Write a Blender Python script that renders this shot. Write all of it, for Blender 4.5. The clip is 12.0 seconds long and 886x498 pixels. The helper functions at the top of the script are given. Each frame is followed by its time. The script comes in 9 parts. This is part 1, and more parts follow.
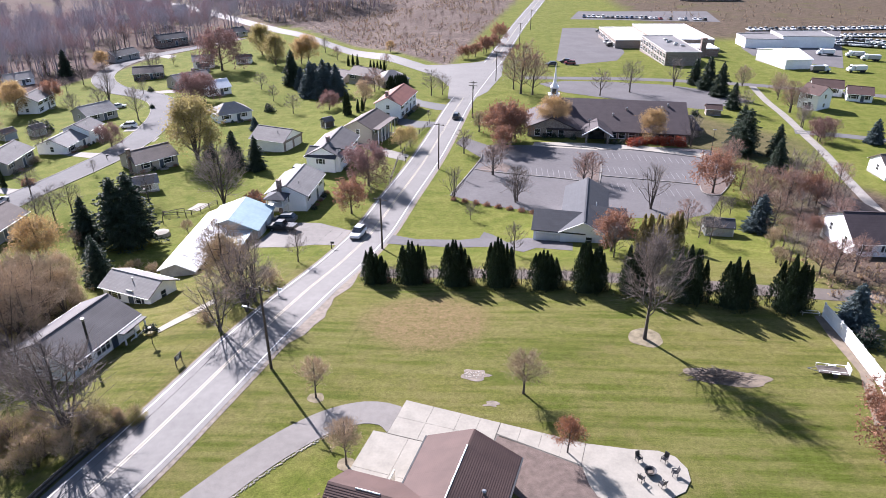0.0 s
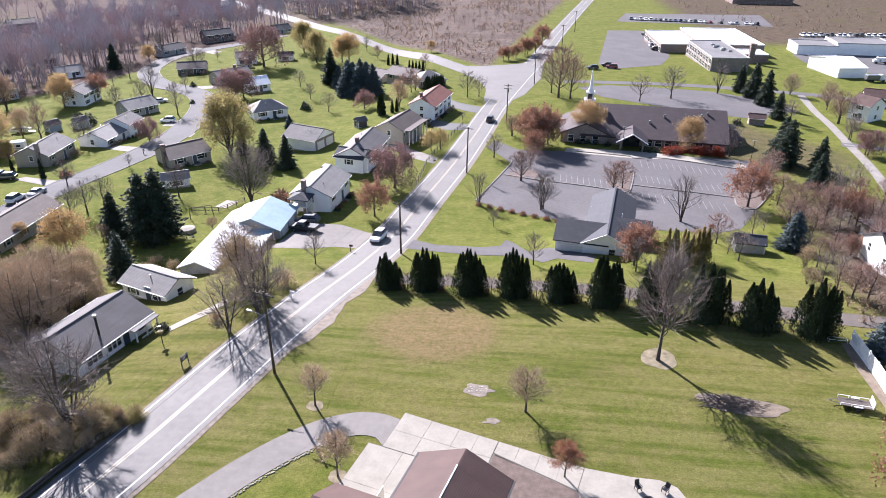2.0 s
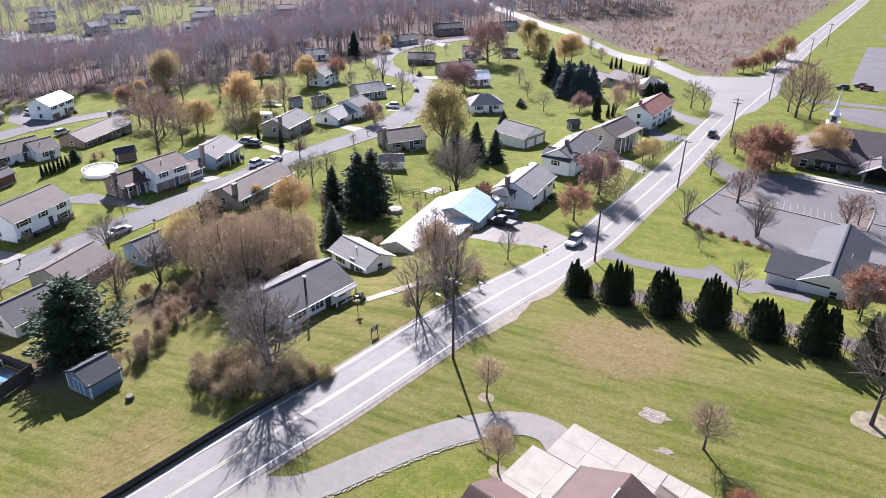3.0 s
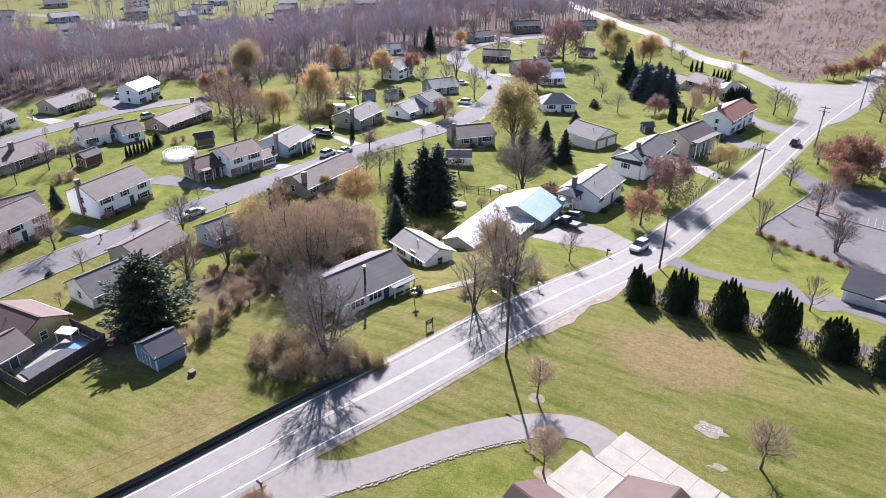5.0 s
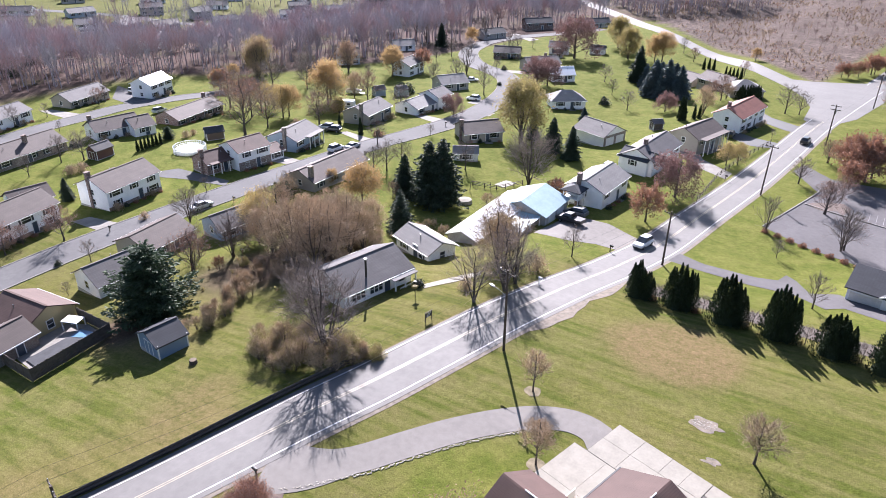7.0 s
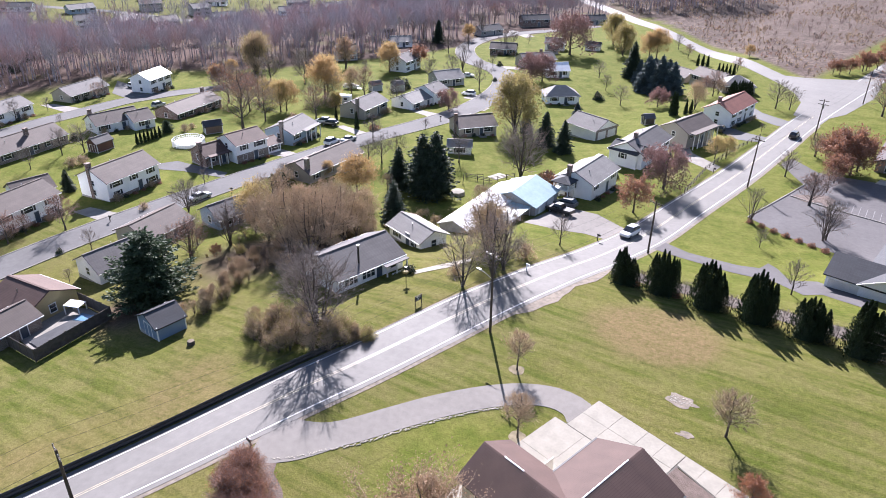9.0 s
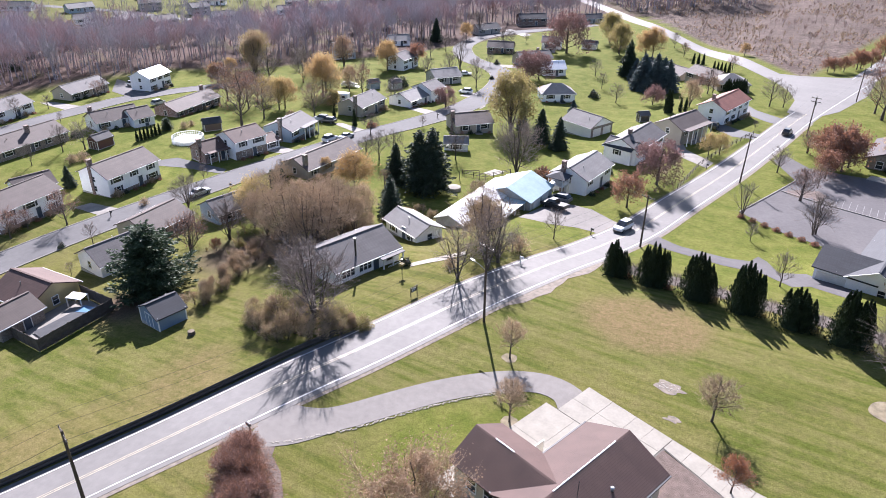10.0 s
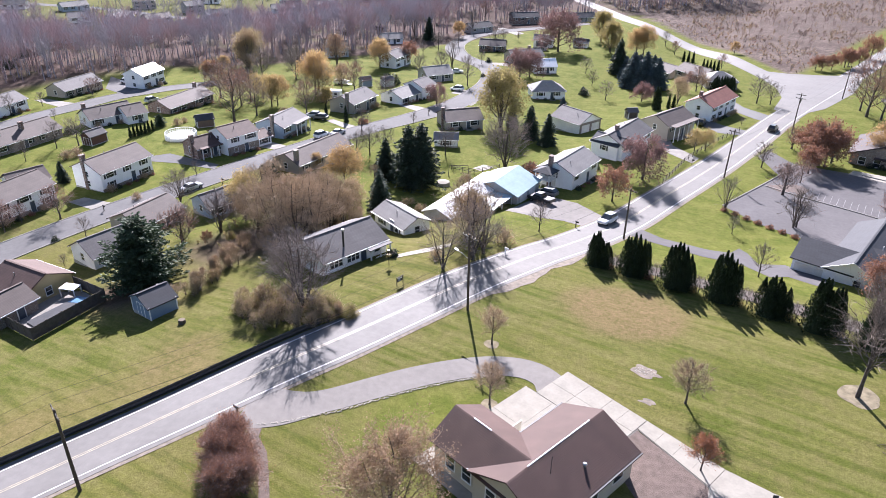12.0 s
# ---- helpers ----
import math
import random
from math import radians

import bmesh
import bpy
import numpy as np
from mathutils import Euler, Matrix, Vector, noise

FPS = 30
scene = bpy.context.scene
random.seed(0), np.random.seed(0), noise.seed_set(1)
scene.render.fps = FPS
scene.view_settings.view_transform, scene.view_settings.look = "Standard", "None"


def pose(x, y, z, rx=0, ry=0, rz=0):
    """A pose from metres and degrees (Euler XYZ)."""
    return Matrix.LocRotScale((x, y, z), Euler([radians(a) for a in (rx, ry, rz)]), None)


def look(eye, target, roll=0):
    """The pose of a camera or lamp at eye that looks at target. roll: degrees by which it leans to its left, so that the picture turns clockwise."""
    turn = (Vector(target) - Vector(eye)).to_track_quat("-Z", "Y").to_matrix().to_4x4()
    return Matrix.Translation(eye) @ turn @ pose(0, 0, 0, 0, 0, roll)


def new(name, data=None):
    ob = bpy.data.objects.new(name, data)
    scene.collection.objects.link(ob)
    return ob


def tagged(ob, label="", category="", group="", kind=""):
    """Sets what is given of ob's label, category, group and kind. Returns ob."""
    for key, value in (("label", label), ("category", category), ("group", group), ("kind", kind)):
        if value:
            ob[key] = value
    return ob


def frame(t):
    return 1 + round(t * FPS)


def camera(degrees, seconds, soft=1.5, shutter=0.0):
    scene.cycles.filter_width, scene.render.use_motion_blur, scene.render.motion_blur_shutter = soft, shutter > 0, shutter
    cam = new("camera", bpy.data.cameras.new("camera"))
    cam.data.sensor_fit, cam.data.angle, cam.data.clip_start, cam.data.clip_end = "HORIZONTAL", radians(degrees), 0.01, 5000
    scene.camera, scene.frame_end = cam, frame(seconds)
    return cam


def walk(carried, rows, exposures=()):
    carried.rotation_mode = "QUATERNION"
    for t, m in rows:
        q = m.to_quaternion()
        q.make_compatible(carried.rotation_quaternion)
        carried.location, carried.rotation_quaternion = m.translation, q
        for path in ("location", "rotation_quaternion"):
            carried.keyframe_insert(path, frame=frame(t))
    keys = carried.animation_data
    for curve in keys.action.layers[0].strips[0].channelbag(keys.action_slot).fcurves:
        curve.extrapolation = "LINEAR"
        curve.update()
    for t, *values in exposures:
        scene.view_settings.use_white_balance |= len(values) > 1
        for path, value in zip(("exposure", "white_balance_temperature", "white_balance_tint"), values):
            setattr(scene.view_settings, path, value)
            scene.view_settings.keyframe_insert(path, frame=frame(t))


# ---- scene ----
cam = camera(65.3, 12.0, 0.5)
PATH = [
    (0, (2.352, -3.58, 45.647), (2.284, -1.8, 44.739), 0.1),
    (0.5, (3.833, -2.872, 45.707), (3.675, -1.099, 44.796), 0.1),
    (1, (4.872, -2.214, 46.015), (4.713, -0.441, 45.103), 0.2),
    (1.5, (5.767, -1.714, 46.314), (5.61, 0.058, 45.4), 0.2),
    (2, (5.92, -1.548, 46.278), (5.731, 0.221, 45.365), 0.4),
    (2.5, (5.664, -1.685, 46.486), (5.168, 0.022, 45.57), 0.5),
    (3, (6.167, -1.436, 46.4), (5.44, 0.185, 45.482), 0.4),
    (3.2, (6.226, -1.542, 46.423), (5.483, 0.073, 45.505), 0.5),
    (4.8, (6.644, -1.053, 46.090), (5.768, 0.489, 45.164), 0.7),
    (5, (6.916, -1.071, 46.23), (6.021, 0.459, 45.303), 0.7),
    (5.5, (7.302, -0.87, 46.195), (6.383, 0.644, 45.265), 0.7),
    (6, (7.708, -0.663, 46.133), (6.783, 0.846, 45.202), 0.7),
    (6.5, (8.113, -0.663, 46.054), (7.187, 0.844, 45.121), 0.7),
    (7, (8.622, -0.813, 45.993), (7.696, 0.695, 45.06), 0.7),
    (9, (11.423, -2.944, 46.066), (10.5, -1.438, 45.128), 0.8),
    (9.5, (12.189, -3.711, 46.108), (11.268, -2.203, 45.17), 0.8),
    (10, (12.937, -4.444, 46.128), (12.017, -2.937, 45.189), 0.8),
    (10.5, (13.81, -4.997, 46.16), (12.892, -3.489, 45.22), 0.8),
    (11, (14.658, -5.365, 46.138), (13.74, -3.858, 45.198), 0.8),
    (11.5, (15.211, -5.659, 46.112), (14.296, -4.149, 45.171), 0.9),
    (12, (15.407, -5.75, 46.122), (14.497, -4.238, 45.182), 0.9),
]
walk(cam, [(t, look(e, g, r)) for t, e, g, r in PATH], [(0.0, 1.74, 5880, 23), (1.5, 1.75, 5880, 23), (3.0, 1.82, 5880, 23), (12.0, 1.82, 5880, 23)])

# ---- world, sun and exposure ----
SUN_FROM, SUN_UP = 125.5, 32.0      # degrees from the x axis, degrees above the horizon
world = bpy.data.worlds.new("world")
scene.world = world
world.use_nodes = True
wn = world.node_tree.nodes
sky = wn.new("ShaderNodeTexSky")
sky.sky_type, sky.sun_disc = "NISHITA", False
sky.sun_elevation, sky.sun_rotation = radians(SUN_UP), radians(90 - SUN_FROM)
sky.air_density, sky.dust_density, sky.ozone_density = 1.3, 1.0, 2.0
wn["Background"].inputs["Strength"].default_value = 0.05
world.node_tree.links.new(sky.outputs["Color"], wn["Background"].inputs["Color"])
sun = new("sun", bpy.data.lights.new("sun", "SUN"))
sun.data.energy, sun.data.angle, sun.data.color = 5.0, radians(0.53), (1.0, 0.95, 0.87)
sun_way = Vector((math.cos(radians(SUN_FROM)) * math.cos(radians(SUN_UP)), math.sin(radians(SUN_FROM)) * math.cos(radians(SUN_UP)), math.sin(radians(SUN_UP))))
sun.matrix_world = Matrix.Translation((0, 0, 90)) @ sun_way.to_track_quat("Z", "Y").to_matrix().to_4x4()


# ---- materials ----
class Nodes:
    """A small builder of node materials."""

    def __init__(self, name, rough=0.8, metal=0.0, spec=0.5):
        self.m = bpy.data.materials.new(name)
        self.m.use_nodes = True
        self.t = self.m.node_tree
        self.b = self.t.nodes["Principled BSDF"]
        self.b.inputs["Roughness"].default_value = rough
        self.b.inputs["Metallic"].default_value = metal
        self.b.inputs["Specular IOR Level"].default_value = spec

    def n(self, kind, **inputs):
        node = self.t.nodes.new("ShaderNode" + kind)
        for key, value in inputs.items():
            self.put(value, node.inputs[key.replace("_", " ")])
        return node

    def put(self, value, socket):
        if isinstance(value, bpy.types.NodeSocket):
            self.t.links.new(value, socket)
        else:
            socket.default_value = value

    def place(self, flat=False):
        """World place, so that the grain keeps its true size."""
        return self.n("NewGeometry").outputs["Position"] if not flat else self.n("TexCoord").outputs["Object"]

    def noise(self, scale, detail=3.0, rough=0.55, vec=None, stretch=None):
        vec = vec or self.place()
        if stretch:
            mp = self.n("Mapping", Vector=vec)
            mp.inputs["Scale"].default_value = stretch[:3]
            mp.inputs["Rotation"].default_value = (0, 0, radians(stretch[3]) if len(stretch) > 3 else 0)
            vec = mp.outputs["Vector"]
        return self.n("TexNoise", Vector=vec, Scale=scale, Detail=detail, Roughness=rough).outputs["Fac"]

    def ramp(self, fac, *stops):
        r = self.n("ValToRGB", Fac=fac)
        e = r.color_ramp.elements
        while len(e) < len(stops):
            e.new(0.5)
        for el, (p, c) in zip(e, stops):
            el.position = p
            el.color = (*c, 1) if isinstance(c, tuple) else (c, c, c, 1)
        return r.outputs["Color"]

    def mix(self, fac, a, b, how="MIX"):
        x = self.t.nodes.new("ShaderNodeMix")
        x.data_type, x.blend_type = "RGBA", how
        for value, socket in ((fac, x.inputs[0]), (a, x.inputs[6]), (b, x.inputs[7])):
            if isinstance(value, tuple) and len(value) == 3:
                value = (*value, 1)
            self.put(value, socket)
        return x.outputs[2]

    def math(self, how, a, b=0.0):
        x = self.t.nodes.new("ShaderNodeMath")
        x.operation = how
        self.put(a, x.inputs[0]), self.put(b, x.inputs[1])
        return x.outputs[0]

    def attr(self, name):
        a = self.t.nodes.new("ShaderNodeAttribute")
        a.attribute_name = name
        return a.outputs["Fac"]

    def done(self, colour, height=None, strength=0.3, far=0.02, rough=None):
        self.put((*colour, 1) if isinstance(colour, tuple) else colour, self.b.inputs["Base Color"])
        if height is not None:
            bump = self.n("Bump", Height=height, Strength=strength, Distance=far)
            self.put(bump.outputs["Normal"], self.b.inputs["Normal"])
        if rough is not None:
            self.put(rough, self.b.inputs["Roughness"])
        return self.m


def shade(c, f):
    return tuple(min(1.0, v * f) for v in c)


def plain(name, c, rough=0.7, metal=0.0, scale=6.0, vary=0.25, bump=0.2, spec=0.5, far=0.01):
    """Paint, wood, metal or stone of one colour with stains at two scales and fine relief."""
    k = Nodes(name, rough, metal, spec)
    stain = k.ramp(k.noise(scale * 0.15, 4), (0.3, shade(c, 1 - vary)), (0.7, shade(c, 1 + vary * 0.6)))
    grain = k.noise(scale, 3)
    colour = k.mix(0.5, stain, k.ramp(grain, (0.25, 0.72), (0.75, 1.0)), "MULTIPLY")
    return k.done(colour, grain, bump, far)


def each(name, c, rough=0.7, vary=0.3, scale=8.0, bump=0.3, hue=0.02):
    """The same, with a shade that differs from object to object."""
    k = Nodes(name, rough)
    r = k.n("ObjectInfo").outputs["Random"]
    base = k.ramp(r, (0.0, shade(c, 1 - vary)), (1.0, shade(c, 1 + vary)))
    grain = k.noise(scale, 3)
    colour = k.mix(0.6, base, k.ramp(grain, (0.25, 0.6), (0.75, 1.0)), "MULTIPLY")
    return k.done(colour, grain, bump)


def shingle(name, c, rough=0.76, vary=0.07, course=0.2):
    """Asphalt shingles: courses down the slope, tabs of differing tone, streaks."""
    k = Nodes(name, rough, spec=0.28)
    uv = k.n("UVMap").outputs["UV"]
    bk = k.t.nodes.new("ShaderNodeTexBrick")
    k.put(uv, bk.inputs["Vector"])
    for key, v in (("Scale", 1.0), ("Mortar Size", 0.022), ("Mortar Smooth", 0.3), ("Bias", 0.0), ("Brick Width", 2.7), ("Row Height", course)):
        bk.inputs[key].default_value = v
    for key, f in (("Color1", 1 - vary), ("Color2", 1 + vary), ("Mortar", 0.78)):
        bk.inputs[key].default_value = (*shade(c, f), 1)
    blotch = k.ramp(k.noise(0.5, 5, stretch=(1, 1, 0.4)), (0.3, 0.78), (0.7, 1.0))
    grit = k.noise(30, 2)
    colour = k.mix(1.0, k.mix(0.35, bk.outputs["Color"], k.ramp(grit, (0.3, 0.6), (0.7, 1.0)), "MULTIPLY"), blotch, "MULTIPLY")
    return k.done(colour, k.math("ADD", k.math("MULTIPLY", bk.outputs["Fac"], -1.0), k.math("MULTIPLY", grit, 0.4)), 0.3, 0.012)


def siding(name, c, lap=0.2, rough=0.55):
    """Horizontal boards: a saw-tooth relief over the height."""
    k = Nodes(name, rough)
    z = k.n("SeparateXYZ", Vector=k.place()).outputs["Z"]
    saw = k.math("FRACT", k.math("DIVIDE", z, lap))
    gap = k.ramp(saw, (0.0, 0.7), (0.12, 1.0))
    dirt = k.ramp(k.noise(0.8, 4), (0.3, shade(c, 0.92)), (0.7, c))
    return k.done(k.mix(0.6, dirt, gap, "MULTIPLY"), saw, 0.5, 0.02)


def brickwork(name, c):
    k = Nodes(name, 0.85)
    uv = k.n("UVMap").outputs["UV"]
    bk = k.t.nodes.new("ShaderNodeTexBrick")
    k.put(uv, bk.inputs["Vector"])
    for key, v in (("Scale", 1.0), ("Mortar Size", 0.012), ("Brick Width", 0.22), ("Row Height", 0.075)):
        bk.inputs[key].default_value = v
    for key, f in (("Color1", 0.75), ("Color2", 1.2)):
        bk.inputs[key].default_value = (*shade(c, f), 1)
    bk.inputs["Mortar"].default_value = (0.36, 0.33, 0.3, 1)
    dirt = k.ramp(k.noise(0.9, 4), (0.3, 0.75), (0.7, 1.0))
    return k.done(k.mix(1.0, bk.outputs["Color"], dirt, "MULTIPLY"), bk.outputs["Fac"], -0.4, 0.01)


def asphalt(name, c, sealed=0.0, rough=0.75, spec=0.5, drive=0.0):
    """Worn asphalt: aggregate, patches, cracks, tyre tracks."""
    k = Nodes(name, rough, spec=spec)
    patch = k.ramp(k.noise(0.12, 4), (0.35, shade(c, 0.9)), (0.65, shade(c, 1.07)))
    worn = k.ramp(k.noise(1.3, 4), (0.3, 0.85), (0.7, 1.0))
    vor = k.n("TexVoronoi", Vector=k.place(), Scale=0.12)
    vor.feature = "DISTANCE_TO_EDGE"
    crack = k.ramp(k.math("ADD", vor.outputs["Distance"], k.math("MULTIPLY", k.noise(2.0, 4), 0.06)), (0.012, 0.8), (0.02, 1.0))
    grit = k.noise(45, 2)
    colour = k.mix(1.0, k.mix(1.0, patch, worn, "MULTIPLY"), crack, "MULTIPLY")
    colour = k.mix(0.4, colour, k.ramp(grit, (0.3, 0.6), (0.7, 1.0)), "MULTIPLY")
    return k.done(colour, grit, 0.5, 0.008)


def leaf(name, c, c2, through_light=0.35):
    """Leaves and needles: shade differs from clump to clump; light passes through."""
    k = Nodes(name, 0.65, spec=0.3)
    r = k.n("NewGeometry").outputs["Random Per Island"]
    o = k.n("ObjectInfo").outputs["Random"]
    base = k.mix(r, (*c, 1), (*c2, 1))
    base = k.mix(0.5, base, k.ramp(o, (0.0, 0.7), (1.0, 1.0)), "MULTIPLY")
    base = k.mix(1.0, base, k.ramp(k.noise(1.2, 3), (0.3, 0.65), (0.7, 1.0)), "MULTIPLY")
    k.done(base)
    tr = k.n("BsdfTranslucent", Color=base)
    ms = k.n("MixShader", Fac=through_light)
    k.put(k.b.outputs[0], ms.inputs[1]), k.put(tr.outputs[0], ms.inputs[2])
    k.put(ms.outputs[0], k.t.nodes["Material Output"].inputs["Surface"])
    return k.m


def ground_material():
    """Mown autumn grass, leaf litter under woods, dead field: the cover follows the ground's own zones."""
    k = Nodes("ground", 0.95, spec=0.04)
    p = k.place()
    big = k.noise(0.035, 4, vec=p)
    mid = k.noise(0.3, 5, 0.7, vec=p)
    fine = k.noise(1.7, 5, 0.75, vec=p)
    blade = k.noise(6.5, 3, 0.7, vec=p)
    mow = k.noise(0.9, 3, 0.55, vec=p, stretch=(0.09, 1.0, 1.0, 9))
    grass = k.mix(k.ramp(big, (0.38, 0.0), (0.62, 1.0)), (0.093, 0.114, 0.019), (0.143, 0.139, 0.036))
    grass = k.mix(k.ramp(mid, (0.46, 0.0), (0.72, 0.8)), grass, (0.172, 0.145, 0.060))
    grass = k.mix(k.ramp(mow, (0.4, 0.0), (0.66, 0.7)), grass, (0.184, 0.168, 0.062))
    grass = k.mix(k.ramp(mow, (0.3, 0.5), (0.46, 0.0)), grass, (0.064, 0.086, 0.016))
    grass = k.mix(k.math("MULTIPLY", k.attr("dry"), k.ramp(fine, (0.3, 0.25), (0.6, 1.0))), grass, (0.20, 0.140, 0.076))
    lush = k.mix(k.ramp(mid, (0.35, 0.0), (0.68, 1.0)), (0.102, 0.132, 0.020), (0.192, 0.194, 0.048))
    grass = k.mix(k.attr("lush"), grass, lush)
    litter = k.mix(k.ramp(mid, (0.3, 0.0), (0.7, 1.0)), (0.060, 0.043, 0.038), (0.15, 0.104, 0.088))
    litter = k.mix(k.ramp(k.noise(0.06, 4, vec=p), (0.56, 0.0), (0.7, 0.6)), litter, (0.095, 0.098, 0.030))
    field = k.mix(k.ramp(k.noise(0.05, 5, 0.7, vec=p), (0.35, 0.0), (0.65, 1.0)), (0.140, 0.102, 0.090), (0.240, 0.190, 0.163))
    field = k.mix(k.ramp(k.noise(0.5, 5, 0.8, vec=p), (0.42, 0.0), (0.6, 0.9)), field, (0.065, 0.050, 0.040))
    colour = k.mix(k.attr("wood"), grass, litter)
    colour = k.mix(k.attr("field"), colour, field)
    colour = k.mix(0.6, colour, k.ramp(fine, (0.3, 0.42), (0.66, 1.0)), "MULTIPLY")
    colour = k.mix(0.6, colour, k.ramp(blade, (0.34, 0.4), (0.64, 1.0)), "MULTIPLY")
    return k.done(colour, k.math("ADD", blade, k.math("MULTIPLY", fine, 1.5)), 0.7, 0.06)


def glass_pane():
    k = Nodes("window_glass", 0.06, spec=0.6)
    return k.done(k.ramp(k.noise(0.7, 2), (0.3, (0.012, 0.015, 0.02)), (0.7, (0.05, 0.055, 0.06))))


M_GROUND = ground_material()
M_ROAD = asphalt("road_asphalt", (0.156, 0.148, 0.140), rough=0.75, spec=0.3)
M_STREET = asphalt("street_asphalt", (0.130, 0.127, 0.127), rough=0.9, spec=0.15)
M_LOT = asphalt("lot_asphalt", (0.125, 0.118, 0.12), rough=0.9, spec=0.12)
M_DRIVE = asphalt("drive_asphalt", (0.215, 0.20, 0.185), rough=0.9, spec=0.12)
M_LANE = asphalt("littered_lane", (0.125, 0.108, 0.095), rough=0.95, spec=0.1)
M_DARKDRIVE = asphalt("sealed_drive", (0.055, 0.054, 0.055), rough=0.7)
M_CONC = plain("concrete", (0.285, 0.265, 0.225), 0.85, scale=4.0, vary=0.13, bump=0.15, spec=0.2)
M_CONC2 = plain("old_concrete", (0.23, 0.215, 0.195), 0.88, scale=4.0, vary=0.2, bump=0.2, spec=0.2)
M_JOINT = plain("joint", (0.120, 0.110, 0.095), 0.9)
M_WHITELINE = plain("white_road_paint", (0.555, 0.555, 0.540), 0.6, scale=9, vary=0.3)
M_YELLOWLINE = plain("yellow_road_paint", (0.364, 0.315, 0.217), 0.6, scale=9, vary=0.3)
M_GRAVEL = plain("gravel", (0.187, 0.156, 0.125), 0.95, scale=12, vary=0.35, bump=0.6, far=0.05)
M_MULCH = plain("mulch", (0.120, 0.087, 0.072), 0.95, scale=10, vary=0.3, bump=0.8, far=0.06)
M_STONE = each("field_stone", (0.34, 0.31, 0.265), 0.9)
M_RING = plain("worn_turf", (0.20, 0.17, 0.115), 0.95, scale=9, vary=0.4, bump=0.6, far=0.04, spec=0.1)
M_DIRT = plain("bare_soil", (0.165, 0.130, 0.095), 0.95, scale=8, vary=0.3, bump=0.6, far=0.05)
M_TRIM = plain("white_trim", (0.78, 0.78, 0.76), 0.5, vary=0.08, bump=0.05)
M_GLASS = glass_pane()
M_WHITE = siding("white_siding", (0.88, 0.88, 0.88))
M_CREAM = siding("cream_siding", (0.465, 0.413, 0.323))
M_TAN = siding("tan_siding", (0.346, 0.310, 0.259))
M_BLUE = siding("pale_blue_siding", (0.320, 0.400, 0.480))
M_GREY = siding("grey_siding", (0.315, 0.315, 0.315))
M_YELLOW = siding("yellow_siding", (0.435, 0.352, 0.180))
M_BRICK = brickwork("red_brick", (0.138, 0.066, 0.047))
M_TANBRICK = brickwork("tan_brick", (0.187, 0.138, 0.105))
M_BLOCK = plain("painted_block", (0.385, 0.371, 0.350), 0.85, scale=5)
S_CHURCH = shingle("dark_brown_shingles", (0.063, 0.048, 0.051))
S_BROWN = shingle("brown_shingles", (0.105, 0.064, 0.054), course=0.2)
S_GREY = shingle("grey_shingles", (0.128, 0.119, 0.119))
S_DARK = shingle("charcoal_shingles", (0.052, 0.055, 0.064))
S_TAN = shingle("tan_shingles", (0.125, 0.099, 0.089))
S_RED = shingle("red_shingles", (0.240, 0.096, 0.072))
S_LIGHT = shingle("pale_shingles", (0.23, 0.22, 0.21))
M_METALROOF = plain("white_metal_roof", (0.80, 0.80, 0.80), 0.38, 0.0, scale=2, vary=0.08, bump=0.05)
# white metal turned from the sun: its blue shade put into the colour
M_SHADEROOF = plain("shade_blue_metal_roof", (0.336, 0.448, 0.480), 0.4, 0.0, scale=2, vary=0.15, bump=0.05)
M_FLATROOF = plain("white_membrane_roof", (0.80, 0.77, 0.70), 0.6, scale=0.6, vary=0.12, bump=0.05)
M_GREYROOF = plain("grey_gravel_roof", (0.143, 0.138, 0.138), 0.85, scale=1.0, vary=0.25)
M_SHUTTER = plain("dark_shutter", (0.03, 0.035, 0.045), 0.6)
M_DOOR = plain("dark_blue_door", (0.05, 0.07, 0.10), 0.5)
M_GARAGEDOOR = plain("garage_door_paint", (0.72, 0.71, 0.68), 0.5, vary=0.1)
M_WOODPOLE = plain("weathered_pole", (0.069, 0.051, 0.039), 0.85, scale=14, vary=0.3, bump=0.5)
M_FENCEWOOD = plain("grey_fence_wood", (0.088, 0.072, 0.061), 0.85, scale=12, vary=0.3, bump=0.4)
M_STEEL = plain("galvanised_steel", (0.315, 0.322, 0.329), 0.4, 0.8)
M_BLACK = plain("black_metal", (0.02, 0.02, 0.022), 0.5)
M_CABLE = plain("cable", (0.03, 0.03, 0.03), 0.6)
M_WHITEVINYL = plain("white_vinyl", (0.85, 0.85, 0.84), 0.45, vary=0.06, bump=0.03)
M_BARK = plain("grey_bark", (0.083, 0.066, 0.055), 0.9, scale=10, vary=0.35, bump=0.7, far=0.03)
M_TWIG = each("twigs", (0.235, 0.19, 0.165), 0.85, 0.25)
M_TWIGDARK = each("dark_twigs", (0.13, 0.105, 0.092), 0.85, 0.1)
# distance haze put into the woods' colours: bluer than the other twigs
M_HAZYWOODS = each("hazy_grey_woods", (0.35, 0.325, 0.35), 0.85, 0.15)
M_HAZYWOODSRED = each("hazy_mauve_woods", (0.40, 0.29, 0.29), 0.85, 0.15)
M_TWIGRED = each("reddish_twigs", (0.28, 0.195, 0.165), 0.85, 0.25)
M_TWIGTAN = each("tan_twigs", (0.42, 0.315, 0.215), 0.85, 0.25)
L_SPRUCE = leaf("spruce_needles", (0.024, 0.042, 0.026), (0.062, 0.092, 0.052), 0.12)
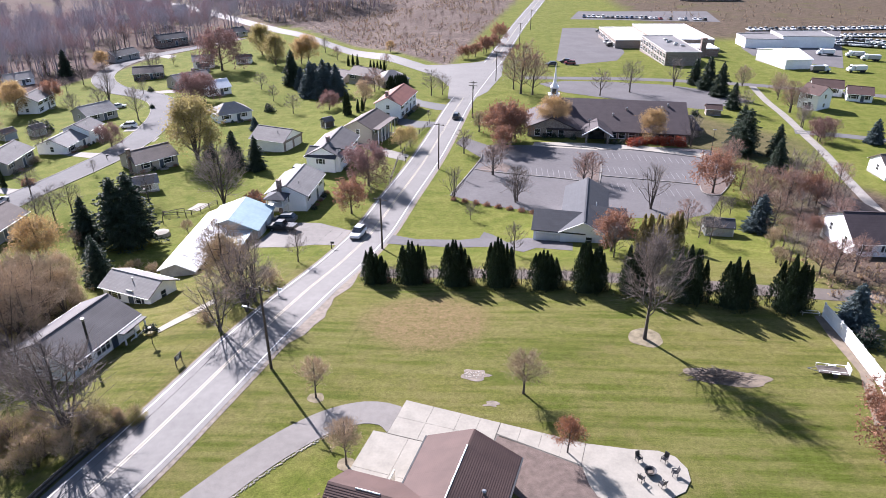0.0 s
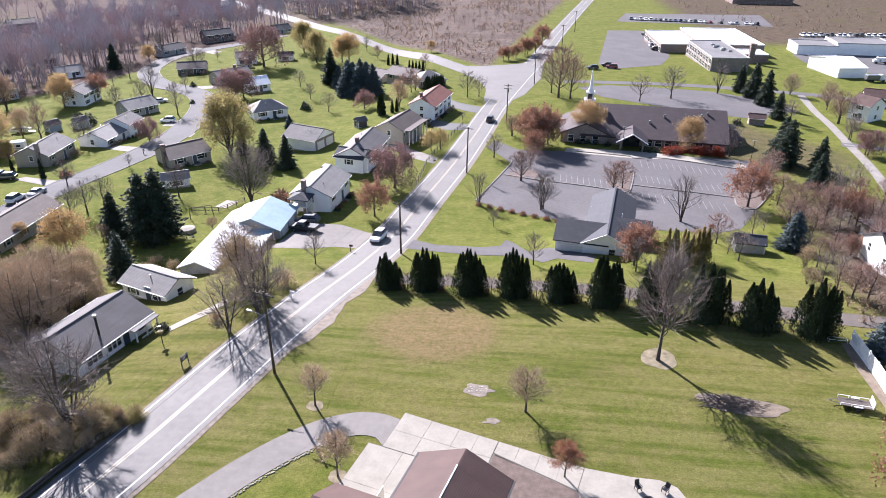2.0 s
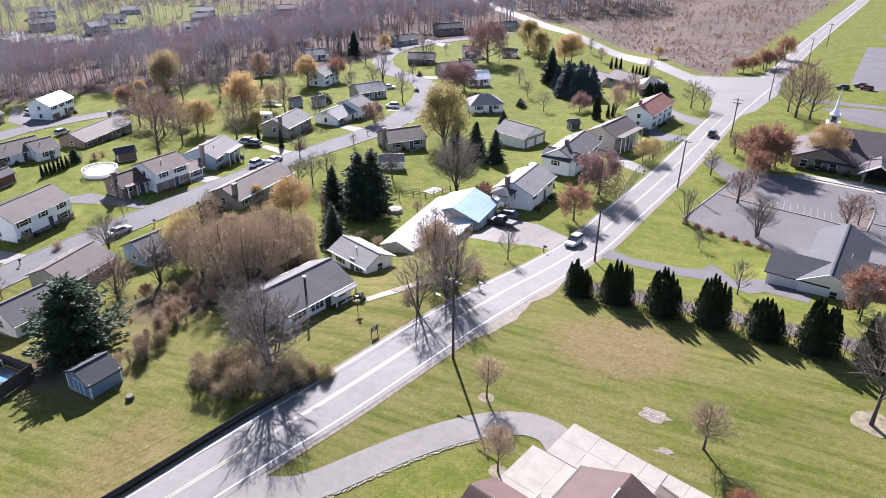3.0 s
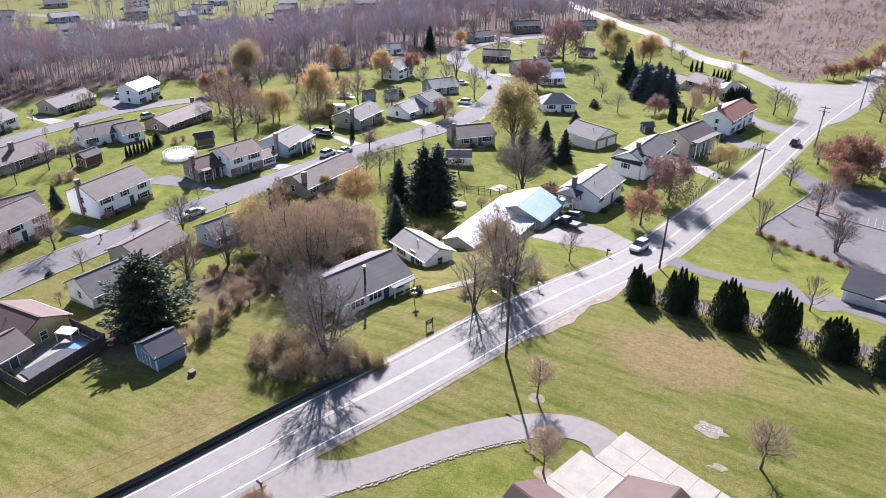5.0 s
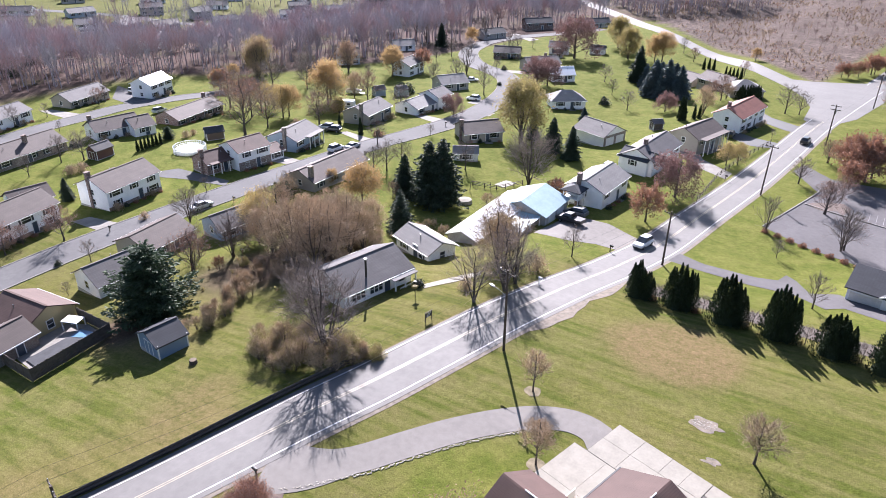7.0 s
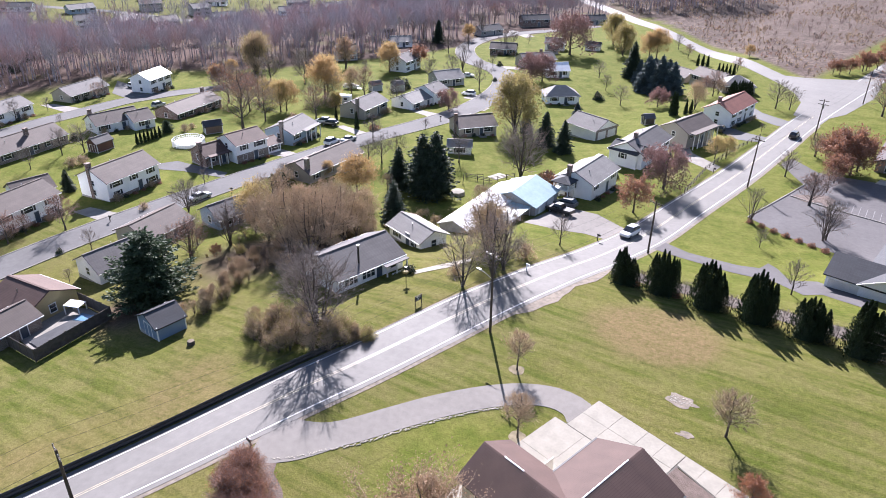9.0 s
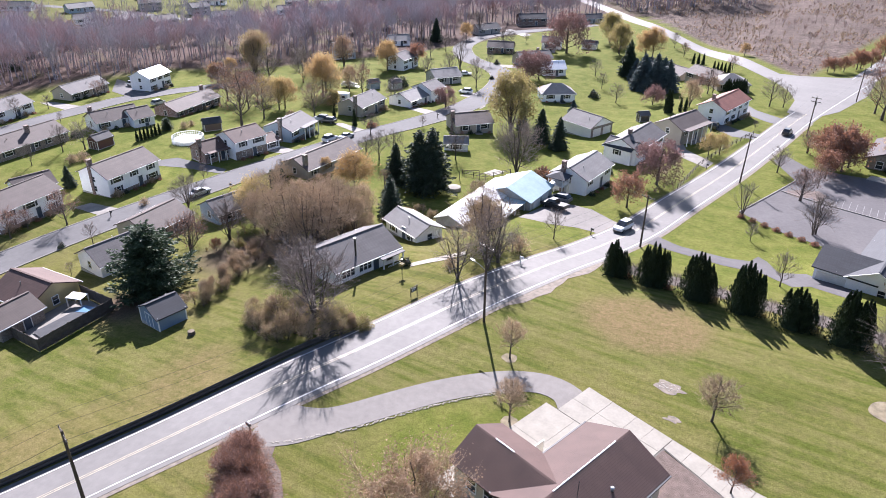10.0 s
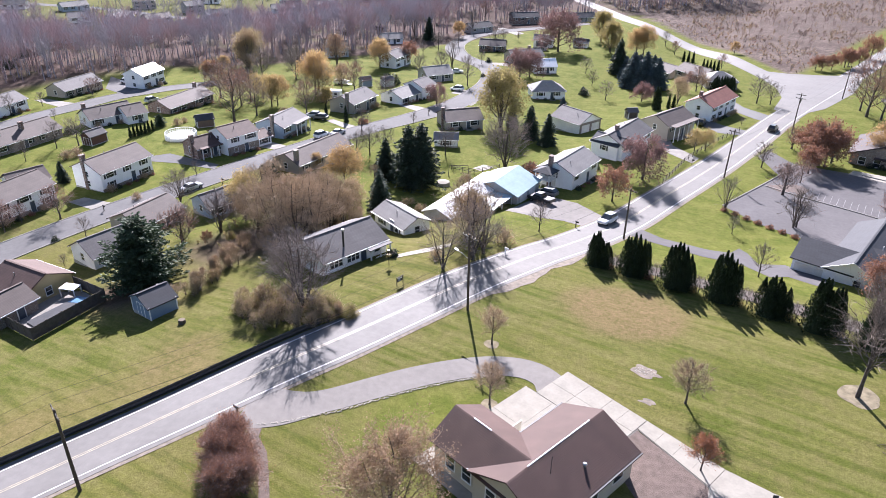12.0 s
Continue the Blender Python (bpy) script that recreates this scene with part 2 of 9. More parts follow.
L_BLUESPRUCE = leaf("blue_spruce_needles", (0.06, 0.088, 0.088), (0.135, 0.18, 0.185), 0.12)
L_PINE = leaf("pine_needles", (0.032, 0.058, 0.030), (0.085, 0.125, 0.06), 0.18)
L_ARBOR = leaf("arborvitae_foliage", (0.016, 0.030, 0.014), (0.042, 0.066, 0.026), 0.10)
L_ORANGE = leaf("orange_leaves", (0.42, 0.26, 0.11), (0.56, 0.40, 0.19), 0.5)
L_YELLOW = leaf("yellow_leaves", (0.45, 0.33, 0.12), (0.57, 0.45, 0.21), 0.5)
L_RUST = leaf("rust_leaves", (0.29, 0.135, 0.085), (0.42, 0.22, 0.135), 0.4)
L_RUSTRED = leaf("rust_red_leaves", (0.36, 0.145, 0.07), (0.48, 0.23, 0.12), 0.45)
L_MAROON = leaf("maroon_leaves", (0.21, 0.115, 0.105), (0.33, 0.195, 0.175), 0.35)
L_OLIVE = leaf("olive_leaves", (0.30, 0.25, 0.09), (0.44, 0.36, 0.15), 0.5)
L_TAN = leaf("tan_leaves", (0.36, 0.26, 0.15), (0.50, 0.37, 0.23), 0.5)
L_ROSY = leaf("rosy_tan_leaves", (0.31, 0.205, 0.13), (0.43, 0.30, 0.20), 0.45)
L_RED = leaf("red_leaves", (0.240, 0.036, 0.021), (0.348, 0.084, 0.036), 0.35)
L_GRASSY = leaf("dry_shrub", (0.28, 0.255, 0.090), (0.44, 0.37, 0.16), 0.55)

# ---- mesh tools ----
def auto_uv(bm):
    """Metres along the level and up the slope of each face."""
    uv = bm.loops.layers.uv.verify()
    for f in bm.faces:
        n = f.normal
        u = Vector((-n.y, n.x, 0)).normalized() if abs(n.z) < 0.999 else Vector((1, 0, 0))
        v = n.cross(u)
        for lp in f.loops:
            lp[uv].uv = (lp.vert.co.dot(u), lp.vert.co.dot(v))


def mesh_of(name, bm, material):
    bm.normal_update()
    auto_uv(bm)
    me = bpy.data.meshes.new(name)
    bm.to_mesh(me)
    bm.free()
    me.materials.append(material)
    return me


def part(name, bm, material, parent=None, label=""):
    """One mesh object out of a bmesh (or of a mesh that is shared)."""
    ob = new(name, mesh_of(name, bm, material) if isinstance(bm, bmesh.types.BMesh) else bm)
    if parent is not None:
        ob.parent = parent
    return tagged(ob, label)


def thing(name, m, label, category, group="", kind=""):
    ob = new(name)
    ob.matrix_world = m
    return tagged(ob, label, category, group, kind)


def box(bm, x0, x1, y0, y1, z0, z1):
    v = [bm.verts.new(c) for c in ((x0, y0, z0), (x1, y0, z0), (x1, y1, z0), (x0, y1, z0), (x0, y0, z1), (x1, y0, z1), (x1, y1, z1), (x0, y1, z1))]
    for f in ((3, 2, 1, 0), (4, 5, 6, 7), (0, 1, 5, 4), (1, 2, 6, 5), (2, 3, 7, 6), (3, 0, 4, 7)):
        bm.faces.new([v[i] for i in f])
    return bm


def boxes(*rows, bevel=0.0):
    bm = bmesh.new()
    for r in rows:
        box(bm, *r)
    if bevel:
        bmesh.ops.bevel(bm, geom=list(bm.edges), offset=bevel, segments=1, affect="EDGES")
    return bm


def tube(bm, a, b, r0, r1=None, sides=8, caps=True):
    """A tapered stick from a to b."""
    a, b = Vector(a), Vector(b)
    r1 = r0 if r1 is None else r1
    d = (b - a).normalized()
    s = d.orthogonal().normalized()
    t = d.cross(s)
    rings = []
    for c, r in ((a, r0), (b, r1)):
        rings.append([bm.verts.new(c + (s * math.cos(k * math.tau / sides) + t * math.sin(k * math.tau / sides)) * r) for k in range(sides)])
    for k in range(sides):
        bm.faces.new((rings[0][k], rings[0][(k + 1) % sides], rings[1][(k + 1) % sides], rings[1][k]))
    if caps:
        bm.faces.new(rings[0][::-1]), bm.faces.new(rings[1])
    return bm


def tubes(*rows, sides=8):
    bm = bmesh.new()
    for r in rows:
        tube(bm, *r, sides=sides)
    return bm


def prism(bm, ring, z0, z1):
    """A flat outline (counter-clockwise) raised from z0 to z1."""
    lo, hi = [bm.verts.new((x, y, z0)) for x, y in ring], [bm.verts.new((x, y, z1)) for x, y in ring]
    n = len(ring)
    bm.faces.new(lo[::-1]), bm.faces.new(hi)
    for i in range(n):
        bm.faces.new((lo[i], lo[(i + 1) % n], hi[(i + 1) % n], hi[i]))
    return bm


def spline(points, step=2.0):
    """A smooth line through points, cut every step metres."""
    p = [Vector((a, b, 0)) for a, b in points]
    p = [p[0] * 2 - p[1]] + p + [p[-1] * 2 - p[-2]]
    out = []
    for i in range(1, len(p) - 2):
        a, b, c, d = p[i - 1:i + 3]
        n = max(1, round((c - b).length / step))
        for k in range(n):
            t = k / n
            out.append(0.5 * (2 * b + (c - a) * t + (2 * a - 5 * b + 4 * c - d) * t * t + (3 * b - a - 3 * c + d) * t ** 3))
    out.append(p[-2])
    return out


def sides_of(line):
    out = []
    for i, p in enumerate(line):
        d = (line[min(i + 1, len(line) - 1)] - line[max(i - 1, 0)]).normalized()
        out.append(Vector((-d.y, d.x, 0)))
    return out


def lay(x, y, up=0.0):
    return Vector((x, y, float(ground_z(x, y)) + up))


def ribbon(line, left, right, up, thick=0.0, strips=4):
    """A strip along a line, from left to right of it in metres, laid on the ground."""
    bm = bmesh.new()
    rows = []
    for p, s in zip(line, sides_of(line)):
        wl, wr = (left(p) if callable(left) else left), (right(p) if callable(right) else right)
        row = []
        for k in range(strips + 1):
            q = p + s * (wl + (wr - wl) * k / strips)
            row.append(bm.verts.new(lay(q.x, q.y, up)))
        rows.append(row)
    for a, b in zip(rows, rows[1:]):
        for k in range(strips):
            bm.faces.new((a[k], a[k + 1], b[k + 1], b[k]))
    if thick:
        for side in (0, strips):
            for a, b in zip(rows, rows[1:]):
                lo = [bm.verts.new(v.co - Vector((0, 0, thick))) for v in (a[side], b[side])]
                f = (a[side], lo[0], lo[1], b[side])
                bm.faces.new(f if side else f[::-1])
    bmesh.ops.recalc_face_normals(bm, faces=bm.faces)
    if sum(f.normal.z for f in bm.faces) < 0:
        bmesh.ops.reverse_faces(bm, faces=bm.faces)
    return bm


def sheet(ring, up, step=3.0, ragged=0.0):
    """A flat outline laid on the ground, cut into squares so that it follows the slope."""
    bm = bmesh.new()
    bm.faces.new([bm.verts.new((x, y, 0)) for x, y in ring])
    xs, ys = [p[0] for p in ring], [p[1] for p in ring]
    for axis, lo, hi in ((0, min(xs), max(xs)), (1, min(ys), max(ys))):
        for k in range(1, int((hi - lo) / step) + 1):
            co, no = Vector((0, 0, 0)), Vector((0, 0, 0))
            co[axis], no[axis] = lo + k * step, 1
            bmesh.ops.bisect_plane(bm, geom=bm.verts[:] + bm.edges[:] + bm.faces[:], plane_co=co, plane_no=no)
    for v in bm.verts:
        v.co = lay(v.co.x, v.co.y, up)
    bm.normal_update()
    for f in bm.faces:
        if f.normal.z < 0:
            f.normal_flip()
    return bm


def blob(ring_x, ring_y, n=28, rough=0.18, seed=1, cx=0.0, cy=0.0, turn=0.0):
    """An uneven rounded outline."""
    out = []
    for k in range(n):
        a = k * math.tau / n
        f = 1 + rough * 2 * noise.noise((math.cos(a) * 1.4, math.sin(a) * 1.4, seed * 3.7))
        x, y = math.cos(a) * ring_x * f, math.sin(a) * ring_y * f
        out.append((cx + x * math.cos(turn) - y * math.sin(turn), cy + x * math.sin(turn) + y * math.cos(turn)))
    return out


# ---- the lie of the land ----
def bend(v, knots):
    """A smooth curve through knots (place, value)."""
    xs, ys = np.array(knots, float).T
    rise = np.diff(ys) / np.diff(xs)
    both = rise[1:] * rise[:-1] > 0
    slope = np.r_[rise[0], np.where(both, 2 * rise[1:] * rise[:-1] / np.where(both, rise[1:] + rise[:-1], 1), 0), rise[-1]]
    v = np.clip(v, xs[0], xs[-1])
    i = np.clip(np.searchsorted(xs, v) - 1, 0, len(xs) - 2)
    w = xs[i + 1] - xs[i]
    s = (v - xs[i]) / w
    return ((1 + 2 * s) * (1 - s) ** 2 * ys[i] + s * (1 - s) ** 2 * w * slope[i]
            + s * s * (3 - 2 * s) * ys[i + 1] - s * s * (1 - s) * w * slope[i + 1])


NORTH = [(-60, 0), (40, 0), (60, -0.4), (75, -1.9), (90, -4.4), (106, -6.4), (125, -7.5), (145, -8.4), (220, -11.5), (300, -14.5), (400, -17.5), (600, -21), (3000, -24)]
WEST = [(-3000, -20), (-300, -15), (-190, -13), (-140, -11), (-100, -9.2), (-85, -8.2), (-70, -6.0), (-60, -4.4), (-50, -3.0), (-40, -1.6), (-32, -0.3), (-27, 0), (60, 0), (3000, 0)]
FARWEST = [(-60, 0), (90, 0), (110, -0.6), (186, -4.0), (235, -5.6), (300, -7), (400, -9), (600, -11), (3000, -12)]


def ground_z(x, y):
    """Height of the ground: a lawn on a rise that falls to the north and west."""
    x, y = np.asarray(x, float), np.asarray(y, float)
    late = np.clip(0.25 * (x + 8), 0, 9)
    s = np.clip((-x - 45) / 45, 0, 1)
    s = s * s * (3 - 2 * s)
    return bend(x, WEST) + (1 - s) * bend(y - late, NORTH) + s * bend(y, FARWEST)

# ---- the ground ----
MAIN = spline([(-62, -55), (-50, -17), (-38.8, 13.4), (-34.2, 25.4), (-30.1, 37.2), (-26.5, 48), (-20.8, 70), (-14.9, 99), (-11.7, 121), (-7.8, 146), (-4.6, 171.5), (-0.6, 206), (5.5, 244), (13.7, 292), (27, 380), (46, 490), (75, 650), (120, 900)], 2.0)
BRANCH = spline([(4, 240), (-8, 254), (-20.3, 272), (-46.6, 311), (-72.7, 341), (-98, 370), (-126, 407), (-150, 438), (-190, 490), (-260, 560)], 3.0)
STREET = spline([(-97, -30), (-98, 10), (-98.4, 43), (-98, 56), (-97, 66), (-95.3, 79), (-93.6, 91), (-92, 107), (-89.8, 126), (-86.6, 142), (-84.6, 158), (-85.6, 177), (-90.5, 199), (-99, 217), (-110, 228), (-122, 236), (-134, 250), (-142, 266), (-145, 288), (-139, 307), (-125, 327), (-113, 350)], 2.0)
STREET_W = spline([(-172, 20), (-174, 60), (-174.5, 84), (-175.5, 93), (-176.5, 106), (-178, 120), (-176.5, 130), (-174.5, 138), (-170, 149), (-165, 162)], 3.0)


def near_line(line, x, y):
    return np.min(np.stack([np.hypot(x - p.x, y - p.y) for p in line[::3]]), axis=0)


def soft(v, lo, hi):
    s = np.clip((v - lo) / (hi - lo), 0, 1)
    return s * s * (3 - 2 * s)


def make_ground():
    """One sheet to the horizon, fine near the path, with zones of cover in its vertices."""
    def lines(lo, hi, step):
        mid = list(np.arange(lo, hi + 0.1, step))
        out, d = [], step
        while mid[-1] + sum(out[-1:]) < 4000 and len(out) < 60:
            d *= 1.22
            out.append((out[-1] if out else mid[-1]) + d)
            if out[-1] > 4000:
                break
        low, d = [], step
        while (low[-1] if low else mid[0]) > -4000:
            d *= 1.22
            low.append((low[-1] if low else mid[0]) - d)
        return np.array(low[::-1] + mid + out)
    xs, ys = lines(-220, 140, 2.0), lines(-20, 340, 2.0)
    X, Y = np.meshgrid(xs, ys)
    Z = ground_z(X, Y)
    nx, ny = len(xs), len(ys)
    verts = np.stack([X, Y, Z], -1).reshape(-1, 3)
    idx = np.arange(nx * ny).reshape(ny, nx)
    faces = np.stack([idx[:-1, :-1], idx[:-1, 1:], idx[1:, 1:], idx[1:, :-1]], -1).reshape(-1, 4)
    me = bpy.data.meshes.new("ground")
    me.from_pydata(verts.tolist(), [], faces.tolist())
    wob = np.array([noise.noise((x * 0.03, y * 0.03, 4.0)) * 12 for x, y in zip(X.ravel(), Y.ravel())])
    x, y = X.ravel() + wob, Y.ravel() + wob * 0.7
    # woods north-west of the houses, and on the horizon
    wood = np.maximum(soft(y - np.interp(x, [-400, -215, -190, -150, -120, -60, 0, 4000], [120, 150, 165, 235, 350, 460, 700, 760]), 0, 14), soft(-x - 205, 0, 20))
    wood *= 1 - 0.8 * soft(-x - 285, 0, 25) * soft(430 - y, 0, 60)
    wood = np.maximum(wood, 0.9 * soft(9 - np.hypot((x + 58) * 0.75, (y - 69) * 0.5), 0, 5))
    wood = np.maximum(wood, 0.85 * soft(X.ravel() - 92, 0, 20) * soft(Y.ravel() - 335, 0, 25))
    wood = np.maximum(wood, 0.9 * soft(x - 50 - 0.12 * (y - 80), 0, 6) * soft(y - 76, 0, 5) * soft(136 - y, 0, 10) * soft(84 - x, 0, 6))
    wood = np.maximum(wood, 0.55 * soft(22 - np.hypot((x - 66) * 0.9, (y - 172) * 0.7), 0, 10))
    wood = np.maximum(wood, 0.85 * soft(6 - np.hypot(x + 63, (y - 42) * 0.9), 0, 4))
    branch_y = np.interp(X.ravel(), [-260, -150, -98, -46, -8, 4], [560, 438, 370, 311, 256, 240])
    road_x = np.interp(Y.ravel(), [206, 292, 380, 490, 650, 900], [0, 13.7, 27, 46, 75, 120])
    field = soft(Y.ravel() - branch_y, 13, 18) * soft(road_x - X.ravel(), 14, 19)
    dry = 0.9 * soft(1 - np.hypot((X.ravel() + 2.2) / 9.6, (Y.ravel() - 68) / 8.3) + wob * 0.02, 0, 0.35)
    dry = np.maximum(dry, 0.5 * soft(5.5 - near_line(MAIN, X.ravel(), Y.ravel()), 0, 2.5))
    patch = np.array([noise.noise((x * 0.06, y * 0.09, 2.0)) for x, y in zip(X.ravel(), Y.ravel())])
    dry = np.maximum(dry, soft(patch, 0.0, 0.45) * 0.75 * soft(-X.ravel() - 30, 0, 8) * soft(50 - Y.ravel(), 0, 12))
    dry = np.maximum(dry, 0.6 * soft(1 - np.hypot((X.ravel() + 42.5) / 5.5, (Y.ravel() - 33) / 9) + wob * 0.03, 0, 0.6))
    lush = 0.9 * soft(-X.ravel() - 40, 0, 25) * soft(Y.ravel() - 48, 0, 25) * (1 - wood)
    lush = np.maximum(lush, 0.8 * soft(10 - np.hypot(X.ravel() + 11, Y.ravel() - 37), 0, 6))
    lush = np.maximum(lush, 0.8 * soft(Y.ravel() - 84, 0, 10) * (1 - wood) * (1 - field))
    for name, values in (("wood", wood * (1 - field)), ("field", field), ("dry", dry), ("lush", lush)):
        at = me.attributes.new(name, "FLOAT", "POINT")
        at.data.foreach_set("value", np.asarray(values, np.float32))
    me.materials.append(M_GROUND)
    me.polygons.foreach_set("use_smooth", [True] * len(me.polygons))
    return tagged(new("ground", me), "mown autumn lawn, leaf litter and dry field on rolling ground", "ground", kind="structure")


ground = make_ground()


def laid(name, bm, material, label, category="road", kind="structure"):
    return tagged(new(name, mesh_of(name, bm, material)), label, category, kind=kind)


road = laid("road", ribbon(MAIN, lambda p: 3.95 if p.y < 44 or p.y > 210 else 3.6, -3.95, 0.06, 0.12, 6), M_ROAD, "sun-bleached grey two-lane asphalt road")
for off, w, m, what in ((3.15, 0.13, M_WHITELINE, "white edge line painted on the road"), (-3.25, 0.13, M_WHITELINE, "white edge line painted on the road"),
                        (0.14, 0.1, M_YELLOWLINE, "faded yellow centre line painted on the road"), (-0.14, 0.1, M_YELLOWLINE, "faded yellow centre line painted on the road")):
    stretch = [p for p in MAIN if p.y < 214 or p.y > 275 or off < -1]
    for seg in ([p for p in stretch if p.y <= 275], [p for p in stretch if p.y > 275]):
        laid("road_marking", ribbon(seg, off + w / 2, off - w / 2, 0.068, strips=1), m, what, "marking")
laid("road_branch", ribbon(BRANCH, 4.2, -4.2, 0.056, 0.1, 4), M_ROAD, "side road curving off past the dead field")
street = laid("street", ribbon(STREET, 3.9, -3.9, 0.06, 0.1, 4), M_STREET, "grey residential street of worn asphalt")
laid("street_west", ribbon(STREET_W, 3.7, -3.7, 0.06, 0.1, 4), M_STREET, "grey residential street below the woods")
# the mouth of the junction
laid("road_junction", sheet([(1, 206), (8.2, 222), (14, 250), (15.5, 275), (9, 281), (3, 277), (-8, 272), (-16, 271), (-22, 268), (-14, 255), (-8, 243), (-4.6, 230), (-4.5, 212)], 0.065, 4), M_ROAD, "wide asphalt mouth of the road junction")
for line, side in ((STREET, 3.95), (STREET, -4.15), (STREET_W, 3.75), (STREET_W, -3.95)):
    laid("kerb", ribbon(line, side + 0.2, side, 0.13, 0.16, 1), M_CONC2, "low concrete kerb along the street", "kerb")

# ---- kinds of things: houses ----
def window_meshes(w, h):
    """The shared meshes of one size of window: frame, pane, bar."""
    f = 0.09
    frame = boxes((-w / 2 - f, w / 2 + f, -0.06, 0.02, h, h + f), (-w / 2 - f, w / 2 + f, -0.09, 0.02, -f, 0),
                  (-w / 2 - f, -w / 2, -0.06, 0.02, 0, h), (w / 2, w / 2 + f, -0.06, 0.02, 0, h), (-w / 2, w / 2, -0.045, 0.02, h / 2 - 0.03, h / 2 + 0.03))
    return mesh_of("window_frame", frame, M_TRIM), mesh_of("pane", boxes((-w / 2, w / 2, -0.022, 0.01, 0, h)), M_GLASS)


WINDOWS, SHUTTERS = {}, {}


def window(parent, m, w=0.95, h=1.25, shutters=False, wide=1):
    """A window (or a row of them) on a wall whose outside is -y."""
    key = (round(w, 2), round(h, 2))
    if key not in WINDOWS:
        WINDOWS[key] = window_meshes(*key)
    for k in range(wide):
        ob = part("window", WINDOWS[key][0], None, parent)
        ob.matrix_local = m @ Matrix.Translation(((k - (wide - 1) / 2) * (w + 0.12), 0, 0))
        part("pane", WINDOWS[key][1], None, ob)
    if shutters:
        if key not in SHUTTERS:
            SHUTTERS[key] = mesh_of("shutter", boxes((-0.19, 0.19, -0.05, 0.02, -0.05, h + 0.05), bevel=0.01), M_SHUTTER)
        for s in (-1, 1):
            sh = part("shutter", SHUTTERS[key], None, parent)
            sh.matrix_local = m @ Matrix.Translation((s * (wide * (w + 0.12) / 2 + 0.28), 0, 0))


def slab_roof(L, D, z, rise, over=0.45, thick=0.16, rake=0.3):
    """Two slopes with thickness, running along x."""
    bm = bmesh.new()
    s = rise / (D / 2)
    y1, z1 = D / 2 + over, z - over * s
    x1 = L / 2 + rake
    prof = [(-y1, z1), (0, z + rise), (y1, z1), (y1, z1 - thick), (0, z + rise - thick), (-y1, z1 - thick)]
    a, b = [bm.verts.new((-x1, y, h)) for y, h in prof], [bm.verts.new((x1, y, h)) for y, h in prof]
    for i in range(6):
        j = (i + 1) % 6
        bm.faces.new((a[i], b[i], b[j], a[j]))
    for q in (a, b):
        bm.faces.new((q[0], q[1], q[4], q[5])), bm.faces.new((q[1], q[2], q[3], q[4]))
    bmesh.ops.recalc_face_normals(bm, faces=bm.faces)
    return bm


def hip_roof(L, D, z, rise, over=0.45, thick=0.14):
    bm = bmesh.new()
    x1, y1 = L / 2 + over, D / 2 + over
    z1 = z - over * rise / (D / 2)
    r = max(0.3, (L - D) / 2)
    lo = [bm.verts.new((x, y, z1)) for x, y in ((-x1, -y1), (x1, -y1), (x1, y1), (-x1, y1))]
    un = [bm.verts.new((x, y, z1 - thick)) for x, y in ((-x1, -y1), (x1, -y1), (x1, y1), (-x1, y1))]
    p, q = bm.verts.new((-r, 0, z + rise)), bm.verts.new((r, 0, z + rise))
    bm.faces.new((lo[0], lo[1], q, p)), bm.faces.new((lo[2], lo[3], p, q)), bm.faces.new((lo[1], lo[2], q)), bm.faces.new((lo[3], lo[0], p))
    for i in range(4):
        bm.faces.new((un[i], un[(i + 1) % 4], lo[(i + 1) % 4], lo[i]))
    bm.faces.new(un[::-1])
    return bm


def gable_body(L, D, z0, z, rise):
    """Four walls with gables, closed, running along x."""
    bm = bmesh.new()
    x, y = L / 2, D / 2
    prof = [(-y, z0), (y, z0), (y, z)] + ([(0, z + rise)] if rise else []) + [(-y, z)]
    a, b = [bm.verts.new((-x, *p)) for p in prof], [bm.verts.new((x, *p)) for p in prof]
    n = len(prof)
    for i in range(n):
        bm.faces.new((a[i], a[(i + 1) % n], b[(i + 1) % n], b[i]))
    bm.faces.new(a[::-1]), bm.faces.new(b)
    bmesh.ops.recalc_face_normals(bm, faces=bm.faces)
    return bm


def wall_rows(ob, L, D, base, z, rng, shutters, dense=3.4, skip=()):
    """Windows on the four sides, a row for each storey."""
    storeys = 2 if z - base > 4.2 else 1
    for st in range(storeys):
        sill = (base + 0.85 if st == 0 else z - 1.55) if storeys == 2 else z - 1.65
        for side, (run, off, turn) in enumerate(((L, D / 2, 0), (D, L / 2, 90), (L, D / 2, 180), (D, L / 2, 270))):
            if side in skip or (side in (1, 3) and run < 3.5):
                continue
            n = max(1, int(run / dense)) if side in (0, 2) else max(1, int(run / 4.2))
            for k in range(n):
                if side == 0 and st == 0 and k == n // 2 and n > 2:
                    continue
                u = (k + 0.5) / n * run - run / 2
                w = rng.choice((0.9, 1.0, 1.5, 1.8)) if side == 0 else 0.9
                window(ob, pose(0, 0, 0, 0, 0, turn) @ Matrix.Translation((u, -off, sill)), w, 1.05 if storeys == 2 else 1.2, shutters and side in (0, 2))


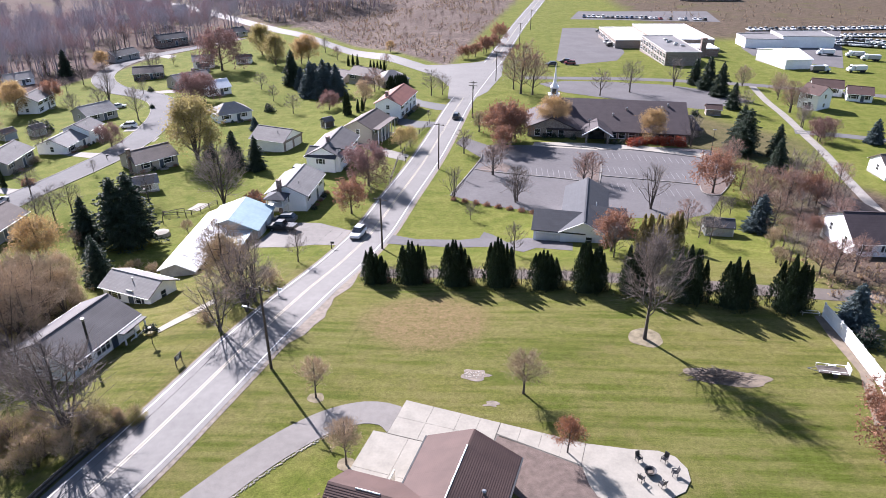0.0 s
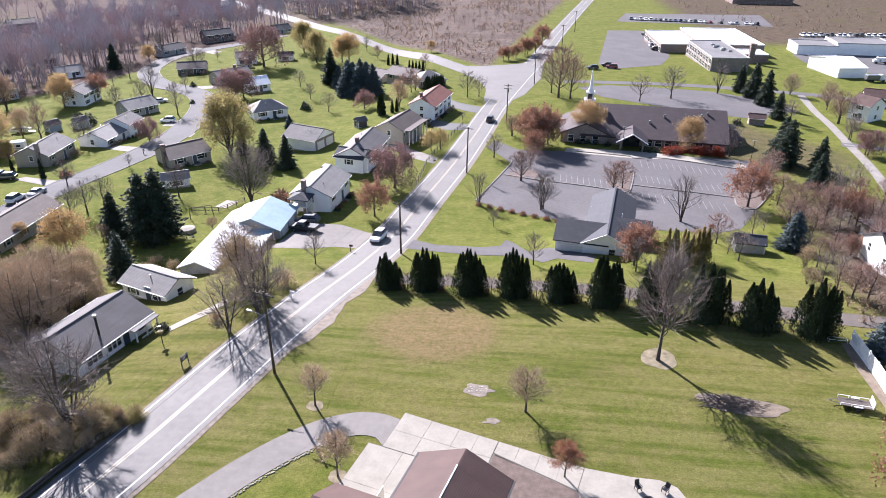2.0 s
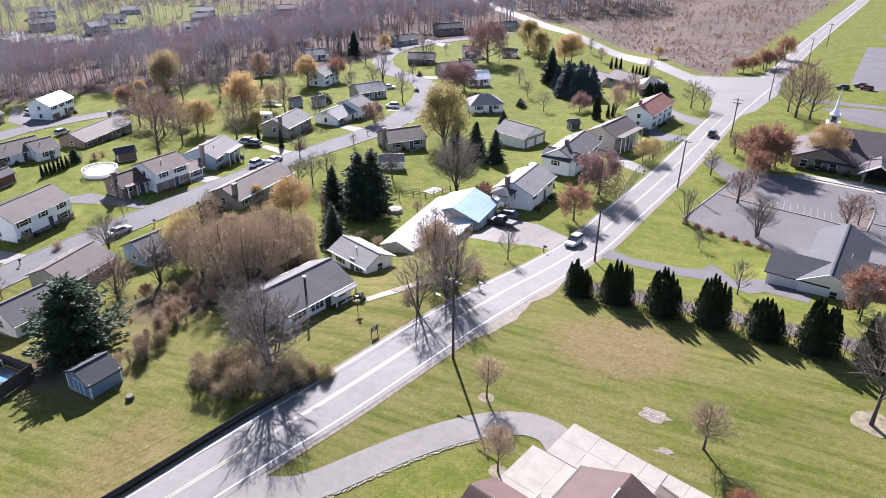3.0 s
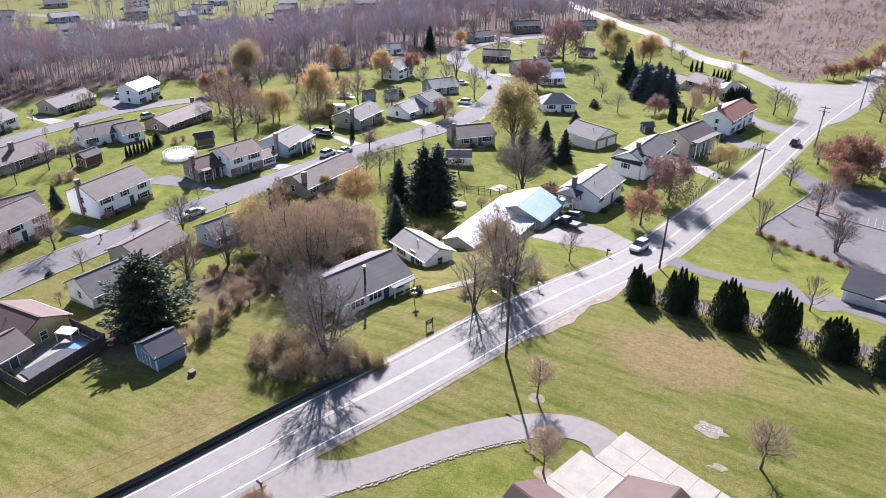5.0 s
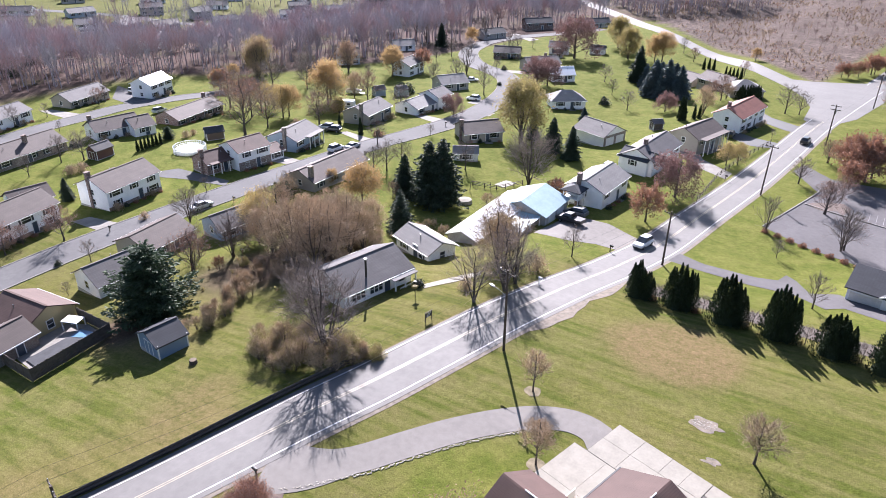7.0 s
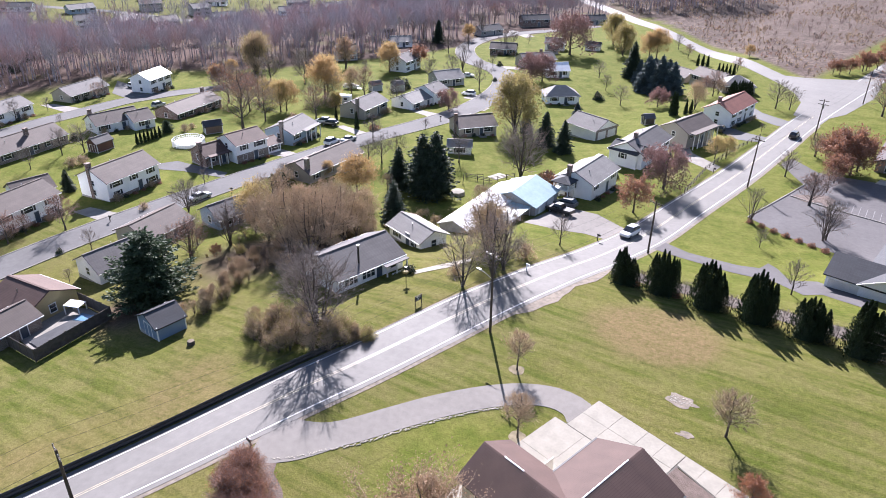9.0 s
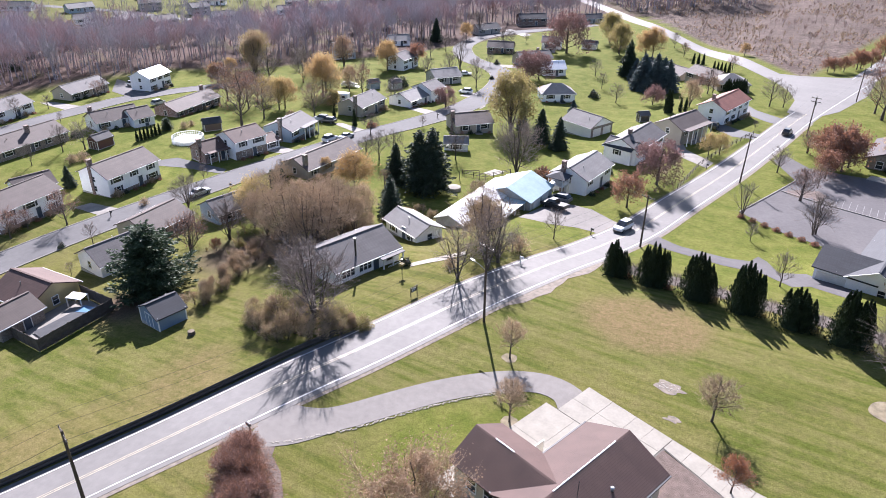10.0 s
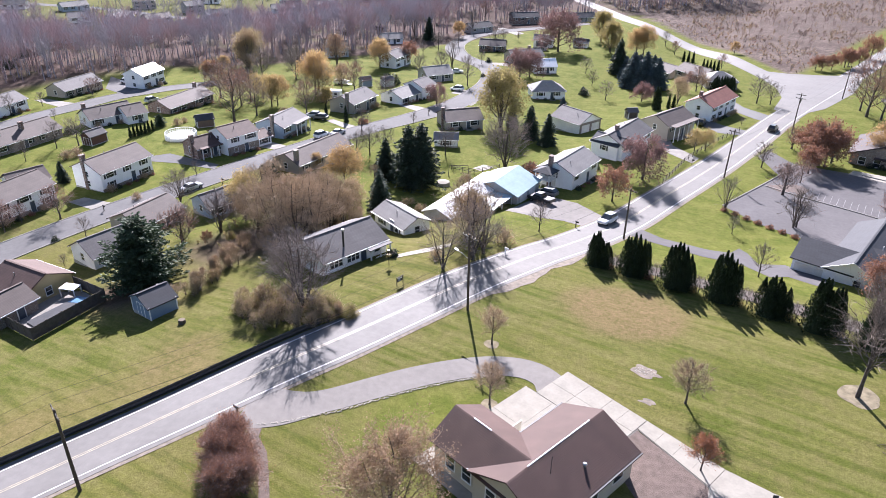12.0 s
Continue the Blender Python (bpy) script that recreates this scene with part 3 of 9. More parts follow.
def house(x, y, turn, L, D, z=2.7, rise=1.9, walls=None, roof=None, label="", shutters=True, hip=False, chimney=None, base=0.0,
          brick_base=None, porch=None, garage=0, vents=1, name="house", category="house", down=1.2, door=0.1, seed=1, skip=(), over=0.45, sink=0.0, windows=True):
    """A dwelling that runs along its own x; -y is its front. z: wall height; chimney: (x, y, material)."""
    rng = random.Random(seed)
    ob = thing(name, Matrix.Translation(lay(x, y, -sink)) @ pose(0, 0, 0, 0, 0, turn), label, category)
    part("wall", gable_body(L, D, -down, z, 0 if hip else rise - 0.12), walls, ob)
    part("roof", hip_roof(L, D, z, rise, over) if hip else slab_roof(L, D, z, rise, over), roof, ob)
    if not hip:
        part("ridge_cap", boxes((-L / 2 - 0.25, L / 2 + 0.25, -0.14, 0.14, z + rise - 0.06, z + rise + 0.035)), roof, ob)
    if over > 0.2:
        slope = rise / (D / 2)
        for s in (-1, 1):
            yy = s * (D / 2 + over + 0.05)
            part("gutter", boxes((-L / 2 - 0.3, L / 2 + 0.3, yy - 0.06, yy + 0.06, z - over * slope - 0.17, z - over * slope - 0.05)), M_TRIM, ob)
    part("foundation", boxes((-L / 2 - 0.03, L / 2 + 0.03, -D / 2 - 0.03, D / 2 + 0.03, -down, 0.25)), M_BLOCK, ob)
    if brick_base:
        part("brick_facing", boxes((-L / 2 - 0.05, L / 2 + 0.05, -D / 2 - 0.06, -D / 2 + 0.1, 0.2, brick_base)), M_TANBRICK, ob)
    if windows:
        wall_rows(ob, L, D, base, z, rng, shutters, skip=skip)
    if door is not None:
        d = part("door", boxes((-0.48, 0.48, -0.07, 0.03, 0.25, 2.35), bevel=0.02), M_DOOR, ob)
        d.matrix_local = Matrix.Translation((door * L, -D / 2, 0))
        part("door_frame", boxes((-0.6, -0.48, -0.08, 0.02, 0.25, 2.45), (0.48, 0.6, -0.08, 0.02, 0.25, 2.45), (-0.6, 0.6, -0.08, 0.02, 2.35, 2.45)), M_TRIM, d)
        part("step", boxes((-0.9, 0.9, -1.3, 0, -0.9, 0.2)), M_CONC2, d)
    for k in range(garage):
        g = part("garage_door", boxes((-1.3, 1.3, -0.05, 0.03, 0.05, 2.2), *[(-1.3, 1.3, -0.07, 0.0, 0.05 + i * 0.54, 0.09 + i * 0.54) for i in range(4)]), M_GARAGEDOOR, ob)
        g.matrix_local = Matrix.Translation((L / 2 - 1.9 - 3 * k, -D / 2, 0))
    if chimney:
        cx, cy, cm = chimney
        top = z + rise + 0.9
        part("chimney", boxes((cx - 0.45, cx + 0.45, cy - 0.35, cy + 0.35, -down if abs(cx) > L / 2 - 0.3 or abs(cy) > D / 2 - 0.3 else z - 0.5, top), (cx - 0.52, cx + 0.52, cy - 0.42, cy + 0.42, top, top + 0.12)), cm, ob)
    for k in range(vents):
        vx, vy = rng.uniform(-0.3, 0.3) * L, rng.choice((-1, 1)) * D * 0.2
        vz = z + rise * (1 - abs(vy) / (D / 2))
        part("roof_vent", tubes(((vx, vy, vz - 0.1), (vx, vy, vz + 0.45), 0.07)), M_STEEL, ob)
    if porch:
        px0, px1, deep = porch
        part("porch_roof", boxes((px0 - 0.2, px1 + 0.2, -D / 2 - deep - 0.2, -D / 2, z - 0.22, z - 0.06)), roof, ob)
        part("porch_floor", boxes((px0, px1, -D / 2 - deep, -D / 2, -0.9, 0.15)), M_CONC2, ob)
        n = max(2, round((px1 - px0) / 2.2))
        for k in range(n + 1):
            u = px0 + (px1 - px0) * k / n
            part("column", boxes((u - 0.09, u + 0.09, -D / 2 - deep, -D / 2 - deep + 0.18, 0.15, z - 0.2)), M_TRIM, ob)
    return ob

# ---- kinds of things: trees and shrubs ----
def mesh_from(name, verts, faces, material, smooth=False):
    me = bpy.data.meshes.new(name)
    me.from_pydata(verts, [], faces)
    me.materials.append(material)
    if smooth:
        me.polygons.foreach_set("use_smooth", [True] * len(me.polygons))
    return me


def stick_arrays(segs, sides=3):
    """Tapered sticks (ax, ay, az, bx, by, bz, r0, r1) as arrays of vertices and faces."""
    s = np.asarray(segs, float)
    a, b, r0, r1 = s[:, :3], s[:, 3:6], s[:, 6:7], s[:, 7:8]
    d = b - a
    d /= np.linalg.norm(d, axis=1, keepdims=True) + 1e-9
    ref = np.where(np.abs(d[:, 2:3]) < 0.9, np.array([[0, 0, 1.0]]), np.array([[1.0, 0, 0]]))
    u = np.cross(d, ref)
    u /= np.linalg.norm(u, axis=1, keepdims=True)
    w = np.cross(d, u)
    n = len(s)
    v = np.zeros((n, 2 * sides, 3))
    for k in range(sides):
        c, q = math.cos(k * math.tau / sides), math.sin(k * math.tau / sides)
        o = u * c + w * q
        v[:, k], v[:, sides + k] = a + o * r0, b + o * r1
    f = np.array([(k, (k + 1) % sides, sides + (k + 1) % sides, sides + k) for k in range(sides)])
    faces = (np.arange(n)[:, None, None] * 2 * sides + f[None]).reshape(-1, 4)
    return v.reshape(-1, 3), faces


def sticks(name, segs, material, sides=3):
    v, f = stick_arrays(segs, sides)
    return mesh_from(name, v.tolist(), f.tolist(), material, True)


def flakes(name, pts, size, rng, material, flat=0.0, longer=1.0, axis=None):
    """Small leaf-shaped faces at points; flat: how level they lie; axis: a way for their long side."""
    pts = np.asarray(pts, float)
    n = len(pts)
    u = rng.normal(size=(n, 3)) if axis is None else np.asarray(axis, float) + rng.normal(size=(n, 3)) * 0.35
    u /= np.linalg.norm(u, axis=1, keepdims=True)
    w = rng.normal(size=(n, 3))
    w[:, 2] *= 1 - flat
    w -= u * np.sum(w * u, axis=1, keepdims=True)
    w /= np.linalg.norm(w, axis=1, keepdims=True) + 1e-9
    s = size * rng.uniform(0.6, 1.4, (n, 1))
    nrm = np.cross(u, w)
    v = np.stack([pts - u * s * longer, pts + w * s * 0.6 + nrm * s * 0.15, pts + u * s * longer, pts - w * s * 0.6 + nrm * s * 0.15], 1).reshape(-1, 3)
    f = np.arange(4 * n).reshape(-1, 4)
    return mesh_from(name, v.tolist(), f.tolist(), material)


def sliver_arrays(pts, ways, length, width, rng):
    """Fine twigs: very narrow faces along their ways."""
    pts, ways = np.asarray(pts, float), np.asarray(ways, float)
    n = len(pts)
    u = ways / (np.linalg.norm(ways, axis=1, keepdims=True) + 1e-9) + rng.normal(size=(n, 3)) * 0.4
    u[:, 2] += 0.2
    u /= np.linalg.norm(u, axis=1, keepdims=True)
    w = np.cross(u, rng.normal(size=(n, 3)))
    w /= np.linalg.norm(w, axis=1, keepdims=True) + 1e-9
    l = length * rng.uniform(0.5, 1.4, (n, 1))
    v = np.stack([pts - w * width, pts + w * width, pts + u * l + w * width * 0.25, pts + u * l - w * width * 0.25], 1).reshape(-1, 3)
    return v, np.arange(4 * n).reshape(-1, 4)


def flat_arrays(segs, rng):
    """Thin sticks as single narrow faces."""
    s = np.asarray(segs, float)
    d = s[:, 3:6] - s[:, :3]
    w = np.cross(d, rng.normal(size=(len(s), 3)))
    w /= np.linalg.norm(w, axis=1, keepdims=True) + 1e-9
    v = np.stack([s[:, :3] - w * s[:, 6:7], s[:, :3] + w * s[:, 6:7], s[:, 3:6] + w * s[:, 7:8], s[:, 3:6] - w * s[:, 7:8]], 1).reshape(-1, 3)
    return v, np.arange(4 * len(s)).reshape(-1, 4)


def haze(twigs, per, length, width, rng):
    """Points and ways for fine twigs along the outer branches."""
    t = np.repeat(np.asarray(twigs, float), per, 0)
    f = rng.random((len(t), 1))
    return sliver_arrays(t[:, :3] * (1 - f) + t[:, 3:6] * f, t[:, 3:6] - t[:, :3], length, width, rng)


def join_arrays(*parts):
    vs, fs, n = [], [], 0
    for v, f in parts:
        vs.append(v), fs.extend((f + n).tolist())
        n += len(v)
    return np.vstack(vs), fs


def grow(rng, height, spread, trunk=0.18, levels=5, fork=0.28, up=0.55, dense=1.0, thin=0.022, lean=0.03):
    """A branching skeleton: thick wood, twigs, and the points of the twigs."""
    wood, twigs, tips = [], [], []

    def shoot(p, d, length, r, level):
        steps = 3 if level < 2 else 2
        for k in range(steps):
            d = d + rng.normal(size=3) * (0.06 if level < 2 else 0.13) + np.array([0, 0, 0.08 * up])
            d /= np.linalg.norm(d)
            q = p + d * length / steps
            r1 = max(thin * 0.45, r * (0.82 if level < 3 else 0.7))
            (wood if level < 3 else twigs).append((*p, *q, r, r1))
            if level >= 1 and level < levels and rng.random() < 0.8 * dense:
                side(q, d, length * rng.uniform(0.5, 0.8), r1 * 0.5, level + 1)
            p, r = q, r1
        if level < levels:
            for _ in range(2 if rng.random() < 0.65 * dense else 3 if level < 3 else 1):
                side(p, d, length * rng.uniform(0.6, 0.82), r * 0.72, level + 1)
        else:
            tips.append(p)

    def side(p, d, length, r, level):
        o = rng.normal(size=3)
        o -= d * o.dot(d)
        o /= np.linalg.norm(o)
        a = rng.uniform(0.35, 0.8) * spread
        e = d * math.cos(a) + o * math.sin(a)
        e[2] += 0.25 * up
        shoot(p, e / np.linalg.norm(e), length, max(thin * 0.5, r), level)

    p, d, r = np.zeros(3), np.array([rng.normal() * lean, rng.normal() * lean, 1.0]), trunk
    wood.append((*(p - [0, 0, 0.4]), *(p + [0, 0, 0.25]), r * 1.7, r * 1.15))
    p = np.array([0, 0, 0.25])
    bole = height * fork
    for k in range(2):
        q = p + d * bole / 2
        wood.append((*p, *q, r * (1.15 - 0.1 * k), r * (1.05 - 0.1 * k)))
        p = q
    main = int(rng.integers(4, 6))
    for k in range(main):
        o = rng.normal(size=3)
        o[2] = 0
        a = math.tau * (k + rng.uniform(-0.3, 0.3)) / main
        o = np.array([math.cos(a), math.sin(a), 0])
        tilt = (0.12 if k == 0 else rng.uniform(0.4, 0.75)) * spread
        e = np.array([0, 0, 1.0]) * math.cos(tilt) + o * math.sin(tilt)
        shoot(p - [0, 0, bole * 0.25 * rng.random()], e, height * 0.33 * rng.uniform(0.8, 1.1), r * (0.62 if k == 0 else 0.38), 1)
    return wood, twigs, np.array(tips)


def fit_height(segs, tips, height):
    top = max(s[5] for s in segs)
    f = height / top
    g = [tuple(v * f for v in s[:6]) + s[6:] for s in segs]
    return g, tips * f


def oval(rng, height, width, trunk=0.15, base=0.15, limbs=18, subs=6, ends=5, peak=0.42, stems=1, rise=0.5):
    """A leader with ascending limbs whose twigs fill an egg-shaped crown; stems: how many leave the ground."""
    wood, twigs, tips = [], [], []

    def reach(f):
        f = min(max(f, 0.0), 1.0)
        g = f / peak * 0.5 if f < peak else 0.5 + (f - peak) / (1 - peak) * 0.5
        return width / 2 * (0.12 + 0.88 * math.sin(math.pi * g) ** 0.8) * (1 - 0.25 * f)

    top = []
    p = np.array([0.0, 0.0, -0.3])
    n = 7
    for k in range(n):
        q = np.array([0, 0, height * 0.94 * (k + 1) / n]) + rng.normal(size=3) * np.array([1, 1, 0]) * (0.004 if k < 2 else 0.013) * height
        r = trunk * (1 - k / n) ** 0.9 + 0.015
        wood.append((*p, *q, r * (1.5 if k == 0 else 1.12), r))
        top.append((p, q))
        p = q
    for s in range(stems - 1):
        a = math.tau * s / max(1, stems - 1) + rng.uniform(-0.4, 0.4)
        q = np.array([math.cos(a) * width * 0.14, math.sin(a) * width * 0.14, height * 0.45])
        e = np.array([math.cos(a) * width * 0.24, math.sin(a) * width * 0.24, height * 0.85])
        wood += [(0, 0, -0.2, *q, trunk * 0.7, trunk * 0.45), (*q, *e, trunk * 0.45, 0.015)]
    for k in range(limbs):
        u = (k + rng.random()) / limbs
        z0 = base + (0.86 - base) * u ** 1.15
        i = min(n - 1, int(z0 / 0.94 * n))
        a0, b0 = top[i]
        w = z0 / 0.94 * n - i
        p0 = a0 * (1 - w) + b0 * w
        a = k * 2.399 + rng.uniform(-0.5, 0.5)
        z1 = z0 + (1 - z0) * rng.uniform(0.3, 0.85) * rise * 1.25
        rr = reach((z1 - base * 0.6) / (1 - base * 0.6)) * rng.uniform(0.72, 1.08)
        p3 = np.array([math.cos(a) * rr, math.sin(a) * rr, height * min(z1, 0.99)])
        p1 = p0 + (p3 - p0) * 0.34 + np.array([0, 0, -0.02 * height])
        p2 = p0 + (p3 - p0) * 0.68 + np.array([0, 0, -0.015 * height]) + rng.normal(size=3) * 0.02 * height
        r = trunk * 0.36 * (1 - 0.6 * u) + 0.012
        line = [p0, p1, p2, p3]
        long = np.linalg.norm(p3 - p0)
        for j in range(3):
            wood.append((*line[j], *line[j + 1], r * (1 - 0.3 * j), max(0.012, r * (0.7 - 0.3 * j))))
        for j in range(subs):
            w = 0.22 + 0.78 * (j + rng.random()) / subs
            m = min(2, int(w * 3))
            s0 = line[m] + (line[m + 1] - line[m]) * (w * 3 - m)
            d = (p3 - p0) / long + rng.normal(size=3) * 0.6 + np.array([0, 0, 0.35 * rise])
            d /= np.linalg.norm(d)
            l = long * (0.62 - 0.3 * w) * rng.uniform(0.7, 1.2)
            s1 = s0 + d * l * 0.55
            s2 = s1 + (d + rng.normal(size=3) * 0.22 + np.array([0, 0, 0.12])) * l * 0.5
            twigs += [(*s0, *s1, 0.03 * height / 9, 0.018 * height / 9), (*s1, *s2, 0.018 * height / 9, 0.008 * height / 9)]
            for _ in range(ends):
                w2 = rng.uniform(0.15, 1.0)
                t0 = s0 + (s1 - s0) * w2 * 2 if w2 < 0.5 else s1 + (s2 - s1) * (w2 * 2 - 1)
                e = d + rng.normal(size=3) * 0.5 + np.array([0, 0, 0.2 * rise])
                t1 = t0 + e / np.linalg.norm(e) * l * rng.uniform(0.35, 0.6)
                twigs.append((*t0, *t1, 0.011 * height / 9 + 0.003, 0.006))
                tips.append(t1)
    return wood, twigs, np.array(tips)


def crown_tree(seed, height, width, trunk=0.15, leaves=None, leaf_size=0.1, per_tip=2, twig=None, fine=2, fine_long=0.8, fine_wide=0.011, keep=1.0, scatter=0.3, bark=None, **shape):
    """Trunk, twig crown and, where it has any, leaves of an egg-crowned tree."""
    rng = np.random.default_rng(seed)
    wood, twigs, tips = oval(rng, height, width, trunk, **shape)
    thick = [s for s in twigs if s[6] > 0.014 * height / 9 + 0.003]
    thin = [s for s in twigs if s[6] <= 0.014 * height / 9 + 0.003]
    v, f = join_arrays(stick_arrays(thick, 3), flat_arrays(thin, rng), haze(thin, fine, fine_long * height / 9, fine_wide, rng))
    out = [("trunk", sticks("trunk", wood, bark or M_BARK, 5)), ("twig_crown", mesh_from("twig_crown", v.tolist(), f, twig or M_TWIG))]
    if leaves:
        ends = tips[rng.random(len(tips)) < keep]
        pts = np.repeat(ends, per_tip, 0)
        out.append(("crown", flakes("crown", pts + rng.normal(size=pts.shape) * scatter, leaf_size, rng, leaves)))
    return out


def conifer_meshes(seed, height, radius, needles, tiers=26, per=15, droop=0.3, bare=0.06, size=0.2, power=0.85, ragged=0.15):
    """A trunk with whorls of drooping boughs, each a flat spray of needles."""
    rng = np.random.default_rng(seed)
    segs, pts, ways = [(0, 0, -0.3, 0, 0, height * 0.97, radius * 0.07 + 0.05, 0.02)], [], []
    for i in range(tiers):
        f = bare + (1 - bare) * (i + rng.uniform(-0.3, 0.3)) / tiers
        f = min(max(f, bare), 0.985)
        reach = radius * (1 - f) ** power * (1 + rng.uniform(-ragged, ragged)) + 0.12
        n = max(5, int(per * (0.4 + 0.6 * (1 - f))))
        for k in range(n):
            a = math.tau * (k + rng.uniform(-0.4, 0.4)) / n
            r = reach * rng.uniform(1 - ragged * 1.6, 1.0 + ragged * 0.5)
            o = np.array([math.cos(a), math.sin(a), 0.0])
            p0 = np.array([0, 0, height * f])
            p1 = p0 + o * r + np.array([0, 0, -droop * r + 0.15 * r * rng.uniform(-1, 1)])
            if rng.random() < 0.5:
                segs.append((*p0, *(p0 + (p1 - p0) * 0.8), 0.03, 0.01))
            m = max(4, int(r / size * 2.6))
            for j in range(m):
                s = 1 - (1 - 0.12) * (j / m) ** 1.2
                w = np.array([-o[1], o[0], 0]) * rng.normal() * 0.26 * r * (1.15 - s)
                pts.append(p0 + (p1 - p0) * s + w + rng.normal(size=3) * size * 0.35)
                ways.append(o + np.array([0, 0, -droop]) + w * 1.5)
    top = np.array([[0, 0, height * (0.94 + 0.06 * k / 6)] for k in range(7)])
    pts, ways = np.vstack([pts, top]), np.vstack([ways, np.tile([0.1, 0, 1.0], (7, 1))])
    return [("trunk", sticks("trunk", segs, M_BARK, 5)), ("crown", flakes("crown", pts, size, rng, needles, 0.5, 1.5, ways))]


def column_meshes(seed, height, radius, needles, count=5200, spires=4, size=0.12):
    """Arborvitae: upright pointed spires of differing height grown into one ragged mass."""
    rng = np.random.default_rng(seed)
    pts, ways, v, f = [], [], [], []
    turns = np.arange(spires - 1) * math.tau / max(1, spires - 1) + rng.uniform(0, 6)
    offs = [(0.0, 0.0, 1.0)] + [(math.cos(a) * radius * rng.uniform(0.5, 0.8), math.sin(a) * radius * rng.uniform(0.5, 0.8), rng.uniform(0.76, 1.0)) for a in turns]
    slim = radius * (0.56 if spires > 1 else 1.0)
    for cx, cy, fh in offs:
        n = count // spires
        h = rng.random(n) ** 0.85
        prof = np.minimum(1.0, 0.85 + 1.4 * h) * np.clip(1 - h, 0, 1) ** 0.84
        a = rng.uniform(0, math.tau, n)
        lump = 1 + 0.26 * np.sin(a * 3 + h * 11 + cx * 5) + 0.2 * np.sin(a * 5 - h * 23 + cy * 9)
        r = slim * prof * lump * rng.uniform(0.6, 1.2, n)
        pull = 1 - 0.25 * h
        pts.append(np.stack([cx * pull + r * np.cos(a), cy * pull + r * np.sin(a), 0.05 + h * height * fh * 1.08], 1))
        ways.append(np.stack([np.cos(a) * 0.5, np.sin(a) * 0.5, np.ones(n)], 1))
    sides, rings = 9, 7
    for k in range(rings):
        q = k / (rings - 1)
        for m in range(sides):
            r = radius * 0.78 * (1 - q) ** 0.7 * rng.uniform(0.8, 1.1) + 0.02
            v.append((r * math.cos(m * math.tau / sides), r * math.sin(m * math.tau / sides), -0.2 + q * height * 0.72))
        if k:
            f += [((k - 1) * sides + m, (k - 1) * sides + (m + 1) % sides, k * sides + (m + 1) % sides, k * sides + m) for m in range(sides)]
    return [("inner_growth", mesh_from("inner_growth", v, f, needles, True)), ("crown", flakes("crown", np.vstack(pts), size, rng, needles, 0.0, 1.7, np.vstack(ways)))]


def shrub_meshes(seed, height, radius, leaves, count=900, size=0.1, twig=None, stems=14):
    rng = np.random.default_rng(seed)
    segs = []
    for k in range(stems):
        a, t = rng.uniform(0, math.tau), rng.uniform(0.1, 0.9)
        e = np.array([math.cos(a) * radius * t, math.sin(a) * radius * t, height * math.sqrt(max(0.05, 1 - t * t)) * rng.uniform(0.8, 1.05)])
        m = e * 0.55 + rng.normal(size=3) * 0.06
        segs += [(0, 0, -0.1, *m, 0.03, 0.02), (*m, *e, 0.02, 0.008)]
        for _ in range(5):
            q = e + rng.normal(size=3) * radius * 0.22
            segs.append((*(m + (e - m) * rng.random()), *q, 0.012, 0.005))
    d = rng.normal(size=(count, 3))
    d /= np.linalg.norm(d, axis=1, keepdims=True)
    d[:, 2] = np.abs(d[:, 2])
    lump = 1 + 0.2 * np.sin(d[:, 0] * 5 + seed) + 0.15 * np.sin(d[:, 1] * 7)
    pts = d * np.array([radius, radius, height]) * (rng.random((count, 1)) ** 0.35) * lump[:, None] * 0.92
    out = [("twig_mass", sticks("twig_mass", segs, twig or M_TWIG, 3))]
    if leaves:
        out.append(("foliage", flakes("foliage", pts, size, rng, leaves)))
    return out


KINDS = {}


def kind(key, name, label, category, meshes):
    KINDS[key] = (name, label, category, meshes)


def plant(key, x, y, scale=1.0, turn=None, tall=1.0, label="", group="", up=0.0):
    """A tree or shrub of a kind, on the ground."""
    name, text, category, meshes = KINDS[key]
    turn = turn if turn is not None else (x * 37.7 + y * 91.3) % 360
    m = Matrix.Translation(lay(x, y, up)) @ pose(0, 0, 0, 0, 0, turn) @ Matrix.Diagonal((scale, scale, scale * tall, 1))
    ob = thing(name, m, label or text, category, group)
    for pn, me in meshes:
        part(pn, me, None, ob)
    return ob


kind("bare_a", "bare_tree", "leafless deciduous tree with upswept brown limbs", "tree", crown_tree(11, 10, 7.6, 0.19, limbs=20, subs=5, ends=5, rise=0.75, stems=4, base=0.1, fine=1))
kind("big_bare", "bare_tree", "large leafless shade tree with a wide crown of grey limbs", "tree", crown_tree(24, 10.5, 10.0, 0.19, twig=M_TWIG, limbs=32, subs=8, ends=6, rise=0.6, base=0.1, stems=5, fine=2, fine_wide=0.007, fine_long=0.8))
kind("vase", "bare_tree", "tall leafless shade tree with upswept grey limbs", "tree", crown_tree(29, 10.5, 8.6, 0.15, twig=M_TWIG, limbs=34, subs=8, ends=6, rise=1.0, base=0.24, fine=2, fine_wide=0.006, fine_long=0.8))
kind("leafy_bare", "bare_tree", "spreading tree still holding a few tan leaves", "tree", crown_tree(28, 9.5, 9.0, 0.2, L_TAN, 0.07, 2, M_TWIG, keep=0.5, limbs=24, subs=7, ends=6, rise=0.55, base=0.14, stems=3, fine=1, fine_wide=0.009))
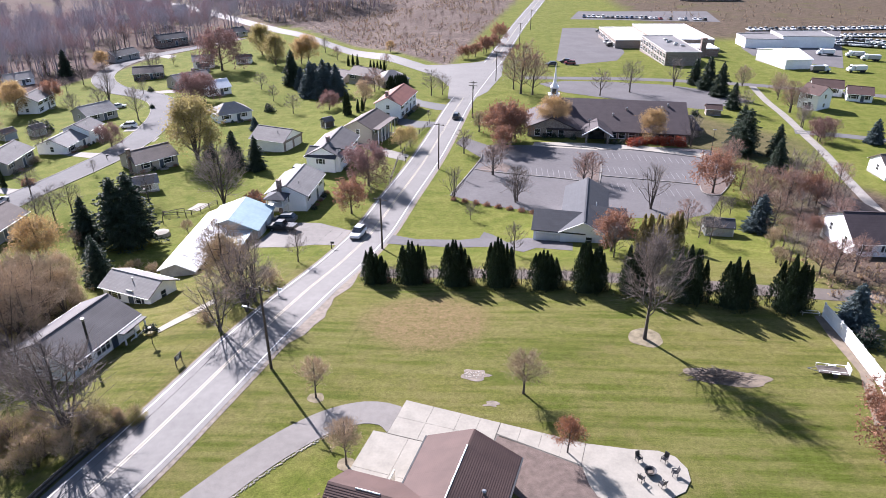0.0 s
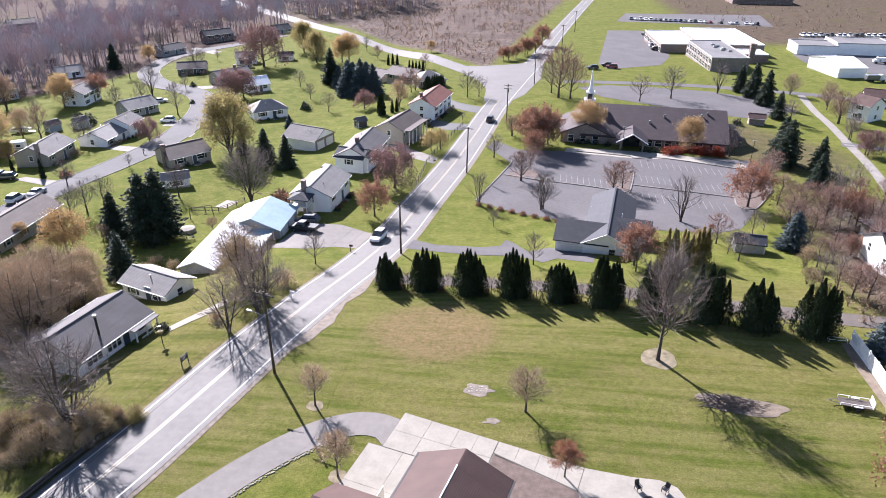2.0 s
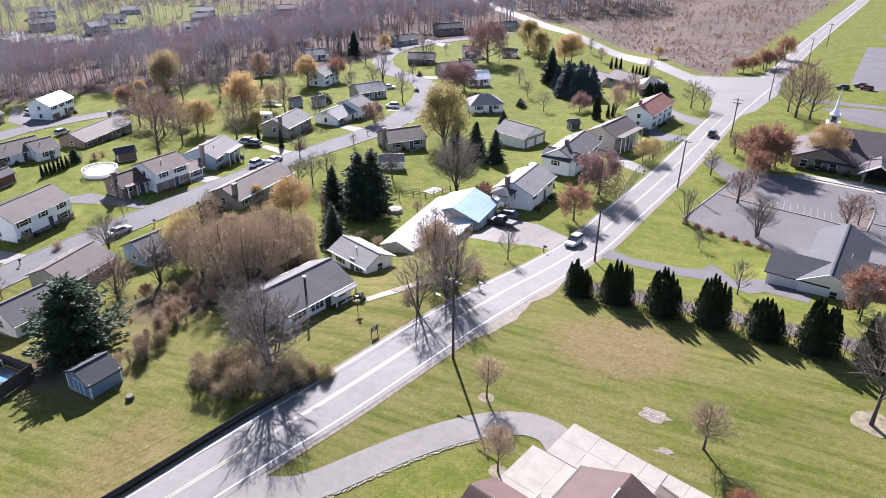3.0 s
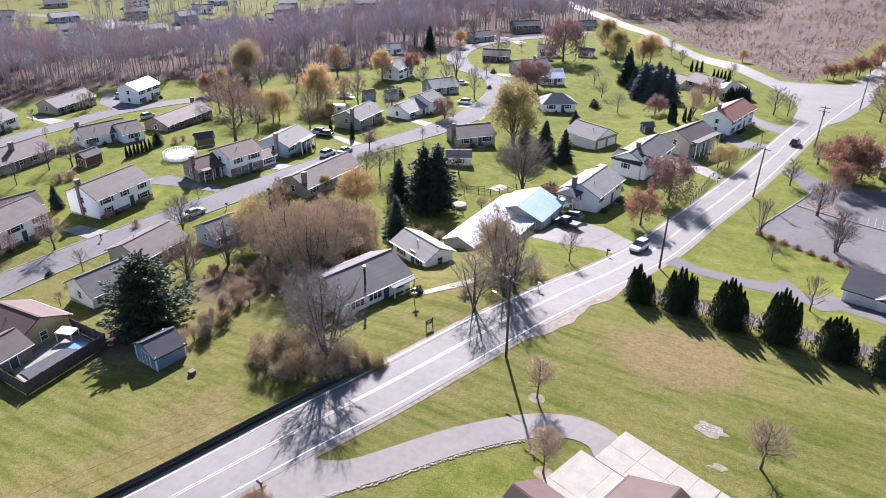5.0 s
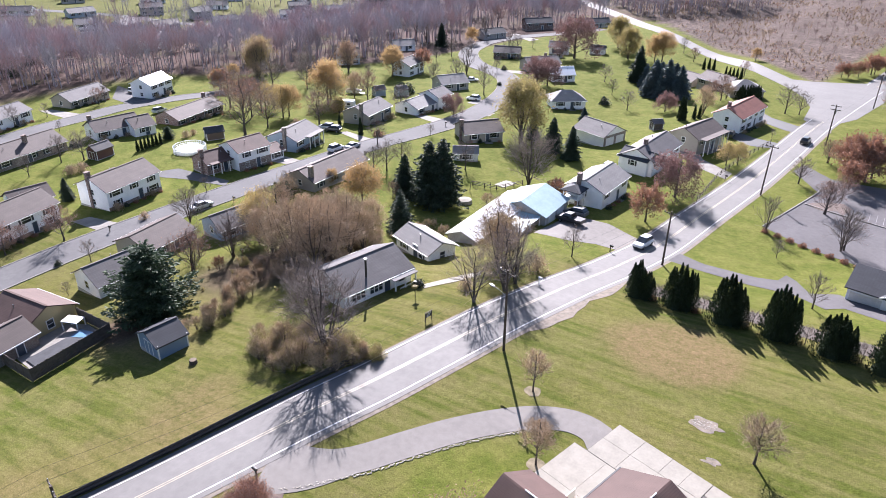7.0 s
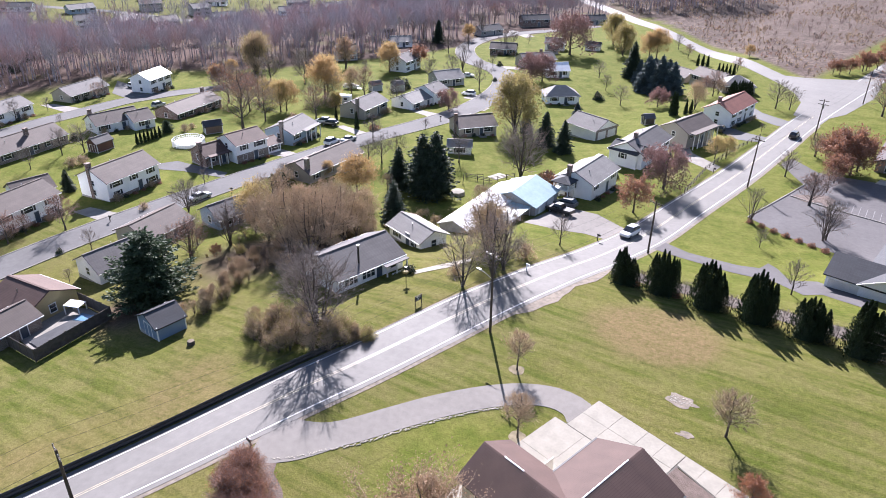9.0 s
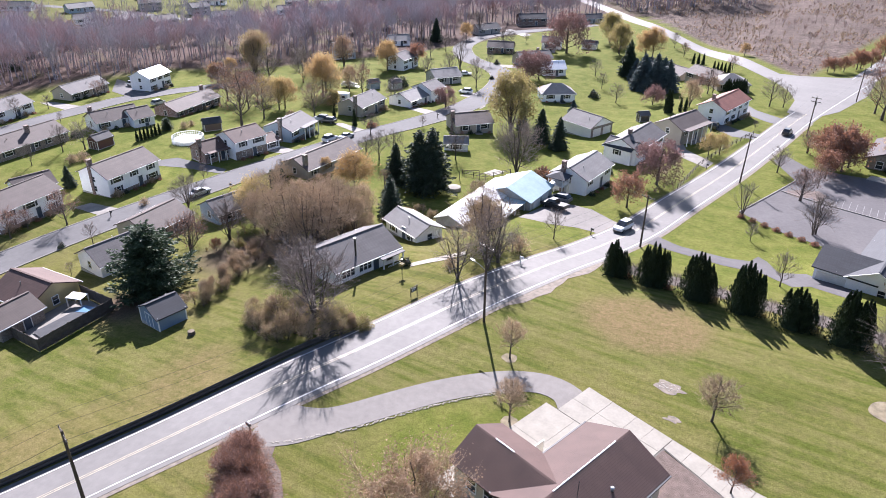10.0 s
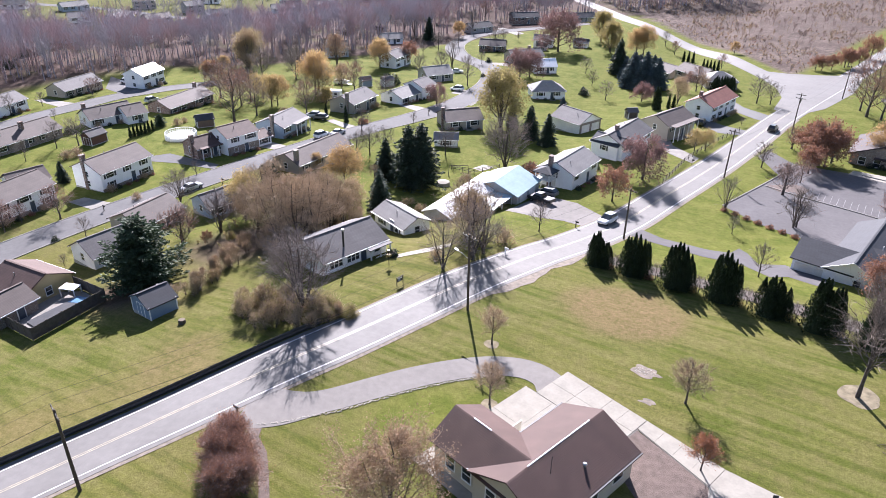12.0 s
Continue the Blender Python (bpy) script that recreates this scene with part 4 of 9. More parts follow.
kind("bare_b", "bare_tree", "leafless deciduous tree with spreading brown branches", "tree", crown_tree(12, 9, 7.8, 0.17, limbs=18, subs=6, ends=6, rise=0.52, fine=2))
kind("bare_c", "bare_tree", "leafless young tree with upswept twigs", "tree", crown_tree(13, 6, 4.4, 0.09, limbs=16, subs=5, ends=5, rise=0.65, fine=2, fine_wide=0.010))
kind("bare_red", "bare_tree", "nearly leafless tree with reddish twigs and a few leaves", "tree", crown_tree(14, 8, 7.0, 0.15, L_RUST, 0.09, 1, M_TWIGRED, keep=0.8, limbs=20, subs=6, ends=6, rise=0.55, fine=2))
kind("small_bare", "young_tree", "small round-headed tree with tan twig tips on a mulch ring", "tree", crown_tree(15, 4.6, 3.6, 0.085, L_TAN, 0.042, 2, M_TWIGTAN, keep=0.9, base=0.27, limbs=26, subs=7, ends=6, rise=0.5, peak=0.5, fine=2, fine_wide=0.006, fine_long=0.9, scatter=0.14, bark=M_BARK))
kind("rosy", "autumn_tree", "broad tree with fine rosy-tan autumn leaves", "tree", crown_tree(27, 9, 8.0, 0.12, L_ROSY, 0.07, 12, M_TWIGTAN, base=0.05, limbs=26, subs=7, ends=7, rise=0.6, stems=5, scatter=0.3, fine=2, fine_wide=0.007))
kind("tan_bare", "bare_tree", "leafless tree with a haze of tan twigs", "tree", crown_tree(25, 9, 8.2, 0.12, L_TAN, 0.07, 1, M_TWIGTAN, keep=0.8, base=0.06, limbs=24, subs=7, ends=6, rise=0.55, stems=4, fine=3))
kind("pinkish", "flowering_tree", "dense tree with maroon-brown autumn twigs and leaves", "tree", crown_tree(16, 6, 6.4, 0.13, L_MAROON, 0.105, 8, M_TWIGRED, base=0.08, limbs=20, subs=7, ends=5, rise=0.4, fine=2))
kind("rusty", "autumn_tree", "rounded tree with thinning rust-brown leaves", "tree", crown_tree(17, 5, 4.9, 0.11, L_RUST, 0.1, 7, M_TWIGRED, base=0.16, limbs=18, subs=6, ends=5, rise=0.45, scatter=0.22, fine=2))
kind("orange", "autumn_tree", "tree with bright orange-brown autumn leaves", "tree", crown_tree(18, 9, 6.6, 0.16, L_ORANGE, 0.12, 12, base=0.12, limbs=20, subs=6, ends=5, rise=0.5, scatter=0.42, fine=1))
kind("yellow", "autumn_tree", "tree with thinning yellow autumn leaves", "tree", crown_tree(19, 8, 6.2, 0.14, L_YELLOW, 0.11, 8, M_TWIGTAN, base=0.12, limbs=18, subs=6, ends=5, rise=0.55, scatter=0.4, fine=1))
kind("olive", "willow_tree", "tall willow with yellow-green hanging foliage", "tree", crown_tree(20, 12, 9.5, 0.25, L_OLIVE, 0.18, 8, M_TWIGTAN, base=0.05, limbs=26, subs=7, ends=6, rise=0.6, stems=4, scatter=0.6, fine=2))
kind("tan", "autumn_tree", "multi-stemmed tree holding dull tan leaves", "tree", crown_tree(21, 8, 5.8, 0.12, L_TAN, 0.09, 5, M_TWIGTAN, base=0.04, limbs=22, subs=6, ends=6, rise=0.65, stems=5, scatter=0.35, fine=2))
kind("red_small", "red_tree", "small upright tree with red-orange leaves", "tree", crown_tree(22, 3.6, 2.4, 0.05, L_RUSTRED, 0.045, 8, M_TWIGRED, base=0.2, limbs=18, subs=6, ends=5, rise=0.65, scatter=0.12, fine=1))
kind("spruce", "spruce", "dark green spruce with drooping boughs", "tree", conifer_meshes(31, 11, 3.7, L_SPRUCE, 34, 18, 0.25, 0.05, 0.16, 0.72, 0.25))
kind("spruce_b", "spruce", "tall ragged dark spruce", "tree", conifer_meshes(32, 12, 4.2, L_SPRUCE, 34, 19, 0.18, 0.1, 0.17, 0.62, 0.35))
kind("blue", "blue_spruce", "blue-grey spruce with stiff dense boughs", "tree", conifer_meshes(33, 8, 3.0, L_BLUESPRUCE, 30, 20, 0.15, 0.05, 0.16, 0.75, 0.25))
kind("pine", "pine", "broad full-bodied white pine", "tree", conifer_meshes(34, 9.5, 4.3, L_PINE, 34, 19, -0.12, 0.03, 0.17, 0.3, 0.4))
kind("arbor_a", "arborvitae", "dense dark green arborvitae with several spires", "tree", column_meshes(41, 5.7, 1.65, L_ARBOR, 9500, 5, 0.085))
kind("arbor_b", "arborvitae", "dense dark green arborvitae with an uneven top", "tree", column_meshes(42, 5.5, 1.75, L_ARBOR, 9500, 6, 0.085))
kind("arbor_slim", "arborvitae", "slim pointed dark arborvitae", "tree", column_meshes(43, 3.2, 0.5, L_ARBOR, 900, 1, 0.12))
kind("arbor_ochre", "arborvitae", "tall arborvitae browning with ochre foliage", "tree", column_meshes(44, 6.5, 1.9, L_OLIVE, 5200, 4, 0.14))
kind("shrub_dark", "shrub", "clipped dark evergreen shrub", "shrub", shrub_meshes(51, 1.1, 0.9, L_SPRUCE, 700, 0.09))
kind("shrub_brown", "shrub", "twiggy brown autumn shrub", "shrub", shrub_meshes(52, 1.6, 1.4, L_TAN, 500, 0.08, M_TWIGTAN, 40))
kind("shrub_red", "shrub", "rounded bright red burning-bush shrub", "shrub", shrub_meshes(53, 1.6, 1.5, L_RED, 1500, 0.10))
kind("shrub_rust", "shrub", "low rounded rust-coloured shrub", "shrub", shrub_meshes(54, 0.8, 0.75, L_RUST, 600, 0.07))
kind("shrub_yellow", "shrub", "low shrub with yellow leaves", "shrub", shrub_meshes(55, 1.0, 0.8, L_YELLOW, 600, 0.08))
kind("thicket", "shrub", "wild thicket of bare tan stems and dry leaves", "shrub", crown_tree(56, 3.4, 3.4, 0.04, L_GRASSY, 0.075, 1, M_TWIGTAN, base=0.0, limbs=24, subs=4, ends=4, rise=0.9, stems=7, keep=0.6, fine=2, fine_long=1.6))
kind("thicket_red", "shrub", "tangled brown-red hedge of bare stems", "shrub", crown_tree(57, 3.2, 3.3, 0.05, L_RUST, 0.05, 5, M_TWIGRED, base=0.0, limbs=30, subs=6, ends=5, rise=0.85, stems=7, scatter=0.2, fine=2, fine_long=1.6))

kind("brush", "shrub", "dense wild shrub with dry olive-brown leaves", "shrub", shrub_meshes(58, 2.5, 1.9, L_GRASSY, 4000, 0.08, M_TWIGTAN, 34))
kind("brush_brown", "shrub", "dense wild shrub with tangled brown stems", "shrub", shrub_meshes(59, 2.7, 1.8, L_TAN, 1900, 0.08, M_TWIGTAN, 70))
kind("reeds", "shrub", "tuft of tall pale dry ornamental grass", "shrub", crown_tree(60, 2.2, 2.0, 0.02, L_TAN, 0.05, 2, M_TWIGTAN, base=0.0, limbs=40, subs=3, ends=3, rise=1.0, stems=9, fine=2, fine_long=2.2))

# ---- kinds of things: vehicles, poles, fences, fittings ----
def paint(name, c):
    k = Nodes(name, 0.28, 0.0, 0.6)
    k.b.inputs["Coat Weight"].default_value = 0.6
    return k.done(k.ramp(k.noise(2.0, 3), (0.3, shade(c, 0.9)), (0.7, c)))


P_WHITE, P_BLACK, P_SILVER = paint("white_car_paint", (0.75, 0.76, 0.77)), paint("black_car_paint", (0.02, 0.02, 0.022)), paint("silver_car_paint", (0.42, 0.43, 0.45))
P_RED, P_BLUE, P_GREY = paint("red_car_paint", (0.22, 0.02, 0.025)), paint("blue_car_paint", (0.05, 0.08, 0.16)), paint("grey_car_paint", (0.13, 0.135, 0.14))
M_TYRE = plain("tyre_rubber", (0.02, 0.02, 0.02), 0.85)
M_LAMP = plain("headlamp_glass", (0.7, 0.7, 0.68), 0.1)
M_TAIL = plain("tail_lamp", (0.3, 0.01, 0.01), 0.2)
CARS = {}


def loft(rows):
    """A hull from cross-sections: (x, half width, z low, z high, half width above)."""
    bm = bmesh.new()
    rings = []
    for x, w, z0, z1, w1 in rows:
        zm = z0 + (z1 - z0) * 0.55
        rings.append([bm.verts.new(c) for c in ((x, -w * 0.92, z0), (x, -w, zm), (x, -w1, z1), (x, w1, z1), (x, w, zm), (x, w * 0.92, z0))])
    for a, b in zip(rings, rings[1:]):
        for i in range(6):
            j = (i + 1) % 6
            bm.faces.new((a[i], b[i], b[j], a[j]))
    bm.faces.new(rings[0]), bm.faces.new(rings[-1][::-1])
    bmesh.ops.recalc_face_normals(bm, faces=bm.faces)
    bmesh.ops.bevel(bm, geom=list(bm.edges), offset=0.05, segments=2, affect="EDGES")
    return bm


def car_meshes(style, coat):
    if style == "sedan":
        low = [(-2.3, 0.82, 0.35, 0.85, 0.78), (-1.9, 0.9, 0.28, 0.98, 0.84), (-0.9, 0.92, 0.25, 0.98, 0.86), (1.0, 0.92, 0.25, 0.95, 0.86), (1.9, 0.9, 0.28, 0.86, 0.82), (2.3, 0.78, 0.35, 0.7, 0.7)]
        top = [(-1.55, 0.8, 0.9, 1.0, 0.74), (-0.9, 0.8, 0.9, 1.38, 0.6), (0.35, 0.8, 0.9, 1.42, 0.62), (1.15, 0.8, 0.88, 0.98, 0.74)]
        roof = (-0.95, 0.4, -0.58, 0.58, 1.4, 1.45)
    elif style == "pickup":
        low = [(-2.75, 0.9, 0.5, 1.1, 0.88), (-2.0, 0.95, 0.4, 1.12, 0.9), (0.2, 0.97, 0.38, 1.12, 0.92), (1.6, 0.97, 0.38, 1.12, 0.9), (2.4, 0.95, 0.42, 1.05, 0.88), (2.75, 0.85, 0.5, 0.9, 0.8)]
        top = [(-0.7, 0.85, 1.05, 1.15, 0.8), (-0.55, 0.85, 1.05, 1.78, 0.7), (0.75, 0.85, 1.05, 1.8, 0.7), (1.45, 0.85, 1.05, 1.12, 0.8)]
        roof = (-0.55, 0.8, -0.66, 0.66, 1.77, 1.83)
    else:
        low = [(-2.25, 0.85, 0.4, 1.05, 0.82), (-1.9, 0.92, 0.32, 1.08, 0.88), (-0.8, 0.94, 0.3, 1.05, 0.88), (1.0, 0.94, 0.3, 1.03, 0.88), (1.9, 0.92, 0.34, 0.95, 0.84), (2.28, 0.8, 0.42, 0.8, 0.74)]
        top = [(-2.1, 0.82, 1.0, 1.15, 0.78), (-1.7, 0.82, 1.0, 1.64, 0.64), (0.3, 0.82, 1.0, 1.68, 0.66), (1.2, 0.82, 0.98, 1.08, 0.78)]
        roof = (-1.7, 0.35, -0.63, 0.63, 1.655, 1.72)
    out = [("body", mesh_of("body", loft(low), coat)), ("glasshouse", mesh_of("glasshouse", loft(top), M_GLASS)), ("roof", mesh_of("roof", boxes(roof, bevel=0.04), coat))]
    wheel = bmesh.new()
    tube(wheel, (0, -0.11, 0), (0, 0.11, 0), 0.34, sides=14)
    rim = bmesh.new()
    tube(rim, (0, -0.125, 0), (0, 0.125, 0), 0.2, sides=10)
    lamps = (("headlight", boxes((-0.04, 0.04, -0.16, 0.16, -0.07, 0.07), bevel=0.015), M_LAMP), ("tail_light", boxes((-0.04, 0.04, -0.12, 0.12, -0.11, 0.11), bevel=0.015), M_TAIL))
    return out, mesh_of("wheel", wheel, M_TYRE), mesh_of("rim", rim, M_STEEL), [(n, mesh_of(n, b, m)) for n, b, m in lamps], (low[-1][0], low[0][0], low[-1][3], low[0][3])


def car(x, y, turn, style="suv", coat=None, label="", up=0.06, small=False):
    """A car that stands on the ground, its nose along its own x."""
    key = (style, coat.name)
    if key not in CARS:
        CARS[key] = car_meshes(style, coat)
    body, wheel, rim, lamps, (nose, tail, zn, zt) = CARS[key]
    a = radians(turn)
    zf, zb = float(ground_z(x + math.cos(a), y + math.sin(a))), float(ground_z(x - math.cos(a), y - math.sin(a)))
    ob = thing("pickup_truck" if style == "pickup" else "car", Matrix.Translation(lay(x, y, up)) @ pose(0, 0, 0, 0, 0, turn) @ pose(0, 0, 0, 0, -math.degrees(math.atan2(zf - zb, 2)), 0), label, "pickup" if style == "pickup" else "car")
    for n, me in body:
        part(n, me, None, ob)
    for wx in (-1.4, 1.4):
        for wy in (-0.84, 0.84):
            w = part("wheel", wheel, None, ob)
            w.location = (wx * (1.15 if style == "pickup" else 1), wy, 0.34)
            if not small:
                part("rim", rim, None, w)
    if not small:
        for s in (-1, 1):
            h = part("headlight", lamps[0][1], None, ob)
            h.location = (nose - 0.06, s * 0.58, zn - 0.08)
            h = part("tail_light", lamps[1][1], None, ob)
            h.location = (tail + 0.05, s * 0.66, zt - 0.2)
    return ob


def along(line, y):
    """Place and heading on a line at a given y."""
    i = min(range(len(line) - 1), key=lambda k: abs(line[k].y - y))
    d = line[i + 1] - line[i]
    return line[i], math.degrees(math.atan2(d.y, d.x))


def utility_pole(x, y, h=10.4, arms=1, turn=70, lamp=False, lean=0.0, lean_way=180, can=False):
    ob = thing("utility_pole", Matrix.Translation(lay(x, y)) @ pose(0, 0, 0, 0, 0, turn) @ pose(0, 0, 0, 0, lean, 0), "tall weathered wooden utility pole with crossarm and insulators", "utility pole", "utility poles along the road")
    part("shaft", tubes(((0, 0, -0.8), (0, 0, h), 0.17, 0.11), sides=10), M_WOODPOLE, ob)
    for k in range(arms):
        z = h - 0.4 - k * 0.9
        arm = part("crossarm", boxes((-0.06, 0.06, -1.2, 1.2, z - 0.06, z + 0.06), bevel=0.015), M_WOODPOLE, ob)
        for s in (-1.05, -0.45, 0.45, 1.05):
            part("insulator", tubes(((0, s, z + 0.05), (0, s, z + 0.25), 0.05, 0.035)), M_STEEL, arm)
        for s in (-1, 1):
            part("brace", tubes(((0.07, 0, z - 0.6), (0.07, s * 0.7, z - 0.03), 0.02)), M_STEEL, arm)
    if can:
        part("transformer", tubes(((0.35, 0, h - 2.4), (0.35, 0, h - 1.5), 0.24), ((0.35, 0, h - 1.5), (0.35, 0, h - 1.4), 0.2, 0.05), sides=12), M_STEEL, ob, "grey transformer can")
    if lamp:
        arm = part("lamp_arm", tubes(((0, 0, h - 3.3), (0, 1.2, h - 2.95), 0.03), ((0, 1.2, h - 2.95), (0, 2.0, h - 2.9), 0.03)), M_STEEL, ob, "curved steel street-lamp arm")
        part("lamp_head", boxes((-0.15, 0.15, 1.9, 2.6, h - 3.0, h - 2.82), bevel=0.05), M_STEEL, arm)
    return ob


def cable(a, b, sag, r=0.018):
    a, b = Vector(a), Vector(b)
    rows = []
    for k in range(16):
        s, t = k / 16, (k + 1) / 16
        p, q = a.lerp(b, s) - Vector((0, 0, sag * 4 * s * (1 - s))), a.lerp(b, t) - Vector((0, 0, sag * 4 * t * (1 - t)))
        rows.append(p)
    rows.append(b)
    bm = bmesh.new()
    rings = [[bm.verts.new(c + Vector((math.cos(m * math.tau / 4) * r, math.sin(m * math.tau / 4) * r * 0.5, math.sin(m * math.tau / 4) * r))) for m in range(4)] for c in rows]
    for u, w in zip(rings, rings[1:]):
        for m in range(4):
            bm.faces.new((u[m], u[(m + 1) % 4], w[(m + 1) % 4], w[m]))
    bmesh.ops.recalc_face_normals(bm, faces=bm.faces)
    return tagged(new("cable", mesh_of("cable", bm, M_CABLE)), "thin black overhead cable slung between poles", "cable", "cables along the road")


def mailbox(x, y, turn, coat, label):
    ob = thing("mailbox", Matrix.Translation(lay(x, y)) @ pose(0, 0, 0, 0, 0, turn), label, "mailbox")
    part("post", boxes((-0.06, 0.06, -0.06, 0.06, -0.3, 1.1), (-0.06, 0.45, -0.06, 0.06, 0.92, 1.02)), M_FENCEWOOD if coat is not M_WHITEVINYL else coat, ob)
    bm = bmesh.new()
    ring = [(-0.11, 0), (0.11, 0), (0.11, 0.14)] + [(0.11 * math.cos(k * math.pi / 6), 0.14 + 0.1 * math.sin(k * math.pi / 6)) for k in range(1, 6)] + [(-0.11, 0.14)]
    a, b = [bm.verts.new((-0.1, p, 1.03 + q)) for p, q in ring], [bm.verts.new((0.48, p, 1.03 + q)) for p, q in ring]
    for i in range(len(ring)):
        bm.faces.new((a[i], a[(i + 1) % len(ring)], b[(i + 1) % len(ring)], b[i]))
    bm.faces.new(a[::-1]), bm.faces.new(b)
    bmesh.ops.recalc_face_normals(bm, faces=bm.faces)
    part("box", bm, coat, ob)
    part("flag", boxes((0.1, 0.14, 0.12, 0.13, 1.1, 1.32), (0.14, 0.22, 0.12, 0.13, 1.26, 1.32)), P_RED, ob)
    return ob


def panel_fence(name, corners, h, material, label, bay=2.2, board=0.0, top=0.0):
    """A fence of posts and upright boards along corners on the ground."""
    ob, boards = thing(name, Matrix.Identity(4), label, "fence"), {}
    pm = mesh_of("post", boxes((-0.07, 0.07, -0.07, 0.07, -0.4, h + 0.12), bevel=0.015), material)
    for a, b in zip(corners, corners[1:]):
        a, b = Vector((*a, 0)), Vector((*b, 0))
        n = max(1, round((b - a).length / bay))
        for k in range(n):
            p, q = a.lerp(b, k / n), a.lerp(b, (k + 1) / n)
            zp, zq = float(ground_z(p.x, p.y)), float(ground_z(q.x, q.y))
            post = part("post", pm, None, ob)
            post.location = (p.x, p.y, zp)
            ang = math.atan2(q.y - p.y, q.x - p.x)
            wide = (q - p).length
            where = Matrix.Translation((p.x, p.y, zp)) @ Matrix.Rotation(ang, 4, "Z") @ Matrix.Rotation(-math.atan2(zq - zp, wide), 4, "Y")
            m = max(1, round(wide / (board or wide)))
            if (h, m, round(wide, 2)) not in boards:
                boards[h, m, round(wide, 2)] = mesh_of("board", boxes((0.006, wide / m - 0.006, -0.02, 0.02, 0.05, h)), material)
            for j in range(m):
                part("board", boards[h, m, round(wide, 2)], None, ob).matrix_world = where @ Matrix.Translation((wide * j / m, 0, 0.04 * math.sin(j * 2.3 + k) if m > 1 else 0))
            for z in (h * 0.25, h * 0.8):
                part("rail", boxes((0, wide, -0.06, -0.022, z, z + 0.09)), material, ob).matrix_world = where
    return ob


def rail_fence(corners, h=1.1, material=None, label="weathered grey wooden split-rail fence"):
    ob = thing("rail_fence", Matrix.Identity(4), label, "fence")
    pm = mesh_of("post", boxes((-0.07, 0.07, -0.07, 0.07, -0.4, h + 0.1), bevel=0.02), material)
    for a, b in zip(corners, corners[1:]):
        a, b = Vector((*a, 0)), Vector((*b, 0))
        n = max(1, round((b - a).length / 2.6))
        for k in range(n + 1):
            p = a.lerp(b, k / n)
            post = part("post", pm, None, ob)
            post.location = lay(p.x, p.y)
            if k < n:
                q = a.lerp(b, (k + 1) / n)
                for z in (h * 0.35, h * 0.7, h):
                    part("rail", tubes((lay(p.x, p.y, z), lay(q.x, q.y, z), 0.05), sides=5), material, ob)
    return ob


def guard_rail(line):
    """A W-profile steel rail on short posts, its ends turned down."""
    ob = thing("guard_rail", Matrix.Identity(4), "long steel guard rail on short posts, darkened for its shade", "guard rail")
    # the rail's shade and ground shadow put into dark colour and deeper profile
    M = plain("shade_dark_guard_rail", (0.055, 0.05, 0.048), 0.6, 0.3)
    prof = [(0.0, -0.1), (0.0, 0.16), (0.07, 0.28), (0.0, 0.42), (0.0, 0.56), (0.07, 0.7), (0.0, 0.84)]
    bm = bmesh.new()
    rows = []
    for i, (p, s) in enumerate(zip(line, sides_of(line))):
        drop = 0.5 if i in (0, len(line) - 1) else 0.0
        rows.append([bm.verts.new(lay((p - s * d).x, (p - s * d).y, z - drop)) for d, z in prof])
    for a, b in zip(rows, rows[1:]):
        for i in range(len(prof) - 1):
            bm.faces.new((a[i], a[i + 1], b[i + 1], b[i]))
    rail = part("rail", bm, M, ob)
    sm = rail.modifiers.new("thick", "SOLIDIFY")
    sm.thickness = 0.03
    pm = mesh_of("post", boxes((-0.08, 0.08, -0.1, 0.1, -0.6, 0.72), bevel=0.015), M_FENCEWOOD)
    for p, s in list(zip(line, sides_of(line)))[::1]:
        post = part("post", pm, None, ob)
        q = p + s * 0.14
        post.location = lay(q.x, q.y)
    return ob


def deck_chair(x, y, turn):
    ob = thing("patio_chair", Matrix.Translation(lay(x, y, 0.1)) @ pose(0, 0, 0, 0, 0, turn) @ Matrix.Scale(0.82, 4), "black high-backed metal patio chair by the fire pit", "chair", "chairs round the fire pit")
    part("seat", boxes((-0.28, 0.28, -0.28, 0.28, 0.4, 0.46), bevel=0.015), M_BLACK, ob)
    bm = boxes((-0.28, 0.28, -0.03, 0.03, 0.0, 0.68), bevel=0.015)
    bk = part("backrest", bm, M_BLACK, ob)
    bk.matrix_local = pose(0, 0.28, 0.45, -14, 0, 0)
    for sx in (-0.27, 0.27):
        for sy in (-0.25, 0.27):
            part("leg", boxes((sx - 0.025, sx + 0.025, sy - 0.025, sy + 0.025, 0.0, 0.4 if sy > 0 else 0.62)), M_BLACK, ob)
        part("armrest", boxes((sx - 0.04, sx + 0.04, -0.28, 0.3, 0.62, 0.66), bevel=0.01), M_BLACK, ob)
    return ob

# ---- the near plot: drive, patio, house ----
DRIVE = spline([(-28.6, 30.5), (-25.6, 31.6), (-22.3, 34.4), (-19.2, 38.9), (-16.6, 42.6), (-13.6, 46.1), (-10.6, 48.7), (-7.5, 50.0), (-4.9, 49.6), (-3.6, 48.2)], 0.8)
laid("driveway", ribbon(DRIVE, lambda p: 1.7 + 1.3 * max(0, 1 - (p - DRIVE[0]).length / 6), lambda p: -1.7 - 2.6 * max(0, 1 - (p - DRIVE[0]).length / 7), 0.045, 0.06, 4), M_DRIVE, "curving grey asphalt driveway to the house", "driveway")
NX, NY = Vector((math.cos(radians(74)), math.sin(radians(74)), 0)), Vector((-math.sin(radians(74)), math.cos(radians(74)), 0))


